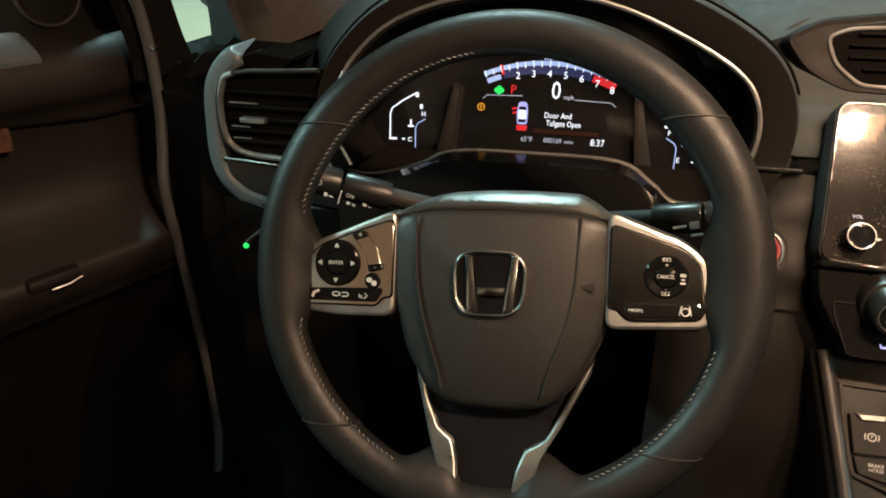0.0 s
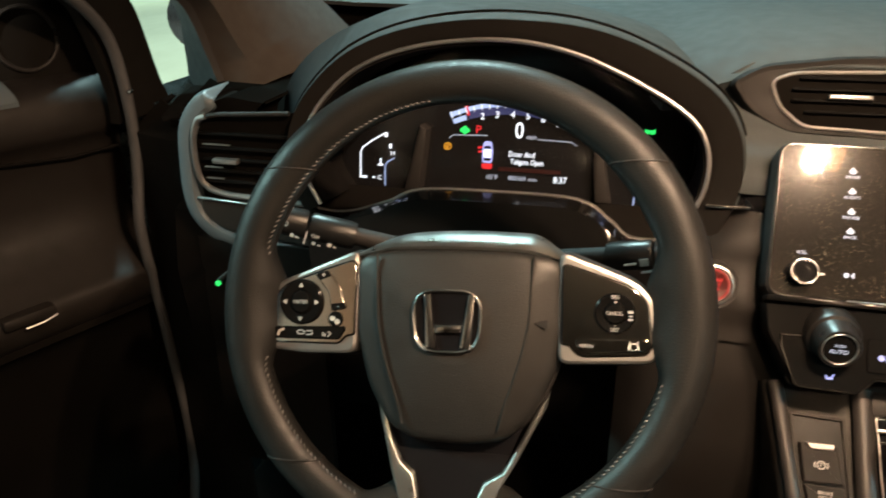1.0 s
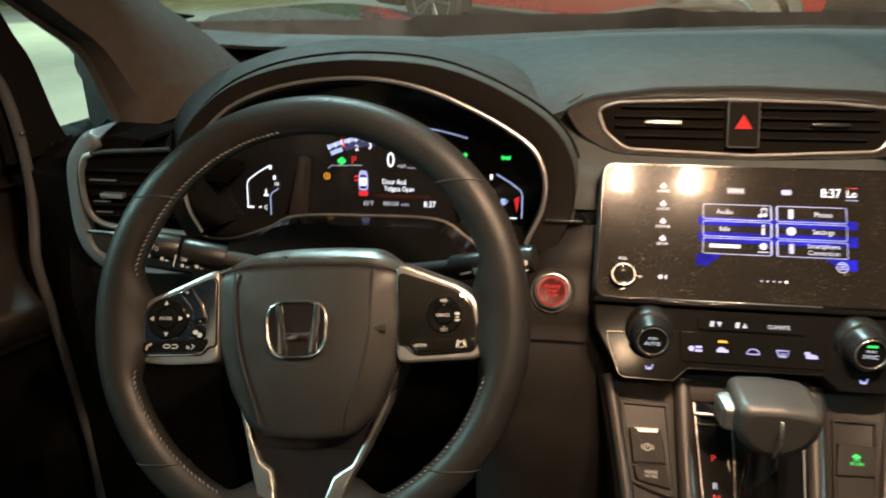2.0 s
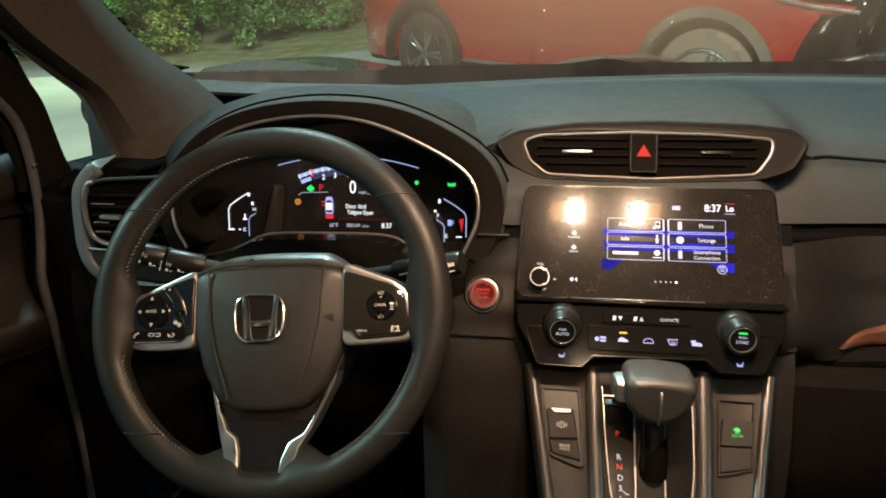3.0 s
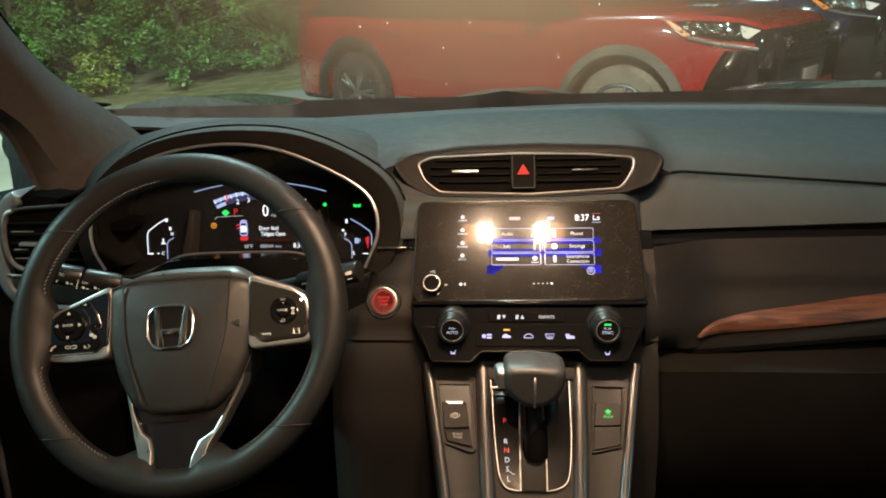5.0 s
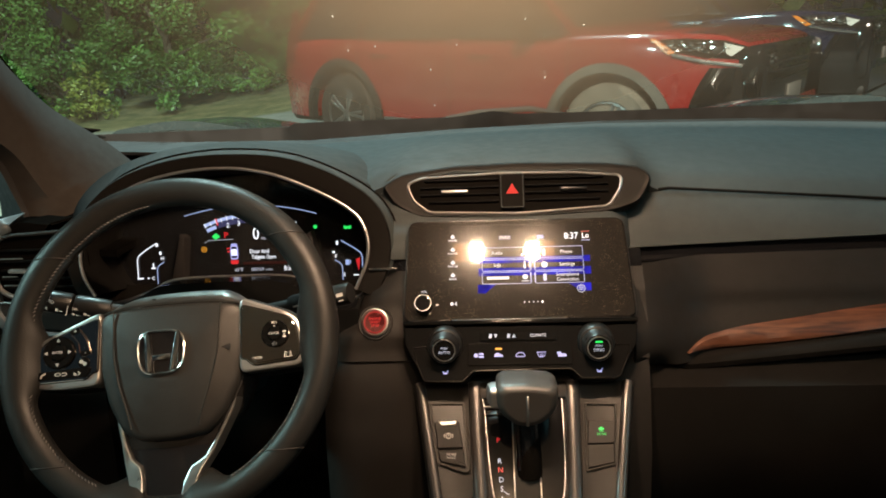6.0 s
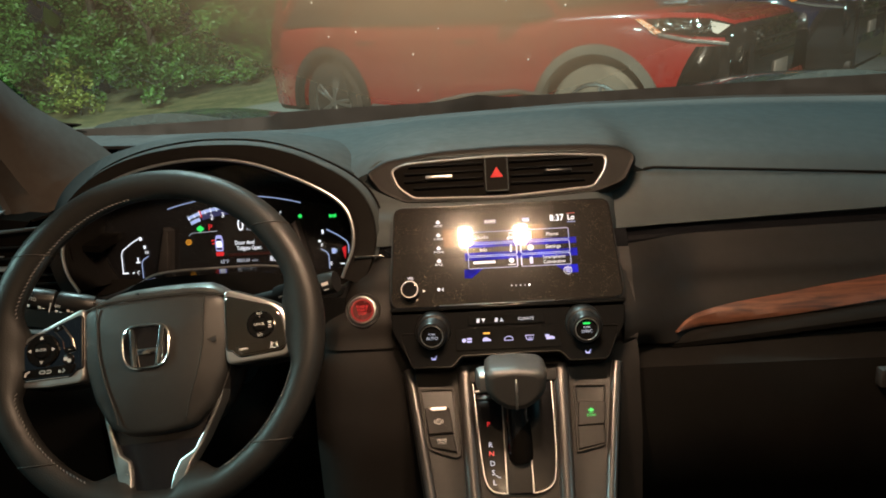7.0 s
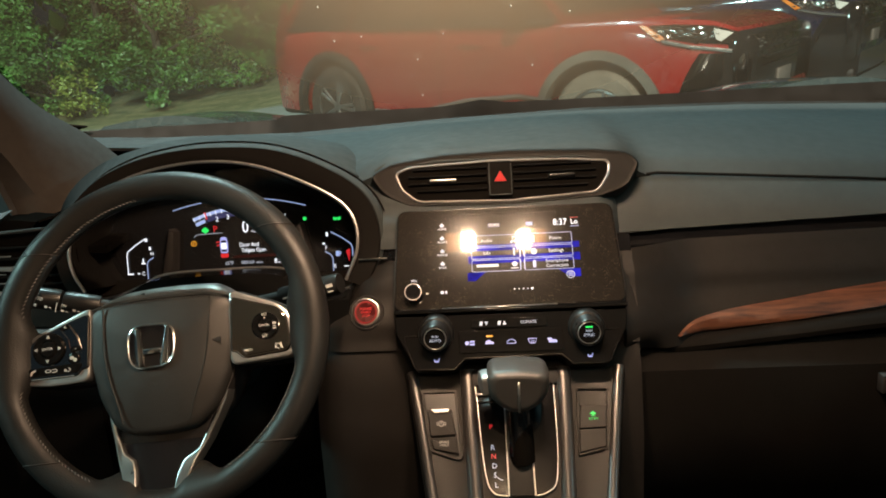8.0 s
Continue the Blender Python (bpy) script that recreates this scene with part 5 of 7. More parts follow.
# lip under the screen
part("lower_lip", box(-0.1475, -0.0708, -0.03, 0.1475, -0.0655, 0.0035, bev=0.0015), SATINBLACK, info, "black lip")
# satin bar drawn for a glint along the lip
part("lip_glint", tube([(-0.085, -0.0655, 0.0040), (0.06, -0.0650, 0.0040)], 0.0006, n=6), SATIN, info)

# ---- climate panel ----
clim = thing("climate_panel", SCR_M, "gloss black climate control panel with two knobs", "climate control")
body = rounded([(-0.1475, -0.0722), (0.1475, -0.0722), (0.1440, -0.0960), (0.1185, -0.1405), (0.0735, -0.1410), (0.0605, -0.1285), (-0.0585, -0.1300), (-0.0715, -0.1430), (-0.1200, -0.1420), (-0.1450, -0.0960)], 0.004)
part("panel", plate(body, -0.045, -0.002, 0.002), SATINBLACK, clim)
edge = [(-0.1145, -0.0985), (-0.1340, -0.0985), (-0.1330, -0.1080), (-0.1215, -0.1385), (-0.1180, -0.1410), (-0.0725, -0.1418), (-0.0590, -0.1288), (0.0612, -0.1272), (0.0740, -0.1395), (0.1145, -0.1395), (0.1205, -0.1360), (0.1340, -0.1060), (0.1345, -0.0985), (0.1165, -0.0985)]
part("silver_line", tube([(x, y, -0.0012) for x, y in edge], 0.0010, n=6), EDGE, clim, "thin silver line")
for sd, cx, cy in ((-1, -0.0940, -0.0965), (1, 0.0935, -0.0962)):
    axis = Matrix.Translation((cx, cy, 0.0008)) @ pose(0, 0, 0, 28)
    k = part("temperature_knob", lathe([(0.0225, -0.014), (0.0225, 0.0020), (0.0212, 0.0045), (0.0188, 0.0056), (0.0180, 0.0070), (0.0172, 0.0215), (0.0160, 0.0236), (0.0138, 0.0238), (0.0132, 0.0222)], 48), BUTTON, clim, "black turning knob", m=axis)
    part("knob_ring", band(oval(0, 0, 0.0140, n=44), 0.0010, 0.0222, 0.0242), TRIMLINE, k, "chrome ring", 0)
    part("knob_face", plate(oval(0, 0, 0.0131, n=32), 0.0215, 0.0224), SATINBLACK, k, "black knob face")
    words("lettering", "PUSH", 0.0034, W_DIM, k, 0, 0.0022, 0.0226)
    words("lettering", "AUTO" if sd < 0 else "SYNC", 0.0052, W_DIM, k, 0, -0.0030, 0.0226)
    if sd > 0:
        marks("lit_bar", [rect(-0.0042, 0.0062, 0.0042, 0.0082)], 0.0225, 0.0229, GREEN, k)
    cx += 0.001 * sd
    marks("seat_heat_symbol", [[(cx - 0.0010, -0.1325), (cx + 0.0035, -0.1325), (cx + 0.0035, -0.1306), (cx + 0.0005, -0.1306)], [(cx - 0.0014, -0.1325), (cx, -0.1325), (cx - 0.0012, -0.1290), (cx - 0.0024, -0.1292)], [(cx + 0.0026, -0.1306), (cx + 0.0036, -0.1306), (cx + 0.0048, -0.1278), (cx + 0.0038, -0.1278)]], -0.0018, -0.0010, LILAC, clim)
row1 = part("button_strip", plate(rect(-0.0500, -0.0920, 0.0460, -0.0800, 0.002), -0.004, 0.0005, 0.001), SATINBLACK, clim)
row2 = part("button_strip", plate(rect(-0.0660, -0.1230, 0.0640, -0.0945, 0.002), -0.004, -0.0002, 0.001), SATINBLACK, clim)
for cx, d in ((-0.0342, -1), (-0.0114, 1)):
    marks("fan_symbol", [[(cx - 0.0050, -0.0885), (cx - 0.0010, -0.0885), (cx - 0.0040, -0.0835)], [(cx - 0.0045, -0.0835), (cx - 0.0005, -0.0835), (cx - 0.0015, -0.0885)]], 0.0006, 0.0010, W_DIM, row1)
    marks("fan_arrow", [[(cx + 0.0015, -0.0860 - 0.0022 * d), (cx + 0.0060, -0.0860 - 0.0022 * d), (cx + 0.0038, -0.0860 + 0.0025 * d)]], 0.0006, 0.0010, W_DIM, row1)
words("lettering", "CLIMATE", 0.0050, W_DIM, row1, 0.0225, -0.0860, 0.0008)
SY = -0.1102
for cx, shapes in (
        (-0.0528, [oval(-0.0555, SY, 0.0026, n=10), rect(-0.0520, SY + 0.0006, -0.0460, SY + 0.0028), rect(-0.0520, SY - 0.0028, -0.0460, SY - 0.0006)]),
        (-0.0274, [rounded([(-0.0330, SY - 0.002), (-0.0218, SY - 0.002), (-0.0225, SY + 0.0005), (-0.0250, SY + 0.001), (-0.0268, SY + 0.0028), (-0.0300, SY + 0.0028), (-0.0322, SY + 0.001)], 0.001)]),
        (0.0259, [arcline([(0.0205, SY + 0.003), (0.0313, SY + 0.003), (0.0290, SY - 0.0025), (0.0228, SY - 0.0025), (0.0205, SY + 0.003)], 0.0009), arcline([(0.0245, SY - 0.0035), (0.0252, SY + 0.001)], 0.0009), arcline([(0.0268, SY - 0.0035), (0.0275, SY + 0.001)], 0.0009)]),
        (0.0509, [rect(0.0450, SY + 0.0005, 0.0500, SY + 0.0032), rounded([(0.0460, SY - 0.0028), (0.0565, SY - 0.0028), (0.0562, SY), (0.0535, SY + 0.001), (0.0460, SY + 0.001)], 0.0008)])):
    marks("climate_symbol", shapes, 0.0, 0.0004, LILAC, row2)
part("climate_symbol", ribbon(bmesh.new(), rounded([(-0.0058, SY - 0.002), (0.0052, SY - 0.002), (0.0048, SY + 0.0008), (0.0020, SY + 0.0028), (-0.0020, SY + 0.0028), (-0.0050, SY + 0.0010)], 0.001), 0.0009, 0.0003, True), LILAC, row2, "", 0)
marks("lit_bar", [rect(-0.0312, -0.1032, -0.0232, -0.1012)], 0.0, 0.0005, AMBER, row2, "amber lit bar")

# ---- centre console ----
CON_M = tilted(0.0, 0.064, 0.848, 40)
con = thing("centre_console", CON_M, "grey plastic centre console with silver edges and gear gate", "centre console")
prof = [(0.072, 0.1330), (0.064, 0.1310), (0.0, 0.1200), (-0.085, 0.1060), (-0.140, 0.0990), (-0.24, 0.0960)]


def bend(y):
    """The top flattens towards the driver."""
    return 0.0 if y > -0.10 else 0.9 * (-0.10 - y) ** 2 / 0.14


ys = [0.072 - 0.0104 * k for k in range(31)]
half = lambda y: line(-y, [(-p[0], p[1]) for p in prof])
rows = []
for y in ys:
    w = half(y) + 0.004
    z = bend(y)
    rows.append([(-w, y, z - 0.25), (-w, y, z - 0.012), (-w + 0.004, y, z - 0.003), (-w + 0.012, y, z), (-w + 0.020, y, z - 0.003), (-0.062, y, z - 0.004), (-0.056, y, z - 0.001), (-0.052, y, z - 0.003),
                 (0.056, y, z - 0.003), (0.060, y, z - 0.001), (0.066, y, z - 0.004), (w - 0.012, y, z - 0.003), (w - 0.004, y, z), (w + 0.004, y, z - 0.003), (w + 0.008, y, z - 0.012), (w + 0.008, y, z - 0.25)])
bm = sheet(rows)
bmesh.ops.recalc_face_normals(bm, faces=bm.faces[:])
body = part("body", bm, CONSOLE, con, "", 50)
for s in (-1, 1):
    off = -0.002 if s < 0 else 0.008
    part("edge_rail", sweep([(s * (half(y) + off - 0.004), y, bend(y)) for y in ys[:28]], oval(0, 0, 0.0062, 0.0040, 12)), RAIL, con, "satin outer rail", 60)
    part("valley_rail", sweep([(s * line(-y, [(-0.072, 0.0560), (0.0, 0.0535), (0.09, 0.0490), (0.30, 0.0490)]) + (0.0 if s < 0 else 0.0100), y, bend(y) + 0.0005) for y in ys[:28]], oval(0, 0, 0.0088, 0.0052, 14)), RAIL, con, "polished inner rail", 60)
# gear gate
gate_l = curve([(-0.0460, 0.050), (-0.0440, 0.030), (-0.0421, -0.003), (-0.0385, -0.045), (-0.0350, -0.068), (-0.0290, -0.078), (-0.0220, -0.0815), (-0.0105, -0.0830)], 4)
gate_r = curve([(0.0205, -0.0830), (0.0320, -0.0805), (0.0420, -0.0745), (0.0470, -0.0640), (0.0500, -0.040), (0.0515, 0.0), (0.0520, 0.050)], 4)
gate = part("gear_gate", plate(gate_l + gate_r, -0.010, 0.0005, 0.001), GLOSS, con, "gloss black gear gate")
part("gate_frame", tube([(x, y, 0.0015) for x, y in gate_l] + [(-0.0105, 0.030, 0.0015)], 0.0009, n=6), TRIMLINE, gate, "chrome outline")
part("gate_frame", tube([(0.0205, 0.0, 0.0015)] + [(x, y, 0.0015) for x, y in gate_r], 0.0009, n=6), TRIMLINE, gate, "chrome outline")
part("gate_middle", plate([(-0.0100, 0.050), (-0.0095, -0.0830), (0.0195, -0.0830), (0.0205, 0.050)], -0.004, 0.0035, 0.0015), CONSOLE, gate, "grey middle strip")
part("gate_top_bar", box(-0.0450, 0.0375, 0.0, -0.0170, 0.0405, 0.006, bev=0.001), SATIN, gate)
part("gate_top_bar", box(-0.0440, 0.0285, 0.0, -0.0125, 0.0305, 0.004, bev=0.0008), CONSOLE, gate)
for ch, x, y, mt in (("P", -0.0288, -0.0014, RED), ("R", -0.0276, -0.0262, W_DIM), ("N", -0.0268, -0.0367, RED), ("D", -0.0261, -0.0480, W_DIM), ("S", -0.0258, -0.0586, W_DIM), ("L", -0.0248, -0.0700, W_DIM)):
    words("lettering", ch, 0.0085, mt, gate, x, y, 0.0008)
part("gate_mark", ribbon(bmesh.new(), [(-0.0235, -0.0610), (-0.0195, -0.0640), (-0.0170, -0.0640)], 0.0007, 0.0008), W_DIM, gate, "", 0)
# switches beside the gate
ins = [(-0.1130, 0.0450), (-0.0715, 0.0445), (-0.0645, -0.0350), (-0.0690, -0.0385), (-0.1020, -0.0275), (-0.1075, 0.0)]
part("switch_recess", band(rounded(grown(ins, 0.002), 0.004), 0.0035, -0.006, 0.0012), CONSOLE, con)
part("recess_floor", plate(rounded(ins, 0.004), -0.010, -0.0012), BUTTON, con)
epb = part("parking_brake_switch", plate(rounded([(-0.1070, 0.0215), (-0.0765, 0.0220), (-0.0715, -0.0105), (-0.1030, -0.0115)], 0.002), -0.004, 0.0040, 0.0015), PANEL, con, "parking brake switch")
part("silver_lip", plate(rounded([(-0.1025, 0.0220), (-0.0795, 0.0222), (-0.0800, 0.0172), (-0.0980, 0.0165)], 0.001), 0.002, 0.0062, 0.001), SATIN, epb, "silver finger lip")
part("parking_symbol", band(oval(-0.0895, 0.0040, 0.0036, n=20), 0.0009, 0.0040, 0.0044), PRINT, epb, "", 0)
words("lettering", "P", 0.0044, PRINT, epb, -0.0895, 0.0040, 0.0044)
marks("parking_symbol_arcs", [arcline([(-0.0942, 0.0064), (-0.0950, 0.0040), (-0.0942, 0.0016)], 0.0008), arcline([(-0.0848, 0.0064), (-0.0840, 0.0040), (-0.0848, 0.0016)], 0.0008)], 0.0040, 0.0044, PRINT, epb)
hold = part("brake_hold_switch", plate(rounded([(-0.1030, -0.0130), (-0.0712, -0.0125), (-0.0680, -0.0335), (-0.0995, -0.0270)], 0.002), -0.004, 0.0035, 0.0015), PANEL, con, "brake hold switch")
words("lettering", "BRAKE", 0.0040, PRINT, hold, -0.0860, -0.0185, 0.0040)
words("lettering", "HOLD", 0.0040, PRINT, hold, -0.0860, -0.0222, 0.0040)
r_ins = [(0.0818, 0.0430), (0.1170, 0.0420), (0.1098, -0.0290), (0.0770, -0.0365)]
part("switch_recess", band(rounded(grown(r_ins, 0.002), 0.003), 0.0025, -0.006, 0.0006), CONSOLE, con)
part("blank_switch", plate(rounded([(0.0790, -0.0075), (0.1108, -0.0065), (0.1095, -0.0285), (0.0773, -0.0350)], 0.0015), -0.006, 0.0018, 0.001), CONSOLE, con)
eco = part("eco_switch", plate(rounded([(0.0832, 0.0225), (0.1156, 0.0215), (0.1112, -0.0056), (0.0789, -0.0065)], 0.0015), -0.006, 0.0028, 0.001), CONSOLE, con, "eco mode switch")
marks("eco_leaf", [oval(0.0970 + dx * 0.7, 0.0108 + dy * 0.7, 0.0016, 0.0012, n=10) for dx, dy in ((0, 0.0026), (-0.0030, 0.0006), (0.0030, 0.0006), (0, -0.0006))] + [rect(0.0945, 0.0080, 0.0995, 0.0087)], 0.0029, 0.0033, GREEN, eco, "green lit leaf")
words("lettering", "ECON", 0.0040, GREEN, eco, 0.0970, 0.0048, 0.0031)
part("storage_front", box(-0.060, 0.050, -0.06, 0.062, 0.072, 0.004, bev=0.004), DARK, con)

# ---- gear lever ----
lever = thing("gear_lever", Matrix.Translation((0.004, 0.050, 0.861)), "grey leather gear lever with silver side button, set to park", "gear lever")
head_pts = rounded([(-0.0345, 0.076), (-0.029, 0.081), (0.0, 0.0825), (0.031, 0.079), (0.037, 0.073), (0.0355, 0.051), (0.027, 0.038), (0.012, 0.028), (-0.011, 0.028), (-0.026, 0.039), (-0.0340, 0.053)], 0.006, 4)
bm = bmesh.new()
lv = [(0.70, 0.031), (0.90, 0.0285), (0.985, 0.021), (1.0, 0.0), (0.98, -0.016), (0.90, -0.024), (0.70, -0.028)]
cy = 0.058
stack(bm, [[(x * s, -d - 0.10 * (y - cy) - 0.012, cy + (y - cy) * s) for x, y in ccw(head_pts)] for s, d in reversed(lv)])
bmesh.ops.recalc_face_normals(bm, faces=bm.faces[:])
head = part("knob", bm, surface("knob_leather", (0.034, 0.032, 0.030), 0.40, grain=0.3, grain_size=500, voronoi=True, vary=0.1), lever, "dark grey leather knob", 60)
part("front_seam", tube(curve([(0.001, -0.034, 0.0765), (0.001, -0.0448, 0.068), (0.001, -0.0475, 0.050), (0.001, -0.040, 0.032)], 6), 0.0015, n=6), TRIMLINE, head, "pale centre seam")
part("release_button", plate(rounded([(-0.014, -0.013), (0.015, -0.013), (0.015, 0.012), (-0.014, 0.012)], 0.007), -0.004, 0.013, 0.006), SATIN, head, "silver release button", m=pose(-0.031, -0.016, 0.060, 90, 0, -80))
part("stem", tube([(0.002, -0.010, -0.035), (0.002, -0.012, 0.0), (0.001, -0.014, 0.034)], 0.0135, n=18, scale=lambda k: 1.1 - 0.2 * k), GLOSS, lever, "glossy black stem")
part("boot", dome(oval(0.004, -0.010, 0.0145, 0.017, 24), [(1.05, -0.045), (1.0, -0.020), (0.85, 0.004)]), MATTBLACK, lever)

# ---- cabin shell ----
# windscreen: plane through the foot (y 0.74, z 1.215), 29 degrees to the horizontal
RAKE = radians(29)
def on_glass(x, d):
    """A point of the windscreen, d metres up from its foot; the glass bows forward in the middle."""
    bow = 0.055 * (1 - (x / 0.92) ** 2)
    return (x, 0.735 - d * math.cos(RAKE) + bow, 1.2175 + d * math.sin(RAKE))


gx = [-0.925 + 1.85 * k / 24 for k in range(25)]
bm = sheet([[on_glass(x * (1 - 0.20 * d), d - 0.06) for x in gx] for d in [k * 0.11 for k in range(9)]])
ws = tagged(part("windscreen", bm, WINDSCREEN), "raked dusty windscreen over the dashboard with glare haze painted in", "windscreen", kind="structure")
ws.visible_shadow = False
# a few drops on the glass, their glints painted as white
DROP = surface("drop_glint", (0.85, 0.84, 0.80), 0.15, spec=0.8)
for x, y, r in ((-0.277, 0.445, 1.0), (-0.272, 0.532, 1.2), (-0.223, 0.524, 1.0), (-0.133, 0.598, 1.1), (-0.081, 0.529, 0.8), (0.080, 0.637, 1.2), (-0.137, 0.717, 1.0), (0.035, 0.471, 0.9), (0.133, 0.493, 0.9)):
    q = on_glass(x, (0.775 - y) / math.cos(RAKE))
    part("drop", dome(oval(0, 0, 0.0013 * r, 0.0034 * r, 10), [(1.0, 0.0), (0.8, 0.0008), (0.4, 0.0012)]), DROP, ws, "drop, white for its glint", m=Matrix.Translation((q[0], q[1] - 0.004, q[2] - 0.006)) @ pose(0, 0, 0, 180 - 29, 0, 8))
# black printed border along the foot of the glass with its notched step
bx = [-0.92 + 1.84 * k / 92 for k in range(93)]
step = lambda x: (0.0 if x < -0.445 else 0.0155 if x < -0.10 else 0.019 + 0.016 * math.exp(-((x + 0.02) / 0.035) ** 2) if x < 0.10 else 0.0165)
rows = []
for f in (-1.0, 1.0):
    rows.append([(x, on_glass(x, 0)[1] + 0.004 - (0.0 if f < 0 else step(x) * 0.87), on_glass(x, 0)[2] - 0.004 + (-0.06 if f < 0 else step(x) * 0.5 - 0.004)) for x in bx])
tagged(part("glass_border", sheet(rows), FRIT), "black printed border along the windscreen foot", "glass border", kind="structure")

roof_rows = [[(x, y, 1.615 + 0.03 * (1 - (x / 0.75) ** 2) - (0.03 if y > -0.05 else 0)) for x in (-0.80, -0.6, -0.3, 0, 0.3, 0.6, 0.80)] for y in (0.03, -0.12, -0.5, -1.2, -2.2)]
tagged(part("ceiling", thick(sheet(roof_rows), 0.03), HEADLINER), "pale fabric headliner", "ceiling", kind="structure")
tagged(part("roof", thick(sheet([[(x, y, z + 0.045 + 0.012 * (1 - (x / 0.8) ** 2)) for x, _, z in r] for r, y in zip(roof_rows, (0.05, -0.12, -0.5, -1.2, -2.22))]), 0.012), surface("roof_paint", (0.030, 0.046, 0.052), 0.26, coat=0.8, vary=0.1)), "dark glossy roof of the car", "car roof", kind="structure")
# unseen rails, added to block the rear lot lamp from the doors
for s, nm in ((-1, "roof_rail_left"), (1, "roof_rail_right")):
    tagged(part(nm, sweep([(s * 0.80, 0.06, 1.575), (s * 0.835, -0.15, 1.595), (s * 0.845, -0.6, 1.60), (s * 0.84, -1.3, 1.60), (s * 0.83, -2.2, 1.59)], oval(0, 0, 0.060, 0.045, 14)), HEADLINER), "pale roof rail over the doors, unseen, added to keep lot light out", "roof rail", kind="structure")
tagged(part("wall_rear", box(-0.95, -2.0, 0.2, 0.95, -1.95, 1.66), FABRIC), "plain fabric-covered rear of the cabin", "wall", kind="structure")
tagged(part("wall_right", thick(sheet([[(0.90, y, z) for y in (0.75, 0.3, -0.5, -2.2)] for z in (0.25, 0.95, 1.10)] ), 0.04), DARK), "dark passenger door trim", "wall", kind="structure")
tagged(part("pillar_right", tube([(0.93, 0.80, 1.18), (0.86, 0.45, 1.36), (0.76, 0.05, 1.58)], 0.06, n=10), FABRIC), "fabric-covered windscreen pillar", "pillar", kind="structure")
tagged(part("wall_left_rear", thick(sheet([[(-0.93, y, z) for y in (-0.95, -1.5, -2.2)] for z in (0.25, 0.95, 1.62)]), 0.04), DARK), "dark rear side of the cabin", "wall", kind="structure")
# unseen pillar, added and made pale for the left switch panel to reflect
bm = stack(bmesh.new(), [[(-0.945 + dx, -0.82, z), (-0.83 + dx, -0.98, z), (-0.80 + dx, -1.20, z), (-0.945 + dx, -1.20, z)] for z, dx in ((0.95, 0.0), (1.30, 0.01), (1.60, 0.06))])
tagged(part("pillar_reflector", bm, surface("beige_reflector", (0.66, 0.60, 0.52), 0.9, grain=0.3, grain_size=1200, vary=0.06)), "unseen pale pillar behind the driver's door, added for its reflection", "pillar", kind="structure")
tagged(part("floor", box(-0.95, -2.2, 0.30, 0.95, 0.75, 0.34), CARPET), "dark carpeted car floor", "floor", kind="structure")
tagged(part("bulkhead", box(-0.95, 0.62, 0.30, 0.95, 0.68, 1.10), CARPET), "dark bulkhead behind the dashboard", "bulkhead", kind="structure")

# overhead console with the two map lamps
over = thing("overhead_console", Matrix.Translation((0.008, -0.266, 1.622)), "overhead console with two lit map lamps", "map lamp")
part("body", box(-0.13, -0.07, -0.012, 0.13, 0.07, 0.0, bev=0.005), FABRIC, over)
for x, y, z in MAP_LAMPS:
    part("lens", plate(rect(x - 0.008 - 0.016, -0.021, x - 0.008 + 0.016, 0.021, 0.005), 0.0, 0.003), LAMP_LENS, over, "warm lit lens", m=Matrix.Translation((0, 0, -0.0175)))
    sg = -1 if x < 0 else 1
    part("reflector", plate(rect(min(x - 0.008, x - 0.008 + sg * 0.052), -0.032, max(x - 0.008, x - 0.008 + sg * 0.052), 0.022, 0.005), 0.0, 0.002), LAMP_SIDE, over, "amber glowing reflector", m=Matrix.Translation((0, 0, -0.0142)))

# housing and lens for the added dome fill
dome_l = thing("dome_fill_lamp", Matrix.Translation((DOME[0], DOME[1], 1.640)), "assumed dome lamp in the headliner, added as warm fill", "dome lamp")
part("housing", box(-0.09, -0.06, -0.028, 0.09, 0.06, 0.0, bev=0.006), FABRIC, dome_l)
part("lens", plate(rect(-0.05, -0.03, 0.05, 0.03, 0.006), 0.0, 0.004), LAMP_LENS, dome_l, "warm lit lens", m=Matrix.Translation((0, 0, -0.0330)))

# driver's windscreen pillar
edge_f = [(-0.885, 0.742, 1.214), (-0.915, 0.700, 1.236), (-0.920, 0.600, 1.292), (-0.900, 0.500, 1.350), (-0.86, 0.36, 1.43), (-0.80, 0.10, 1.575)]
edge_i = [(-0.676, 0.585, 1.128), (-0.742, 0.560, 1.200), (-0.800, 0.500, 1.265), (-0.812, 0.42, 1.33), (-0.79, 0.30, 1.41), (-0.73, 0.05, 1.56)]
edge_m = [(-0.748, 0.4, 1.088), (-0.775, 0.39, 1.139), (-0.792, 0.365, 1.196), (-0.8, 0.306, 1.24), (-0.8, 0.205, 1.308), (-0.76, -0.02, 1.478)]
edge_b = [(-0.8, 0.392, 1.085), (-0.812, 0.392, 1.124), (-0.826, 0.372, 1.193), (-0.838, 0.31, 1.24), (-0.838, 0.205, 1.316), (-0.8, -0.02, 1.488)]
edge_o = [(-0.885, 0.452, 1.065), (-0.886, 0.456, 1.12), (-0.888, 0.450, 1.184), (-0.888, 0.375, 1.236), (-0.888, 0.245, 1.322), (-0.85, 0.0, 1.508)]
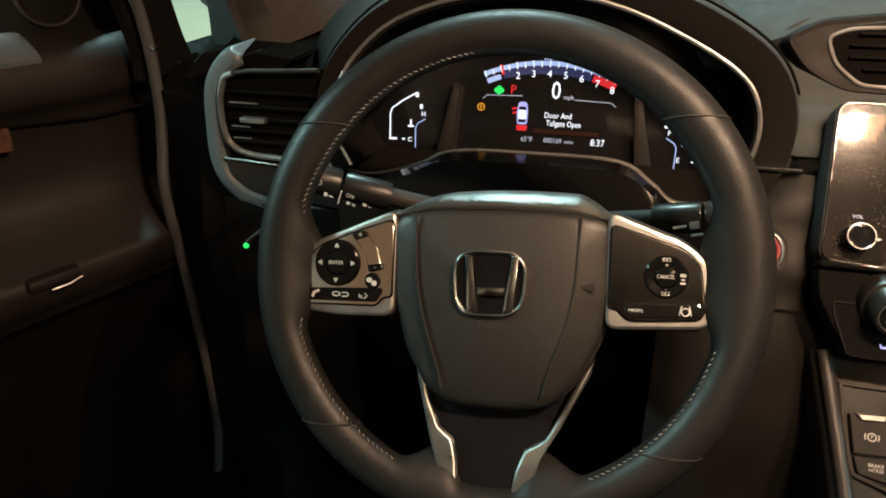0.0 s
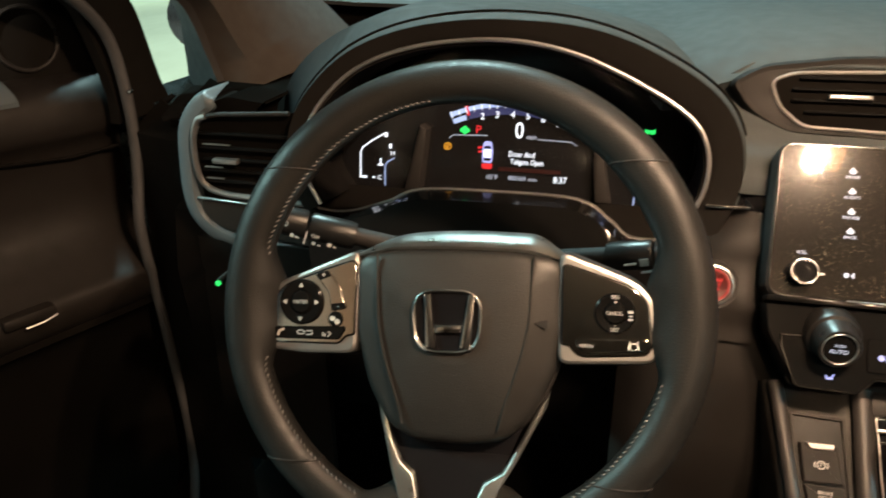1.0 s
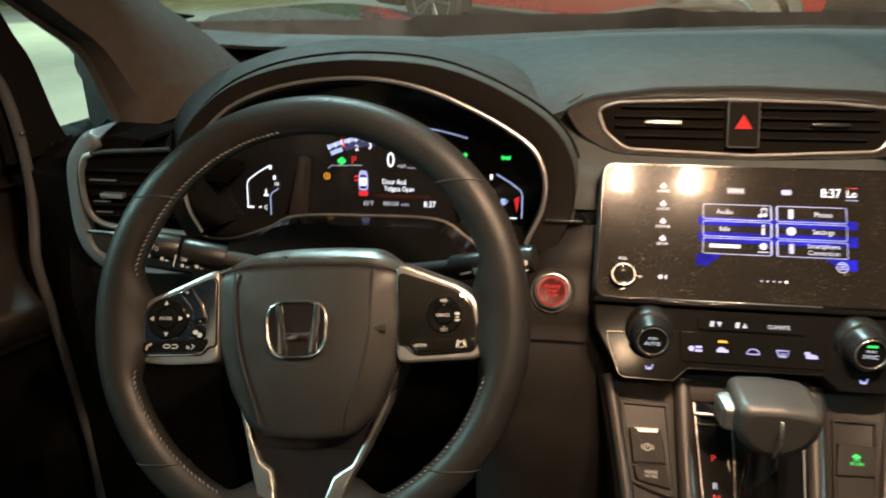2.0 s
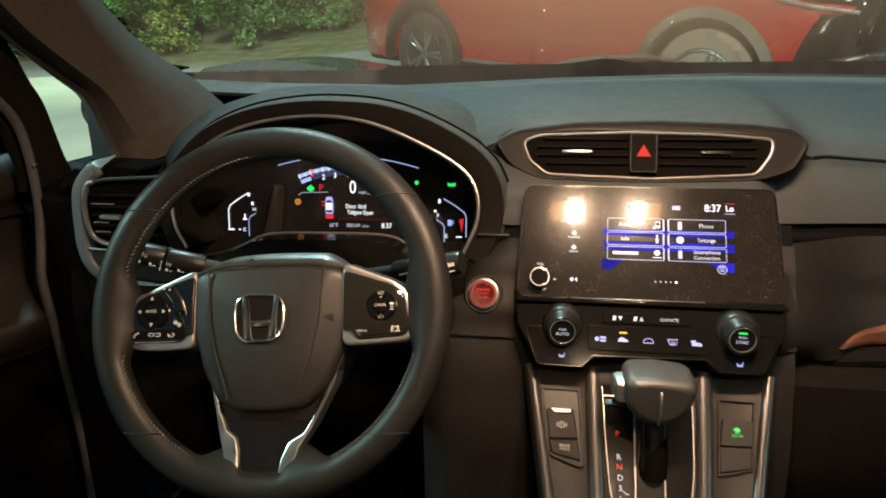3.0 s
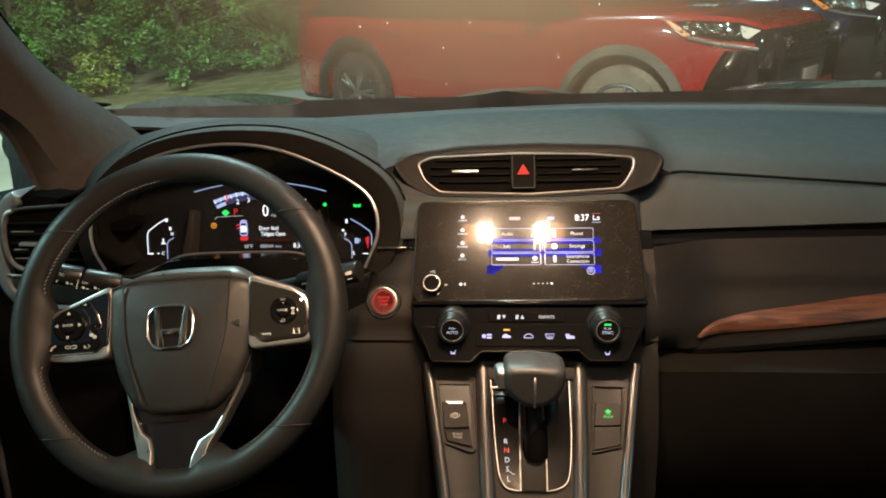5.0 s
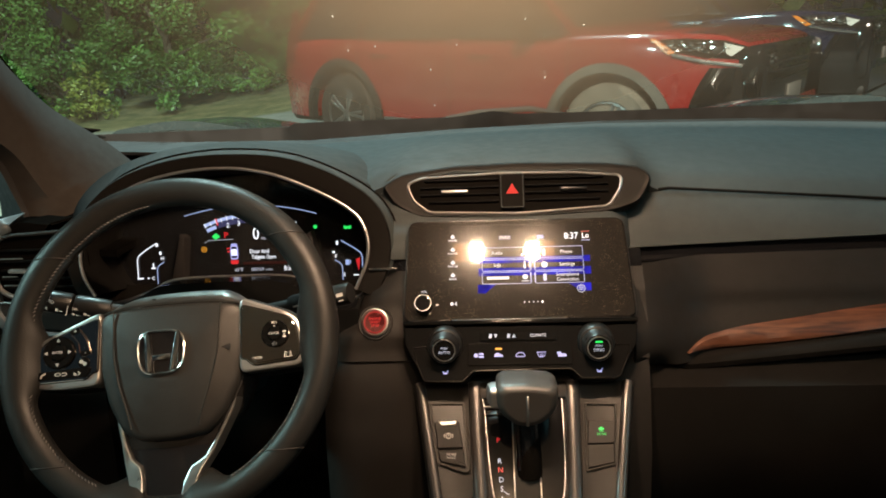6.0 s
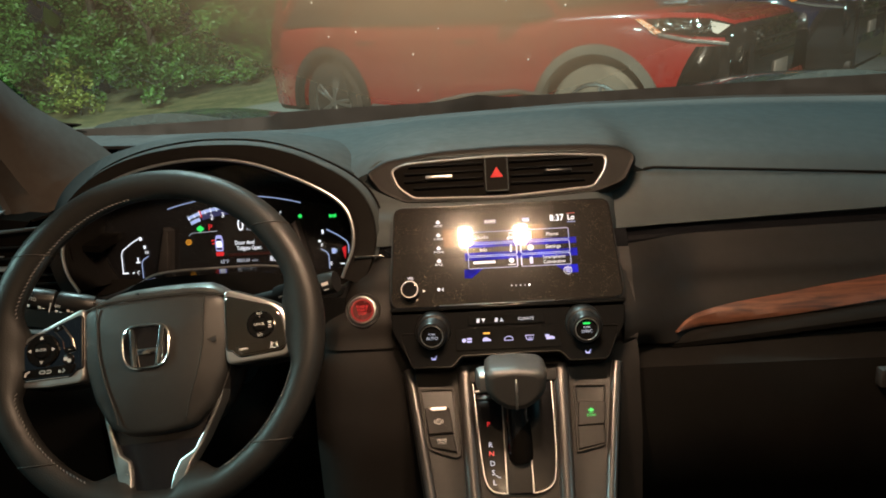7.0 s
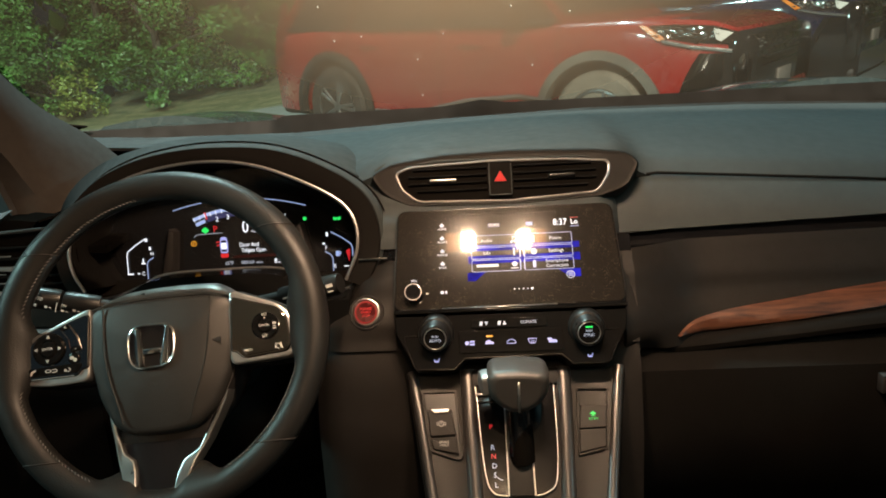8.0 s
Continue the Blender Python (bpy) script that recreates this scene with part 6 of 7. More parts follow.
bm = sheet([curve(e, 5) for e in (edge_f, [tuple((Vector(a) * 0.45 + Vector(b) * 0.55)) for a, b in zip(edge_f, edge_i)], edge_i, [tuple((Vector(a) * 0.5 + Vector(b) * 0.5) + Vector((0.012, -0.008, 0.0))) for a, b in zip(edge_i, edge_m)], edge_m, edge_b)])
pil = thing("windscreen_pillar", None, "grey fabric-covered pillar beside the windscreen", "pillar", kind="structure")
part("trim", thick(bm, 0.006), FABRIC, pil, "", 60)
edge_g = [(-0.845, 0.726, 1.221), (-0.888, 0.700, 1.234), (-0.892, 0.610, 1.285), (-0.870, 0.494, 1.350), (-0.83, 0.36, 1.425), (-0.77, 0.10, 1.570)]
part("glass_edge", thick(sheet([curve(e, 5) for e in (edge_f, edge_g)]), 0.003), KNEE, pil, "black printed edge of the glass")
part("frame_edge", thick(sheet([curve(e, 5) for e in (edge_b, edge_o)]), 0.01), DARK, pil, "black door frame edge", 60)
bm = sheet([curve(e, 3) for e in ([(-0.682, 0.580, 1.122), (-0.715, 0.500, 1.100), (-0.738, 0.420, 1.084), (-0.750, 0.385, 1.082)], [(-0.675, 0.50, 1.098), (-0.690, 0.42, 1.080), (-0.712, 0.36, 1.072), (-0.735, 0.32, 1.075)], [(-0.68, 0.36, 1.078), (-0.69, 0.31, 1.070), (-0.70, 0.28, 1.07), (-0.72, 0.25, 1.075)])])
part("foot_trim", thick(bm, 0.006), MATTBLACK, pil)
jamb = [(-0.745, 0.232), (-0.79, 0.238), (-0.835, 0.256), (-0.866, 0.268), (-0.872, 0.285)]
bm = sheet([[(x, y + (0.0 if z < 1.07 else 0.035 * (k + 1) / 2), z) for k, (x, y) in enumerate(jamb)] for z in (0.38, 0.7, 0.95, 1.05, 1.076)])
sheet([[(-0.80, 0.392, 1.087), (-0.755, 0.34, 1.09), (-0.745, 0.25, 1.09)], [(-0.875, 0.43, 1.076), (-0.85, 0.35, 1.077), (-0.80, 0.24, 1.078)]], bm)
part("jamb_trim", thick(bm, 0.006), KNEE, pil)

f_edge = [(0.378, 1.060), (0.357, 1.100), (0.333, 1.180), (0.312, 1.215), (0.26, 1.300), (0.10, 1.460)]
r_edge = [(0.262, 1.060), (0.262, 1.100), (0.235, 1.185), (0.205, 1.215), (0.12, 1.280), (-0.05, 1.420)]
bm = sheet([[(-0.888, y, z) for y, z in curve(e, 4)] for e in (f_edge, r_edge)])
part("window_frame", thick(bm, 0.012), KNEE, pil, "black front part of the door frame")
# seal round the door opening
seal = [(0.150, 1.245), (0.211, 1.208), (0.242, 1.180), (0.258, 1.150), (0.266, 1.100), (0.266, 1.040), (0.258, 0.990), (0.246, 0.940), (0.247, 0.895), (0.252, 0.850), (0.260, 0.740), (0.265, 0.670), (0.267, 0.600), (0.262, 0.53), (0.245, 0.47), (0.21, 0.41), (0.15, 0.37)]
s = thing("door_seal", None, "grey rubber seal round the open door", "door seal")
part("bead", sweep([(-0.862, y, z) for y, z in curve(seal, 6)], oval(0, 0, 0.0065, 0.0075, 10), up=(1, 0, 0)), RUBBER, s, "", 60)
part("clip", box(-0.855, 0.258, 1.099, -0.850, 0.266, 1.103, bev=0.001), CHROME, s, "bright clip")
part("clip", box(-0.856, 0.266, 0.631, -0.850, 0.274, 0.637, bev=0.001), CHROME, s, "bright clip")

# driver's door, standing open
door = thing("car_door", Matrix.Translation((-0.895, 0.315, 0.0)) @ pose(0, 0, 0, 0, 0, -24), "dark driver's door standing open with wood and armrest", "car door")
# local frame: y runs back along the door to minus, x inwards
prof_d = [(0.40, -0.030), (0.52, 0.010), (0.70, 0.020), (0.80, 0.022), (0.835, 0.052), (0.868, 0.058), (0.885, 0.040), (0.94, -0.008), (1.03, -0.002), (1.055, 0.016), (1.10, 0.010), (1.118, -0.030)]
prof_d = curve(prof_d, 3)
dys = (-0.005, -0.02, -0.05, -0.10, -0.2, -0.4, -0.7, -1.0)
# lower half blackened for the shade under the armrest
for nm, zs, mt, lb in (("inner_panel", [p for p in prof_d if p[0] > 0.79], DOORTRIM, "grained dark upper panel"), ("lower_shade_panel", [p for p in prof_d if p[0] < 0.83], MATTBLACK, "lower panel, black for the shade under the armrest")):
    part(nm, thick(sheet([[(x - 0.04 * max(0, 1 - (-y) / 0.06) ** 2 - (0.002 if nm == "lower_shade_panel" else 0), y, z) for z, x in zs] for y in dys]), 0.01), mt, door, lb)
part("panel_seam", tube([(0.004, -0.030, 1.026), (0.006, -0.09, 1.024), (0.006, -0.19, 1.034), (0.006, -0.5, 1.045)], 0.0022, n=6), KNEE, door, "dark seam across the panel")
part("outer_skin", box(-0.16, -1.02, 0.38, -0.11, 0.0, 1.10, bev=0.01), surface("door_paint", (0.012, 0.016, 0.022), 0.25, coat=0.6), door)
part("front_edge", box(-0.12, -0.03, 0.38, -0.045, 0.0, 1.10, bev=0.006), DARK, door)
part("wood_inlay", thick(sheet([[(0.014, y, z + 0.02 * (-y)) for y in (-0.19, -0.25, -0.4, -0.9)] for z in (1.005, 1.03)]), 0.005), WOOD, door, "wood inlay")
part("pull_cap", box(0.030, -0.232, 0.861, 0.066, -0.172, 0.876, bev=0.005), DOORTRIM, door, "end of the pull handle")
part("handle_lip", tube([(0.067, -0.210, 0.860), (0.068, -0.190, 0.8605), (0.066, -0.174, 0.863)], 0.0012, n=6), SATIN, door, "silver edge of the pull handle")
part("window_frame", tube([(-0.07, -0.012, 1.10), (-0.062, -0.065, 1.20), (-0.04, -0.28, 1.42), (-0.02, -0.50, 1.54)], 0.028, n=10), DARK, door, "black window frame")
part("belt_seal", box(-0.075, -0.9, 1.095, -0.058, -0.03, 1.122, bev=0.004), DARK, door)
ledge_rows = []
for y, k in ((-0.95, 1.0), (-0.60, 1.0), (-0.30, 1.0), (-0.16, 1.0), (-0.145, 0.9), (-0.138, 0.6)):
    ledge_rows.append([(-0.058, y, 1.124), (-0.040, y, 1.127 - 0.004 * (1 - k)), (-0.015, y, 1.121 - 0.008 * (1 - k)), (0.006, y, 1.111 - 0.010 * (1 - k)), (0.013, y, 1.100), (0.010, y, 1.086)])
part("belt_ledge", thick(sheet(ledge_rows), 0.004), VENTRIM, door, "smooth grey ledge under the window")
g = part("window_pane", sheet([[(-0.062, -0.08, 1.11), (-0.062, -0.9, 1.11)], [(-0.052, -0.2, 1.30), (-0.052, -0.9, 1.30)], [(-0.035, -0.45, 1.50), (-0.035, -0.9, 1.50)]]), SIDE_GLASS, door, "side window")
g.visible_shadow = False
part("mirror_housing", dome(oval(0, 0, 0.105, 0.072, 28), [(0.75, -0.05), (1.0, -0.02), (1.0, 0.03), (0.9, 0.055), (0.55, 0.075)]), surface("mirror_shell", (0.01, 0.011, 0.012), 0.3, coat=0.4), door, "black mirror housing", m=pose(-0.235, 0.345, 1.14, 90, 0, 24))

tagged(part("door_sill", box(-0.98, -1.2, 0.25, -0.845, 0.40, 0.47, bev=0.01), KNEE), "black sill under the driver's door", "door sill", kind="structure")

part("sail_panel", plate([(-0.012, 1.095), (-0.150, 1.095), (-0.175, 1.200), (-0.160, 1.290), (-0.085, 1.290), (-0.030, 1.190)], -0.004, 0.004, 0.001), KNEE, door, "black triangle panel at the mirror", m=Matrix(((0, 0, 1, -0.035), (1, 0, 0, 0), (0, 1, 0, 0), (0, 0, 0, 1))))
part("tweeter_ring", tube([(-0.028, -0.098 + 0.036 * math.cos(radians(a)), 1.162 + 0.036 * math.sin(radians(a))) for a in range(0, 360, 15)], 0.0028, True), DARK, door, "round tweeter grille ring")

# own front wing beyond the door opening, and own bonnet
bm = sheet([[(-0.875, y, 0.36), (-0.955, y, 0.40), (-0.985, y, 0.75), (-0.975, y, 1.00), (-0.945, y, 1.065), (-0.895, y, 1.085), (-0.862, y, 1.06)] for y in (0.335, 0.5, 0.9, 1.4, 1.9)])
sheet([[(-0.862, 0.34, z), (-0.985, 0.34, z)] for z in (0.36, 0.6, 0.85, 1.05)], bm)
tagged(part("front_wing", bm, surface("wing_paint", (0.012, 0.018, 0.020), 0.28, coat=0.6, vary=0.1)), "dark painted front wing beyond the door", "car wing", kind="structure")
# own bonnet ahead of the glass
bm = sheet([[(x, y, 1.200 - 0.020 * math.exp(-((abs(x) - 0.0) / 0.50) ** 4) + 0.030 * math.exp(-((abs(x) - 0.74) / 0.16) ** 2) - 0.11 * max(0, (y - 1.1) / 0.9) ** 2 - (0.25 * max(0, abs(x) - 0.90) / 0.1) ** 1.5) for x in [-0.98 + 1.96 * k / 40 for k in range(41)]] for y in [0.86 + 0.1 * k for k in range(13)]])
tagged(part("bonnet", thick(bm, 0.02), surface("dark_car_paint", (0.030, 0.046, 0.052), 0.26, coat=0.8, vary=0.1)), "dark glossy bonnet ahead of the windscreen", "bonnet", kind="structure")
wip = thing("windscreen_wiper", None, "black wiper at the foot of the windscreen", "wiper")
part("arm", tube([(-0.16, 0.80, 1.205), (-0.05, 0.79, 1.224), (0.06, 0.79, 1.228), (0.14, 0.80, 1.21)], 0.006, n=8), DARK, wip)
part("blade", tube([(-0.70, 0.80, 1.200), (-0.16, 0.80, 1.212)], 0.005, n=6), DARK, wip)

# ---- outside ----
def ground_z(x, y):
    rise = line(y, [(-999.0, 0.0), (1.6, 0.0), (2.4, 0.10), (4.3, 0.57), (5.9, 0.77), (7.0, 0.895), (8.4, 1.065), (9.0, 1.09), (14.0, 1.30), (999.0, 20.0)])
    left = interp(-x, [(2.0, 0.0), (6.0, 1.0)])
    bank = 0.9 * interp(y, [(11.5, 0.0), (18.0, 1.0)]) * interp(x, [(-14.0, 0.3), (-5.0, 1.0)])
    return rise * (1 - 0.25 * left) + bank


def ground_material():
    m = surface("asphalt_and_grass", (0.10, 0.10, 0.095), 0.85, grain=0.6, grain_size=60, vary=0.2, patch=0.8)
    nt = m.node_tree
    b = nt.nodes["Principled BSDF"]
    geo = nt.nodes.new("ShaderNodeNewGeometry")
    sep = nt.nodes.new("ShaderNodeSeparateXYZ")
    nt.links.new(geo.outputs["Position"], sep.inputs["Vector"])
    nz = nt.nodes.new("ShaderNodeTexNoise")
    nz.inputs["Scale"].default_value, nz.inputs["Detail"].default_value = 0.7, 6.0
    nt.links.new(geo.outputs["Position"], nz.inputs["Vector"])
    ad = nt.nodes.new("ShaderNodeMath")
    ad.operation = "MULTIPLY_ADD"
    ad.inputs[1].default_value = 3.0
    nt.links.new(nz.outputs["Fac"], ad.inputs[0])
    nt.links.new(sep.outputs["Y"], ad.inputs[2])
    mr = nt.nodes.new("ShaderNodeMapRange")
    mr.inputs["From Min"].default_value, mr.inputs["From Max"].default_value = 12.3, 13.1
    nt.links.new(ad.outputs["Value"], mr.inputs["Value"])
    old = b.inputs["Base Color"].links[0].from_socket
    n2 = nt.nodes.new("ShaderNodeTexNoise")
    n2.inputs["Scale"].default_value, n2.inputs["Detail"].default_value = 3.0, 8.0
    nt.links.new(geo.outputs["Position"], n2.inputs["Vector"])
    rp = nt.nodes.new("ShaderNodeValToRGB")
    rp.color_ramp.elements[0].position, rp.color_ramp.elements[0].color = 0.35, (0.045, 0.055, 0.02, 1)
    rp.color_ramp.elements[1].position, rp.color_ramp.elements[1].color = 0.65, (0.14, 0.12, 0.06, 1)
    nt.links.new(n2.outputs["Fac"], rp.inputs["Fac"])
    mix = nt.nodes.new("ShaderNodeMix")
    mix.data_type = "RGBA"
    nt.links.new(mr.outputs["Result"], mix.inputs[0])
    nt.links.new(old, mix.inputs[6])
    nt.links.new(rp.outputs["Color"], mix.inputs[7])
    nt.links.new(mix.outputs[2], b.inputs["Base Color"])
    return m


gxs = [-400, -150, -60, -30] + [-20 + 0.8 * k for k in range(51)] + [30, 60, 150, 400]
gys = [-400, -100, -30, -10] + [-4 + 0.6 * k for k in range(50)] + [32, 40, 60, 150, 400]
tagged(part("ground", sheet([[(x, y, ground_z(x, min(y, 40))) for x in gxs] for y in gys]), ground_material()), "asphalt lot rising to a grassy bank", "ground", kind="structure")
# pale concrete apron with its low block, seen past the driver's door
APRON = surface("pale_concrete", (0.22, 0.235, 0.175), 0.8, grain=0.5, grain_size=90, vary=0.15, patch=0.9)
A36 = radians(36)
strip = lambda w, d: (-0.3 - d * math.sin(A36) + w * math.cos(A36), -0.5 + d * math.cos(A36) + w * math.sin(A36))
bm = sheet([[(*strip(w, d), ground_z(*strip(w, d)) + 0.02) for w in (-1.0, -0.5, 0.0, 0.5, 1.0)] for d in [4.5 + 0.7 * k for k in range(11)]])
tagged(part("pavement", bm, APRON), "pale concrete pavement lit by the lot lamp", "pavement", kind="structure")


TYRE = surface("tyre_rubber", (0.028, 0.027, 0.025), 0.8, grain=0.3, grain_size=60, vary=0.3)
# for the front wheels, paler than the rear ones
PALETYRE = surface("pale_tyre", (0.16, 0.15, 0.125), 0.85, grain=0.3, grain_size=60, vary=0.3)
RIMM = surface("alloy_rim", (0.30, 0.30, 0.30), 0.35, metal=0.9)
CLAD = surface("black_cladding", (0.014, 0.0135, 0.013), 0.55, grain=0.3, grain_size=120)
# for the front arches, paler than the rear ones
PALECLAD = surface("pale_cladding", (0.085, 0.080, 0.068), 0.7, grain=0.3, grain_size=120, vary=0.3)
WIN = surface("dark_tinted_glass", (0.010, 0.011, 0.012), 0.06, coat=0.3)
HLENS = surface("headlamp_reflector", (0.88, 0.88, 0.85), 0.16, metal=1.0, vary=0.1)
MARK = surface("amber_lens", (0.70, 0.20, 0.015), 0.2, coat=0.5)
TAIL = surface("red_tail_lens", (0.12, 0.006, 0.006), 0.15, coat=0.6)
PLATE = surface("pale_plate", (0.55, 0.55, 0.52), 0.5)


def facet(bm, rl, c, s):
    """One small tilted four-sided facet of a lamp's reflector about c."""
    u = Vector((rl.uniform(0.4, 1.0), s * rl.uniform(-0.5, 0.5), rl.uniform(-0.3, 0.3))).normalized() * rl.uniform(0.008, 0.020)
    v = Vector((rl.uniform(-0.3, 0.3), s * rl.uniform(-0.5, 0.5), rl.uniform(0.4, 1.0))).normalized() * rl.uniform(0.005, 0.012)
    w = u.cross(v).normalized() * 0.006
    vs = [bm.verts.new(c + p) for p in (u, v, -u, -v)]
    tip = bm.verts.new(c + (w if w.y * s > 0 else -w))
    for i in range(4):
        bm.faces.new((vs[i], vs[(i + 1) % 4], tip))
    bm.faces.new(vs[::-1])


def suv(name, label, m, paint):
    """A five-door SUV: x towards its front, z up from the ground, wheelbase 2.66 m."""
    car = thing(name, m, label, "car", "parked cars")
    W = 0.925

    def side(z, x):
        """Half width by height and length."""
        w = interp(z, [(0.28, 0.89), (0.62, W), (0.90, W - 0.015), (1.06, W - 0.045), (1.64, 0.60)])
        nose = max(0.0, (x - 1.45) / 0.80)
        tail = max(0.0, (-x - 1.75) / 0.55)
        return w * (1 - 0.22 * nose ** 2.2) * (1 - 0.14 * tail ** 2)

    wheels = ((1.33, 0.36), (-1.33, 0.36))

    def lower(x):
        z = 0.30
        for wx, r in wheels:
            d = abs(x - wx)
            if d < 0.445:
                z = max(z, 0.36 + math.sqrt(0.445 ** 2 - d ** 2))
        if x > 1.75:
            z = max(z, 0.26)
        return z

    def upper(x):
        return line(x, [(-2.27, 0.78), (-2.20, 1.00), (-1.9, 1.05), (0.75, 1.010), (1.0, 1.045), (1.6, 1.055), (2.02, 1.025), (2.17, 0.975), (2.24, 0.80), (2.30, 0.50)])

    xsn = sorted(set([-2.27 + 4.57 * k / 70 for k in range(71)] + [wx + d for wx, _ in wheels for d in (-0.4449, -0.44, -0.42, 0.42, 0.44, 0.4449)]))
    bm = bmesh.new()
    rings = []
    for x in xsn:
        lo, hi = lower(x), upper(x)
        lo = min(lo, hi - 0.02)
        zz = [lo + (hi - lo) * t for t in (0, 0.12, 0.3, 0.5, 0.68, 0.82, 0.93, 1.0)]
        left = []
        for i, z in enumerate(zz):
            dent = 0.012 * math.exp(-((z - 0.55) / 0.09) ** 2)
            left.append((x, -side(z, x) + dent + (0.05 if i == 7 else 0.012 if i == 6 else 0), z))
        right = [(x, -y, z) for x, y, z in reversed(left)]
        rings.append(left + right)
    stack(bm, rings)
    bmesh.ops.recalc_face_normals(bm, faces=bm.faces[:])
    body = part("body", bm, paint, car, "", 40)
    # greenhouse
    bm = bmesh.new()
    prof = [(-2.12, 1.05), (-1.90, 1.40), (-1.70, 1.60), (-0.9, 1.665), (0.0, 1.655), (0.35, 1.58), (1.05, 1.04)]
    ring_l = [(x, -max(0.55, side(z, x) - 0.02), z) for x, z in prof]
    sheet([ring_l, [(x, -y, z) for x, y, z in ring_l]], bm)
    part("roof", thick(bm, 0.02), paint, car)
    bm = sheet([[(x, y * w, z + 0.022 - 0.01 * y * y) for y in (-1.0, -0.5, 0.0, 0.5, 1.0)] for x, z, w in ((0.39, 1.555, 0.57), (0.70, 1.315, 0.66), (1.00, 1.080, 0.75))])
    part("windscreen", thick(bm, 0.006), WIN, car, "dark windscreen")
    bm = sheet([[(x - 0.022, y * w, z) for y in (-1.0, 0.0, 1.0)] for x, z, w in ((-2.06, 1.145, 0.72), (-1.92, 1.370, 0.64), (-1.76, 1.540, 0.56))])
    part("rear_window", thick(bm, 0.006), WIN, car, "dark rear window")
    for s in (-1, 1):
        for x0, x1, t0, t1 in ((-1.95, -1.15, -1.72, -1.15), (-1.08, -0.10, -1.08, -0.10), (-0.02, 0.95, -0.02, 0.33)):
            z0, z1 = 1.025, 1.54
            q = [(x0, z0), (x1, z0), (t1, z1), (t0, z1)]
            bm = bmesh.new()
            vs = [bm.verts.new((x, s * (side(z, x) - 0.012), z)) for x, z in q]
            bm.faces.new(vs)
            part("side_window", thick(bm, 0.006), WIN, car, "dark side window")
        for x in (-1.10, -0.06, 1.02):
            bm = tube([(x, s * (side(z, x) + 0.001), z) for z in (0.36, 0.5, 0.7, 0.9, 1.04)], 0.004, n=5)
            part("door_gap", bm, CLAD, car)
        part("belt_trim", tube([(x, s * (side(1.05, x) - 0.002), 1.052) for x in (-1.95, -1.0, 0.0, 0.97)], 0.008, n=6), CLAD, car, "dark belt trim")
        for x in (-0.92, 0.16):
            part("door_handle", tube([(x, s * 0.925, 0.90), (x + 0.05, s * 0.945, 0.905), (x + 0.17, s * 0.945, 0.905), (x + 0.21, s * 0.925, 0.90)], 0.013, n=6), paint, car)
        part("sill", box(-0.86, min(s * 0.84, s * 0.925), 0.24, 0.86, max(s * 0.84, s * 0.925), 0.36, bev=0.02), CLAD, car, "black sill")
        part("sill_strip", box(-0.80, min(s * 0.915, s * 0.93), 0.345, 0.80, max(s * 0.915, s * 0.93), 0.372, bev=0.005), SATIN, car, "silver sill strip")
        part("mirror", dome(oval(0, 0, 0.11, 0.075, 16), [(0.7, -0.04), (1, 0), (0.8, 0.05)]), GLOSS, car, m=pose(0.72, s * 1.02, 1.08, 90, 0, 90))
        for wx, r in wheels:
            arch = [(wx + 0.455 * math.cos(radians(a)), s * (0.905 if wx < 0 else 0.90), 0.36 + 0.455 * math.sin(radians(a))) for a in range(-8, 189, 7)]
            part("arch_cladding", sweep(arch, [(-0.035, -0.03), (0.035, -0.03), (0.045, 0.02), (-0.02, 0.03)], up=(0, s, 0)), PALECLAD if wx > 0 else CLAD, car, "pale arch cladding" if wx > 0 else "dark arch cladding")
            hub = Matrix.Translation((wx, s * 0.80, 0.36)) @ pose(0, 0, 0, 90 if s < 0 else -90, 0, 0)
            w = part("wheel", lathe([(0.23, -0.10), (0.32, -0.11), (0.360, -0.08), (0.366, 0.0), (0.360, 0.075), (0.33, 0.105), (0.245, 0.10), (0.235, 0.085)], 40), PALETYRE if wx > 0 else TYRE, car, "pale tyre" if wx > 0 else "black tyre", m=hub)
            part("rim", lathe([(0.236, -0.05), (0.238, 0.095), (0.222, 0.098), (0.215, 0.05), (0.19, 0.02)], 32), RIMM, w, "alloy rim")
            for k in range(5):
                for d in (-7, 7):
                    a = radians(72 * k + d)
                    part("spoke", tube([(0.03 * math.cos(a), 0.03 * math.sin(a), 0.075), (0.13 * math.cos(a), 0.13 * math.sin(a), 0.085), (0.225 * math.cos(a), 0.225 * math.sin(a), 0.085)], 0.016, n=6), RIMM, w)
            part("hub_cap", lathe([(0.04, 0.05), (0.04, 0.09), (0.02, 0.095)], 14), RIMM, w)
        # headlamp, marker, lower grille corner
        q = [(1.68, 1.005), (1.84, 1.010), (2.06, 0.995), (2.19, 0.955), (2.16, 0.880), (1.96, 0.895), (1.79, 0.930)]
        bm = bmesh.new()
        bm.faces.new([bm.verts.new((x, s * (side(z, x) + 0.012), z)) for x, z in q])
        lampo = part("headlamp", thick(bm, 0.02), GLOSS, car, "dark headlamp with bright reflectors")
        rl = random.Random(3)
        bm = bmesh.new()
        for k in range(90):
            x = 1.73 + 0.36 * rl.random()
            top = line(x, [(1.66, 1.000), (1.84, 1.005), (2.06, 0.990), (2.21, 0.945)])
            z = top - 0.006 - 0.068 * rl.random()
            facet(bm, rl, Vector((x, s * (side(z, x) + 0.022), z)), s)
        bmesh.ops.recalc_face_normals(bm, faces=bm.faces[:])
        part("reflector", bm, HLENS, lampo, "bright faceted reflectors", 0)
        bm = bmesh.new()
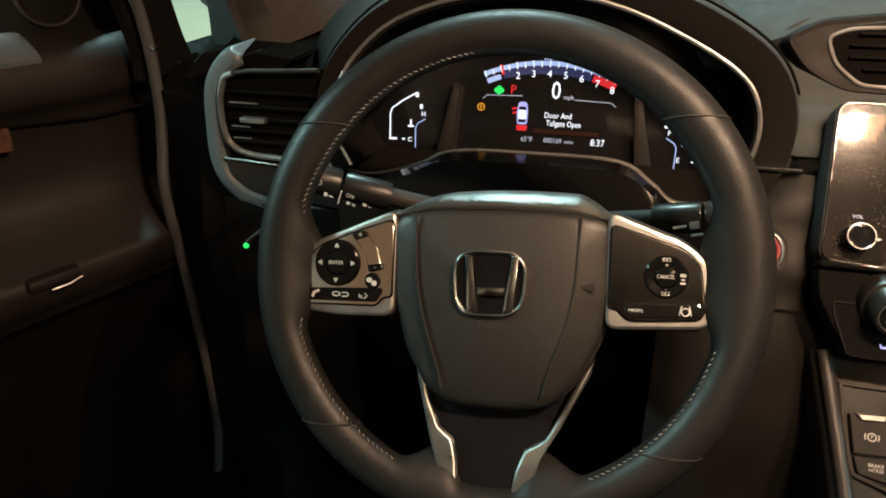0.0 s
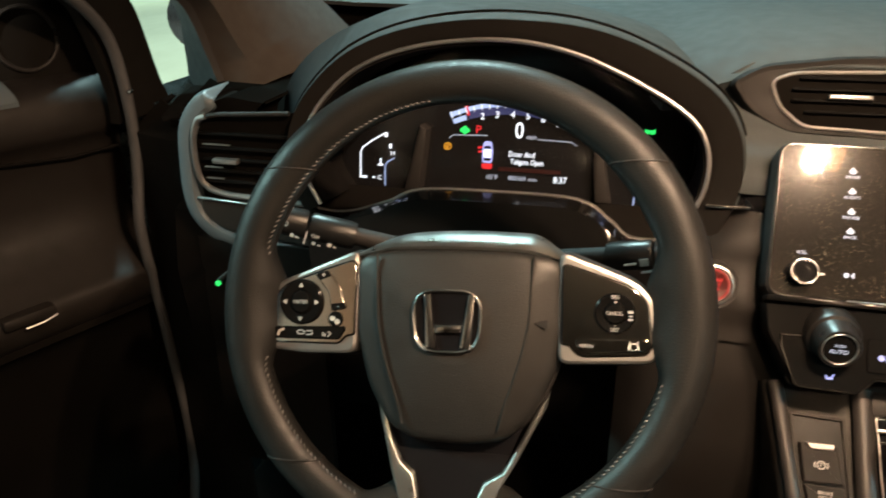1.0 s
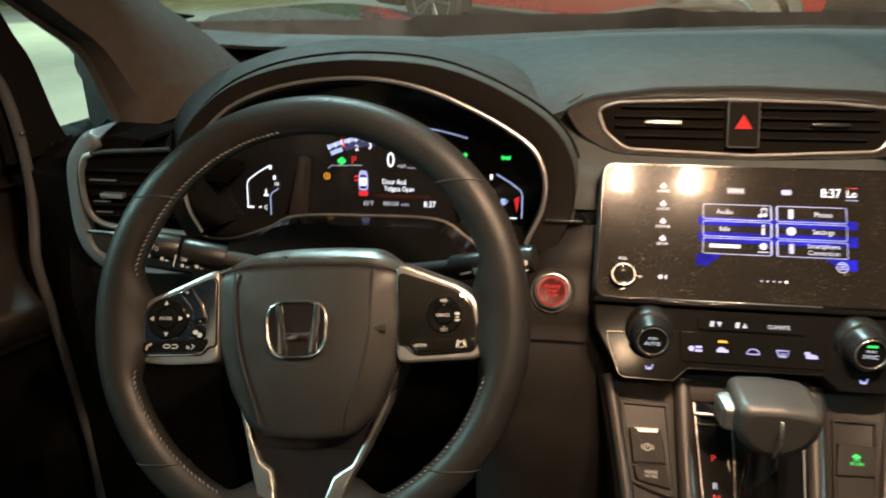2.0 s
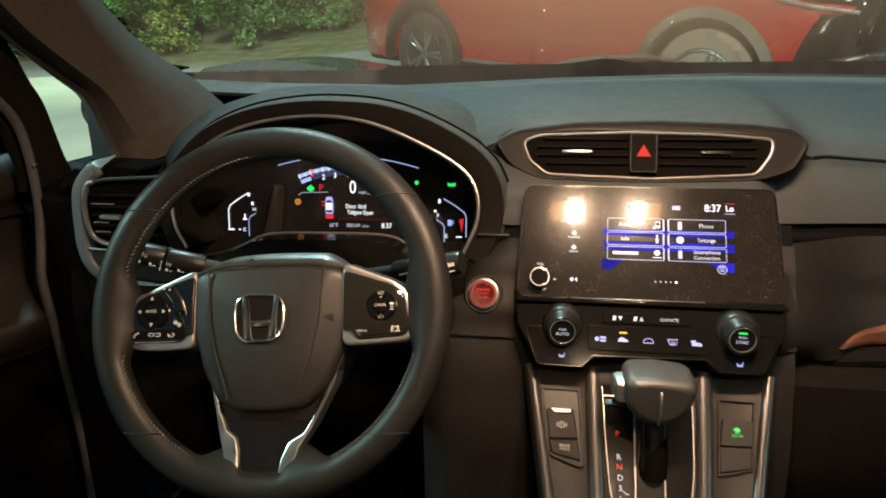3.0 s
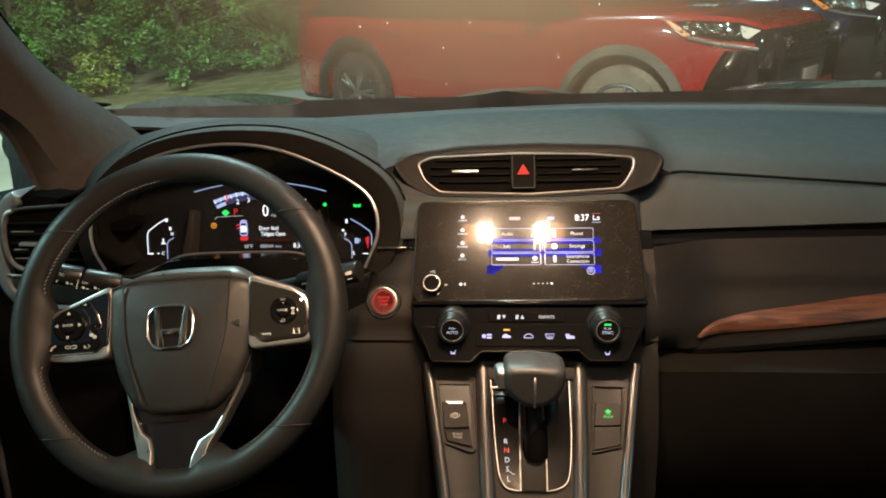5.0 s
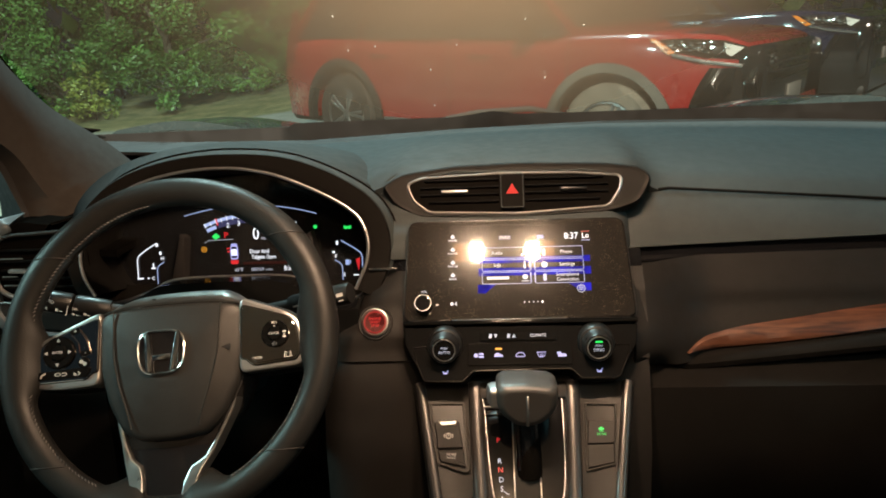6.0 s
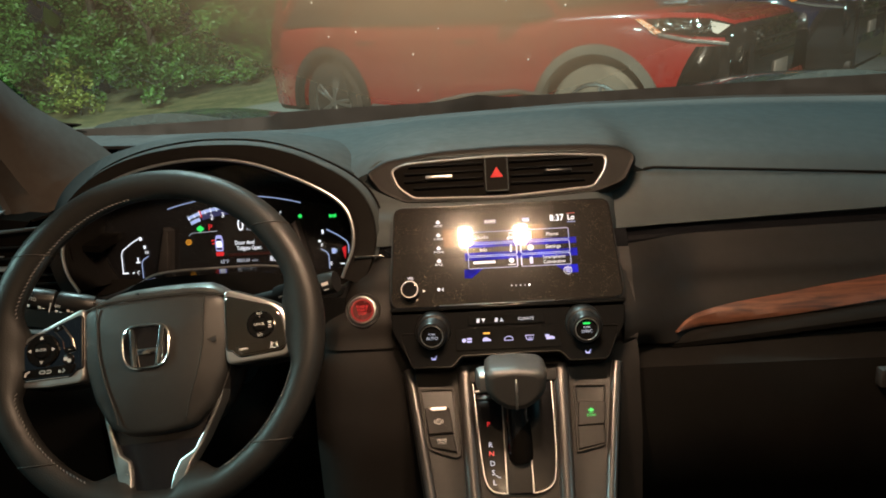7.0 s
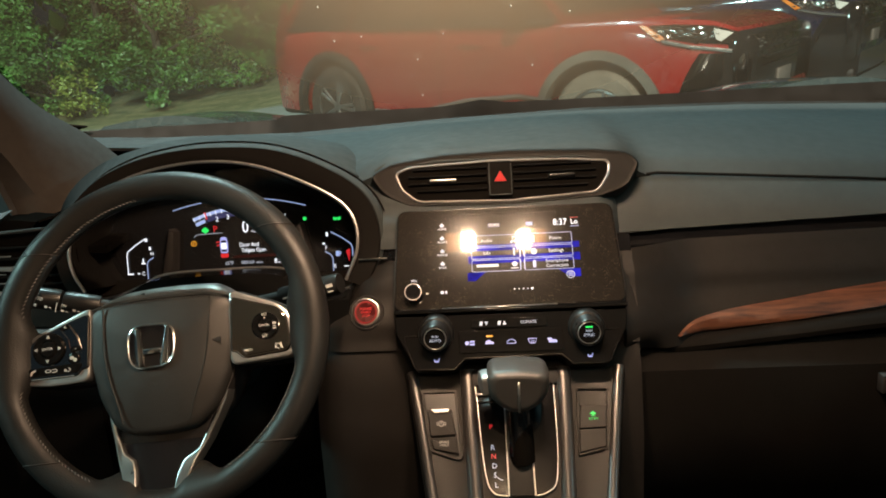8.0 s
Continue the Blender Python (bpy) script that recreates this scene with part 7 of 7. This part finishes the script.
        for k in range(16):
            facet(bm, rl, Vector((2.282, s * (0.58 + rl.gauss(0, 0.035)), 0.885 + rl.gauss(0, 0.022))), s)
        bmesh.ops.recalc_face_normals(bm, faces=bm.faces[:])
        part("inner_reflector", bm, HLENS, lampo, "bright faceted reflectors", 0)
        bm = bmesh.new()
        bm.faces.new([bm.verts.new((x, s * (side(z, x) + 0.020), z)) for x, z in ((2.06, 0.980), (2.17, 0.950), (2.11, 0.900), (2.08, 0.915))])
        part("indicator", thick(bm, 0.008), PLATE, lampo, "pale indicator block", 0)
        bm = bmesh.new()
        bm.faces.new([bm.verts.new((x, s * (side(z, x) + 0.018), z)) for x, z in ((1.61, 1.010), (1.655, 1.008), (1.79, 0.925), (1.745, 0.912))])
        part("side_marker", thick(bm, 0.02), MARK, car, "amber side marker")
        part("lamp_trim", tube([(x, s * (side(z, x) + 0.016), z) for x, z in ((1.77, 0.912), (1.95, 0.872), (2.17, 0.842))], 0.012, n=6), CHROME, car, "chrome strip")
        bm = bmesh.new()
        bm.faces.new([bm.verts.new((x, s * (side(z, x) + 0.012), z)) for x, z in ((-2.22, 0.80), (-2.00, 0.84), (-1.97, 1.02), (-2.08, 1.30), (-2.15, 1.28), (-2.18, 1.0))])
        part("tail_lamp", thick(bm, 0.02), TAIL, car, "red tail lamp")
    # sides of the nose in black: shade on a body-colour bumper, put into colour
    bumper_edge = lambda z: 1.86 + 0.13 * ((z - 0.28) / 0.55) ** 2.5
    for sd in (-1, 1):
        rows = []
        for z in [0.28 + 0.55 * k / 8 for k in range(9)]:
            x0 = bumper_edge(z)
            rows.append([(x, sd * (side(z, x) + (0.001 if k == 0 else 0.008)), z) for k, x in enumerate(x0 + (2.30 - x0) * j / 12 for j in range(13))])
        part("bumper_shade", thick(sheet(rows), 0.008), GLOSS, car, "bumper corner, black for its shade")
    part("bumper_lower", box(-2.25, -0.80, 0.24, -1.82, 0.80, 0.44, bev=0.05), CLAD, car, "black rear bumper foot")
    part("grille", box(2.08, -0.765, 0.40, 2.285, 0.765, 0.955, bev=0.07), GLOSS, car, "black grille")
    for z in (0.73, 0.79, 0.85):
        part("grille_bar", box(2.27, -0.5, z - 0.008, 2.30, 0.5, z + 0.008, bev=0.003), GLOSS, car, "black bar")
    part("front_lip", box(1.85, -0.72, 0.24, 2.28, 0.72, 0.36, bev=0.04), CLAD, car)
    part("number_plate", box(2.285, -0.155, 0.57, 2.30, 0.155, 0.68, bev=0.004), surface("dull_plate", (0.20, 0.19, 0.175), 0.5), car, "plain pale plate")
    return car


RED_PAINT = surface("red_metallic_paint", (0.25, 0.008, 0.008), 0.30, coat=1.0, vary=0.08, patch=2.0)
BLUE_PAINT = surface("dark_blue_paint", (0.007, 0.011, 0.032), 0.14, coat=1.0, vary=0.1, patch=2.0)
FRONT, REAR = Vector((0.836, 4.30, 0.941)), Vector((-1.32, 5.90, 1.135))


def stand(front, rear, left=True):
    """A car's pose from the hubs of two wheels on its near side."""
    ax = (front - rear).normalized()
    wid = Vector((0, 0, 1)).cross(ax).normalized()
    wid.z = 0.10 * wid.y
    wid.normalize()
    up = ax.cross(wid)
    mid = (front + rear) / 2 + wid * 0.86 - up * 0.36
    return Matrix((( ax.x, wid.x, up.x, mid.x), (ax.y, wid.y, up.y, mid.y), (ax.z, wid.z, up.z, mid.z), (0, 0, 0, 1)))


suv("red_car", "red SUV parked across ahead, front tyres paler", stand(FRONT, REAR), RED_PAINT)
suv("blue_car", "dark blue SUV parked beyond the red one", stand(Vector((2.74, 6.80, 1.255)), Vector((0.64, 8.42, 1.43))), BLUE_PAINT)

# ---- trees and scrub ----
LEAF = surface("green_leaves", (0.050, 0.118, 0.022), 0.55, vary=0.55, patch=1.2)
LEAF2 = surface("yellowish_leaves", (0.12, 0.15, 0.025), 0.55, vary=0.4, patch=1.5)
BARK = surface("bark", (0.035, 0.028, 0.02), 0.9, grain=0.8, grain_size=25, vary=0.3)


def tree(place, h, w, seed, leaf=LEAF, n=2600, name="tree", label="leafy green tree at the edge of the lot", low=0.05):
    rnd = random.Random(seed)
    t = thing(name, Matrix.Translation(place), label, "tree" if name == "tree" else "shrub", "trees along the lot" if name == "tree" else "shrubs on the bank")
    bm = tube([(0, 0, -0.3), (0.05, 0.02, h * 0.3), (-0.04, 0.05, h * 0.6), (0.02, 0, h * 0.9)], 0.035 * h, n=8, scale=lambda k: 1 - 0.8 * k)
    part("trunk", bm, BARK, t)
    verts, faces = [], []
    clumps = []
    for k in range(12 + int(h * 3)):
        a, z = rnd.uniform(0, 2 * math.pi), h * (low + (1 - low) * rnd.random() ** 1.15)
        r = w * (0.25 + 0.75 * rnd.random()) * (1 - 0.5 * abs(z / h - 0.45))
        clumps.append((r * math.cos(a), r * math.sin(a), z, w * rnd.uniform(0.20, 0.38)))
    for c in clumps[:14]:
        part("limb", tube([(0, 0, c[2] * 0.6), (c[0] * 0.5, c[1] * 0.5, c[2] * 0.85), (c[0], c[1], c[2])], 0.010 * h, n=5, scale=lambda k: 1 - 0.7 * k), BARK, t)
    for k in range(n):
        cx, cy, cz, cr = rnd.choice(clumps)
        d = Vector((rnd.gauss(0, 1), rnd.gauss(0, 1), rnd.gauss(0, 0.8))).normalized() * cr * rnd.random() ** 0.4
        p = Vector((cx, cy, cz)) + d
        if p.z < 0.02:
            continue
        u = Vector((rnd.gauss(0, 1), rnd.gauss(0, 1), rnd.gauss(0, 0.6))).normalized()
        v = u.cross(Vector((rnd.gauss(0, 1), rnd.gauss(0, 1), rnd.gauss(0, 1)))).normalized()
        s = rnd.uniform(0.025, 0.07)
        i = len(verts)
        verts += [tuple(p - u * s), tuple(p + v * s * 0.45), tuple(p + u * s), tuple(p - v * s * 0.45)]
        faces.append((i, i + 1, i + 2, i + 3))
    mesh = bpy.data.meshes.new("crown")
    mesh.from_pydata(verts, [], faces)
    mesh.materials.append(leaf)
    ob = new("crown", mesh)
    ob.parent = t
    return t


rnd = random.Random(5)
for k, (x, y, h, w) in enumerate(((-12.5, 15.5, 4.2, 1.9), (-10.4, 14.2, 3.4, 1.7), (-8.6, 15.6, 4.6, 2.0), (-6.9, 14.6, 3.6, 1.6), (-5.4, 16.4, 4.4, 1.9), (-3.6, 17.2, 4.6, 1.8), (-1.6, 18.5, 5.0, 2.0), (-14.5, 12.5, 4.0, 1.9), (-15.5, 18.0, 5.5, 2.4), (-9.5, 19.5, 6.0, 2.5), (-5.0, 20.5, 6.0, 2.5))):
    tree((x, y, ground_z(x, y)), h, w, 11 + k, n=15000 if h < 5 else 9000)
for k, (x, y, h, w) in enumerate(((-7.8, 13.0, 1.0, 0.6), (-9.4, 12.4, 1.5, 0.9), (-6.4, 13.6, 1.2, 0.9), (-8.7, 13.6, 1.6, 1.0), (-10.6, 12.6, 1.7, 1.0), (-5.2, 14.8, 1.3, 0.9), (-12.0, 13.4, 1.8, 1.1))):
    tree((x, y, ground_z(x, y)), h, w, 41 + k, LEAF2 if k == 0 else LEAF, 900 if k == 0 else 3200, "shrub", "low yellow-green shrub on the bank" if k == 0 else "low green shrub on the bank", 0.1)
# dark woods far behind
rnd = random.Random(9)
verts, faces = [], []
for k in range(9000):
    a = rnd.uniform(-1.15, 1.15)
    d = rnd.uniform(24, 30)
    p = Vector((d * math.sin(a) - 2, d * math.cos(a), rnd.random() ** 0.8 * 9 + 1.5))
    u = Vector((rnd.gauss(0, 1), rnd.gauss(0, 1), rnd.gauss(0, 1))).normalized()
    v = u.cross(Vector((rnd.gauss(0, 1), rnd.gauss(0, 1), rnd.gauss(0, 1)))).normalized()
    s = rnd.uniform(0.2, 0.5)
    i = len(verts)
    verts += [tuple(p - u * s), tuple(p + v * s * 0.6), tuple(p + u * s), tuple(p - v * s * 0.6)]
    faces.append((i, i + 1, i + 2, i + 3))
mesh = bpy.data.meshes.new("far_woods")
mesh.from_pydata(verts, [], faces)
mesh.materials.append(LEAF)
tagged(new("far_woods", mesh), "dark woods behind the lot", "woods", kind="stuff")
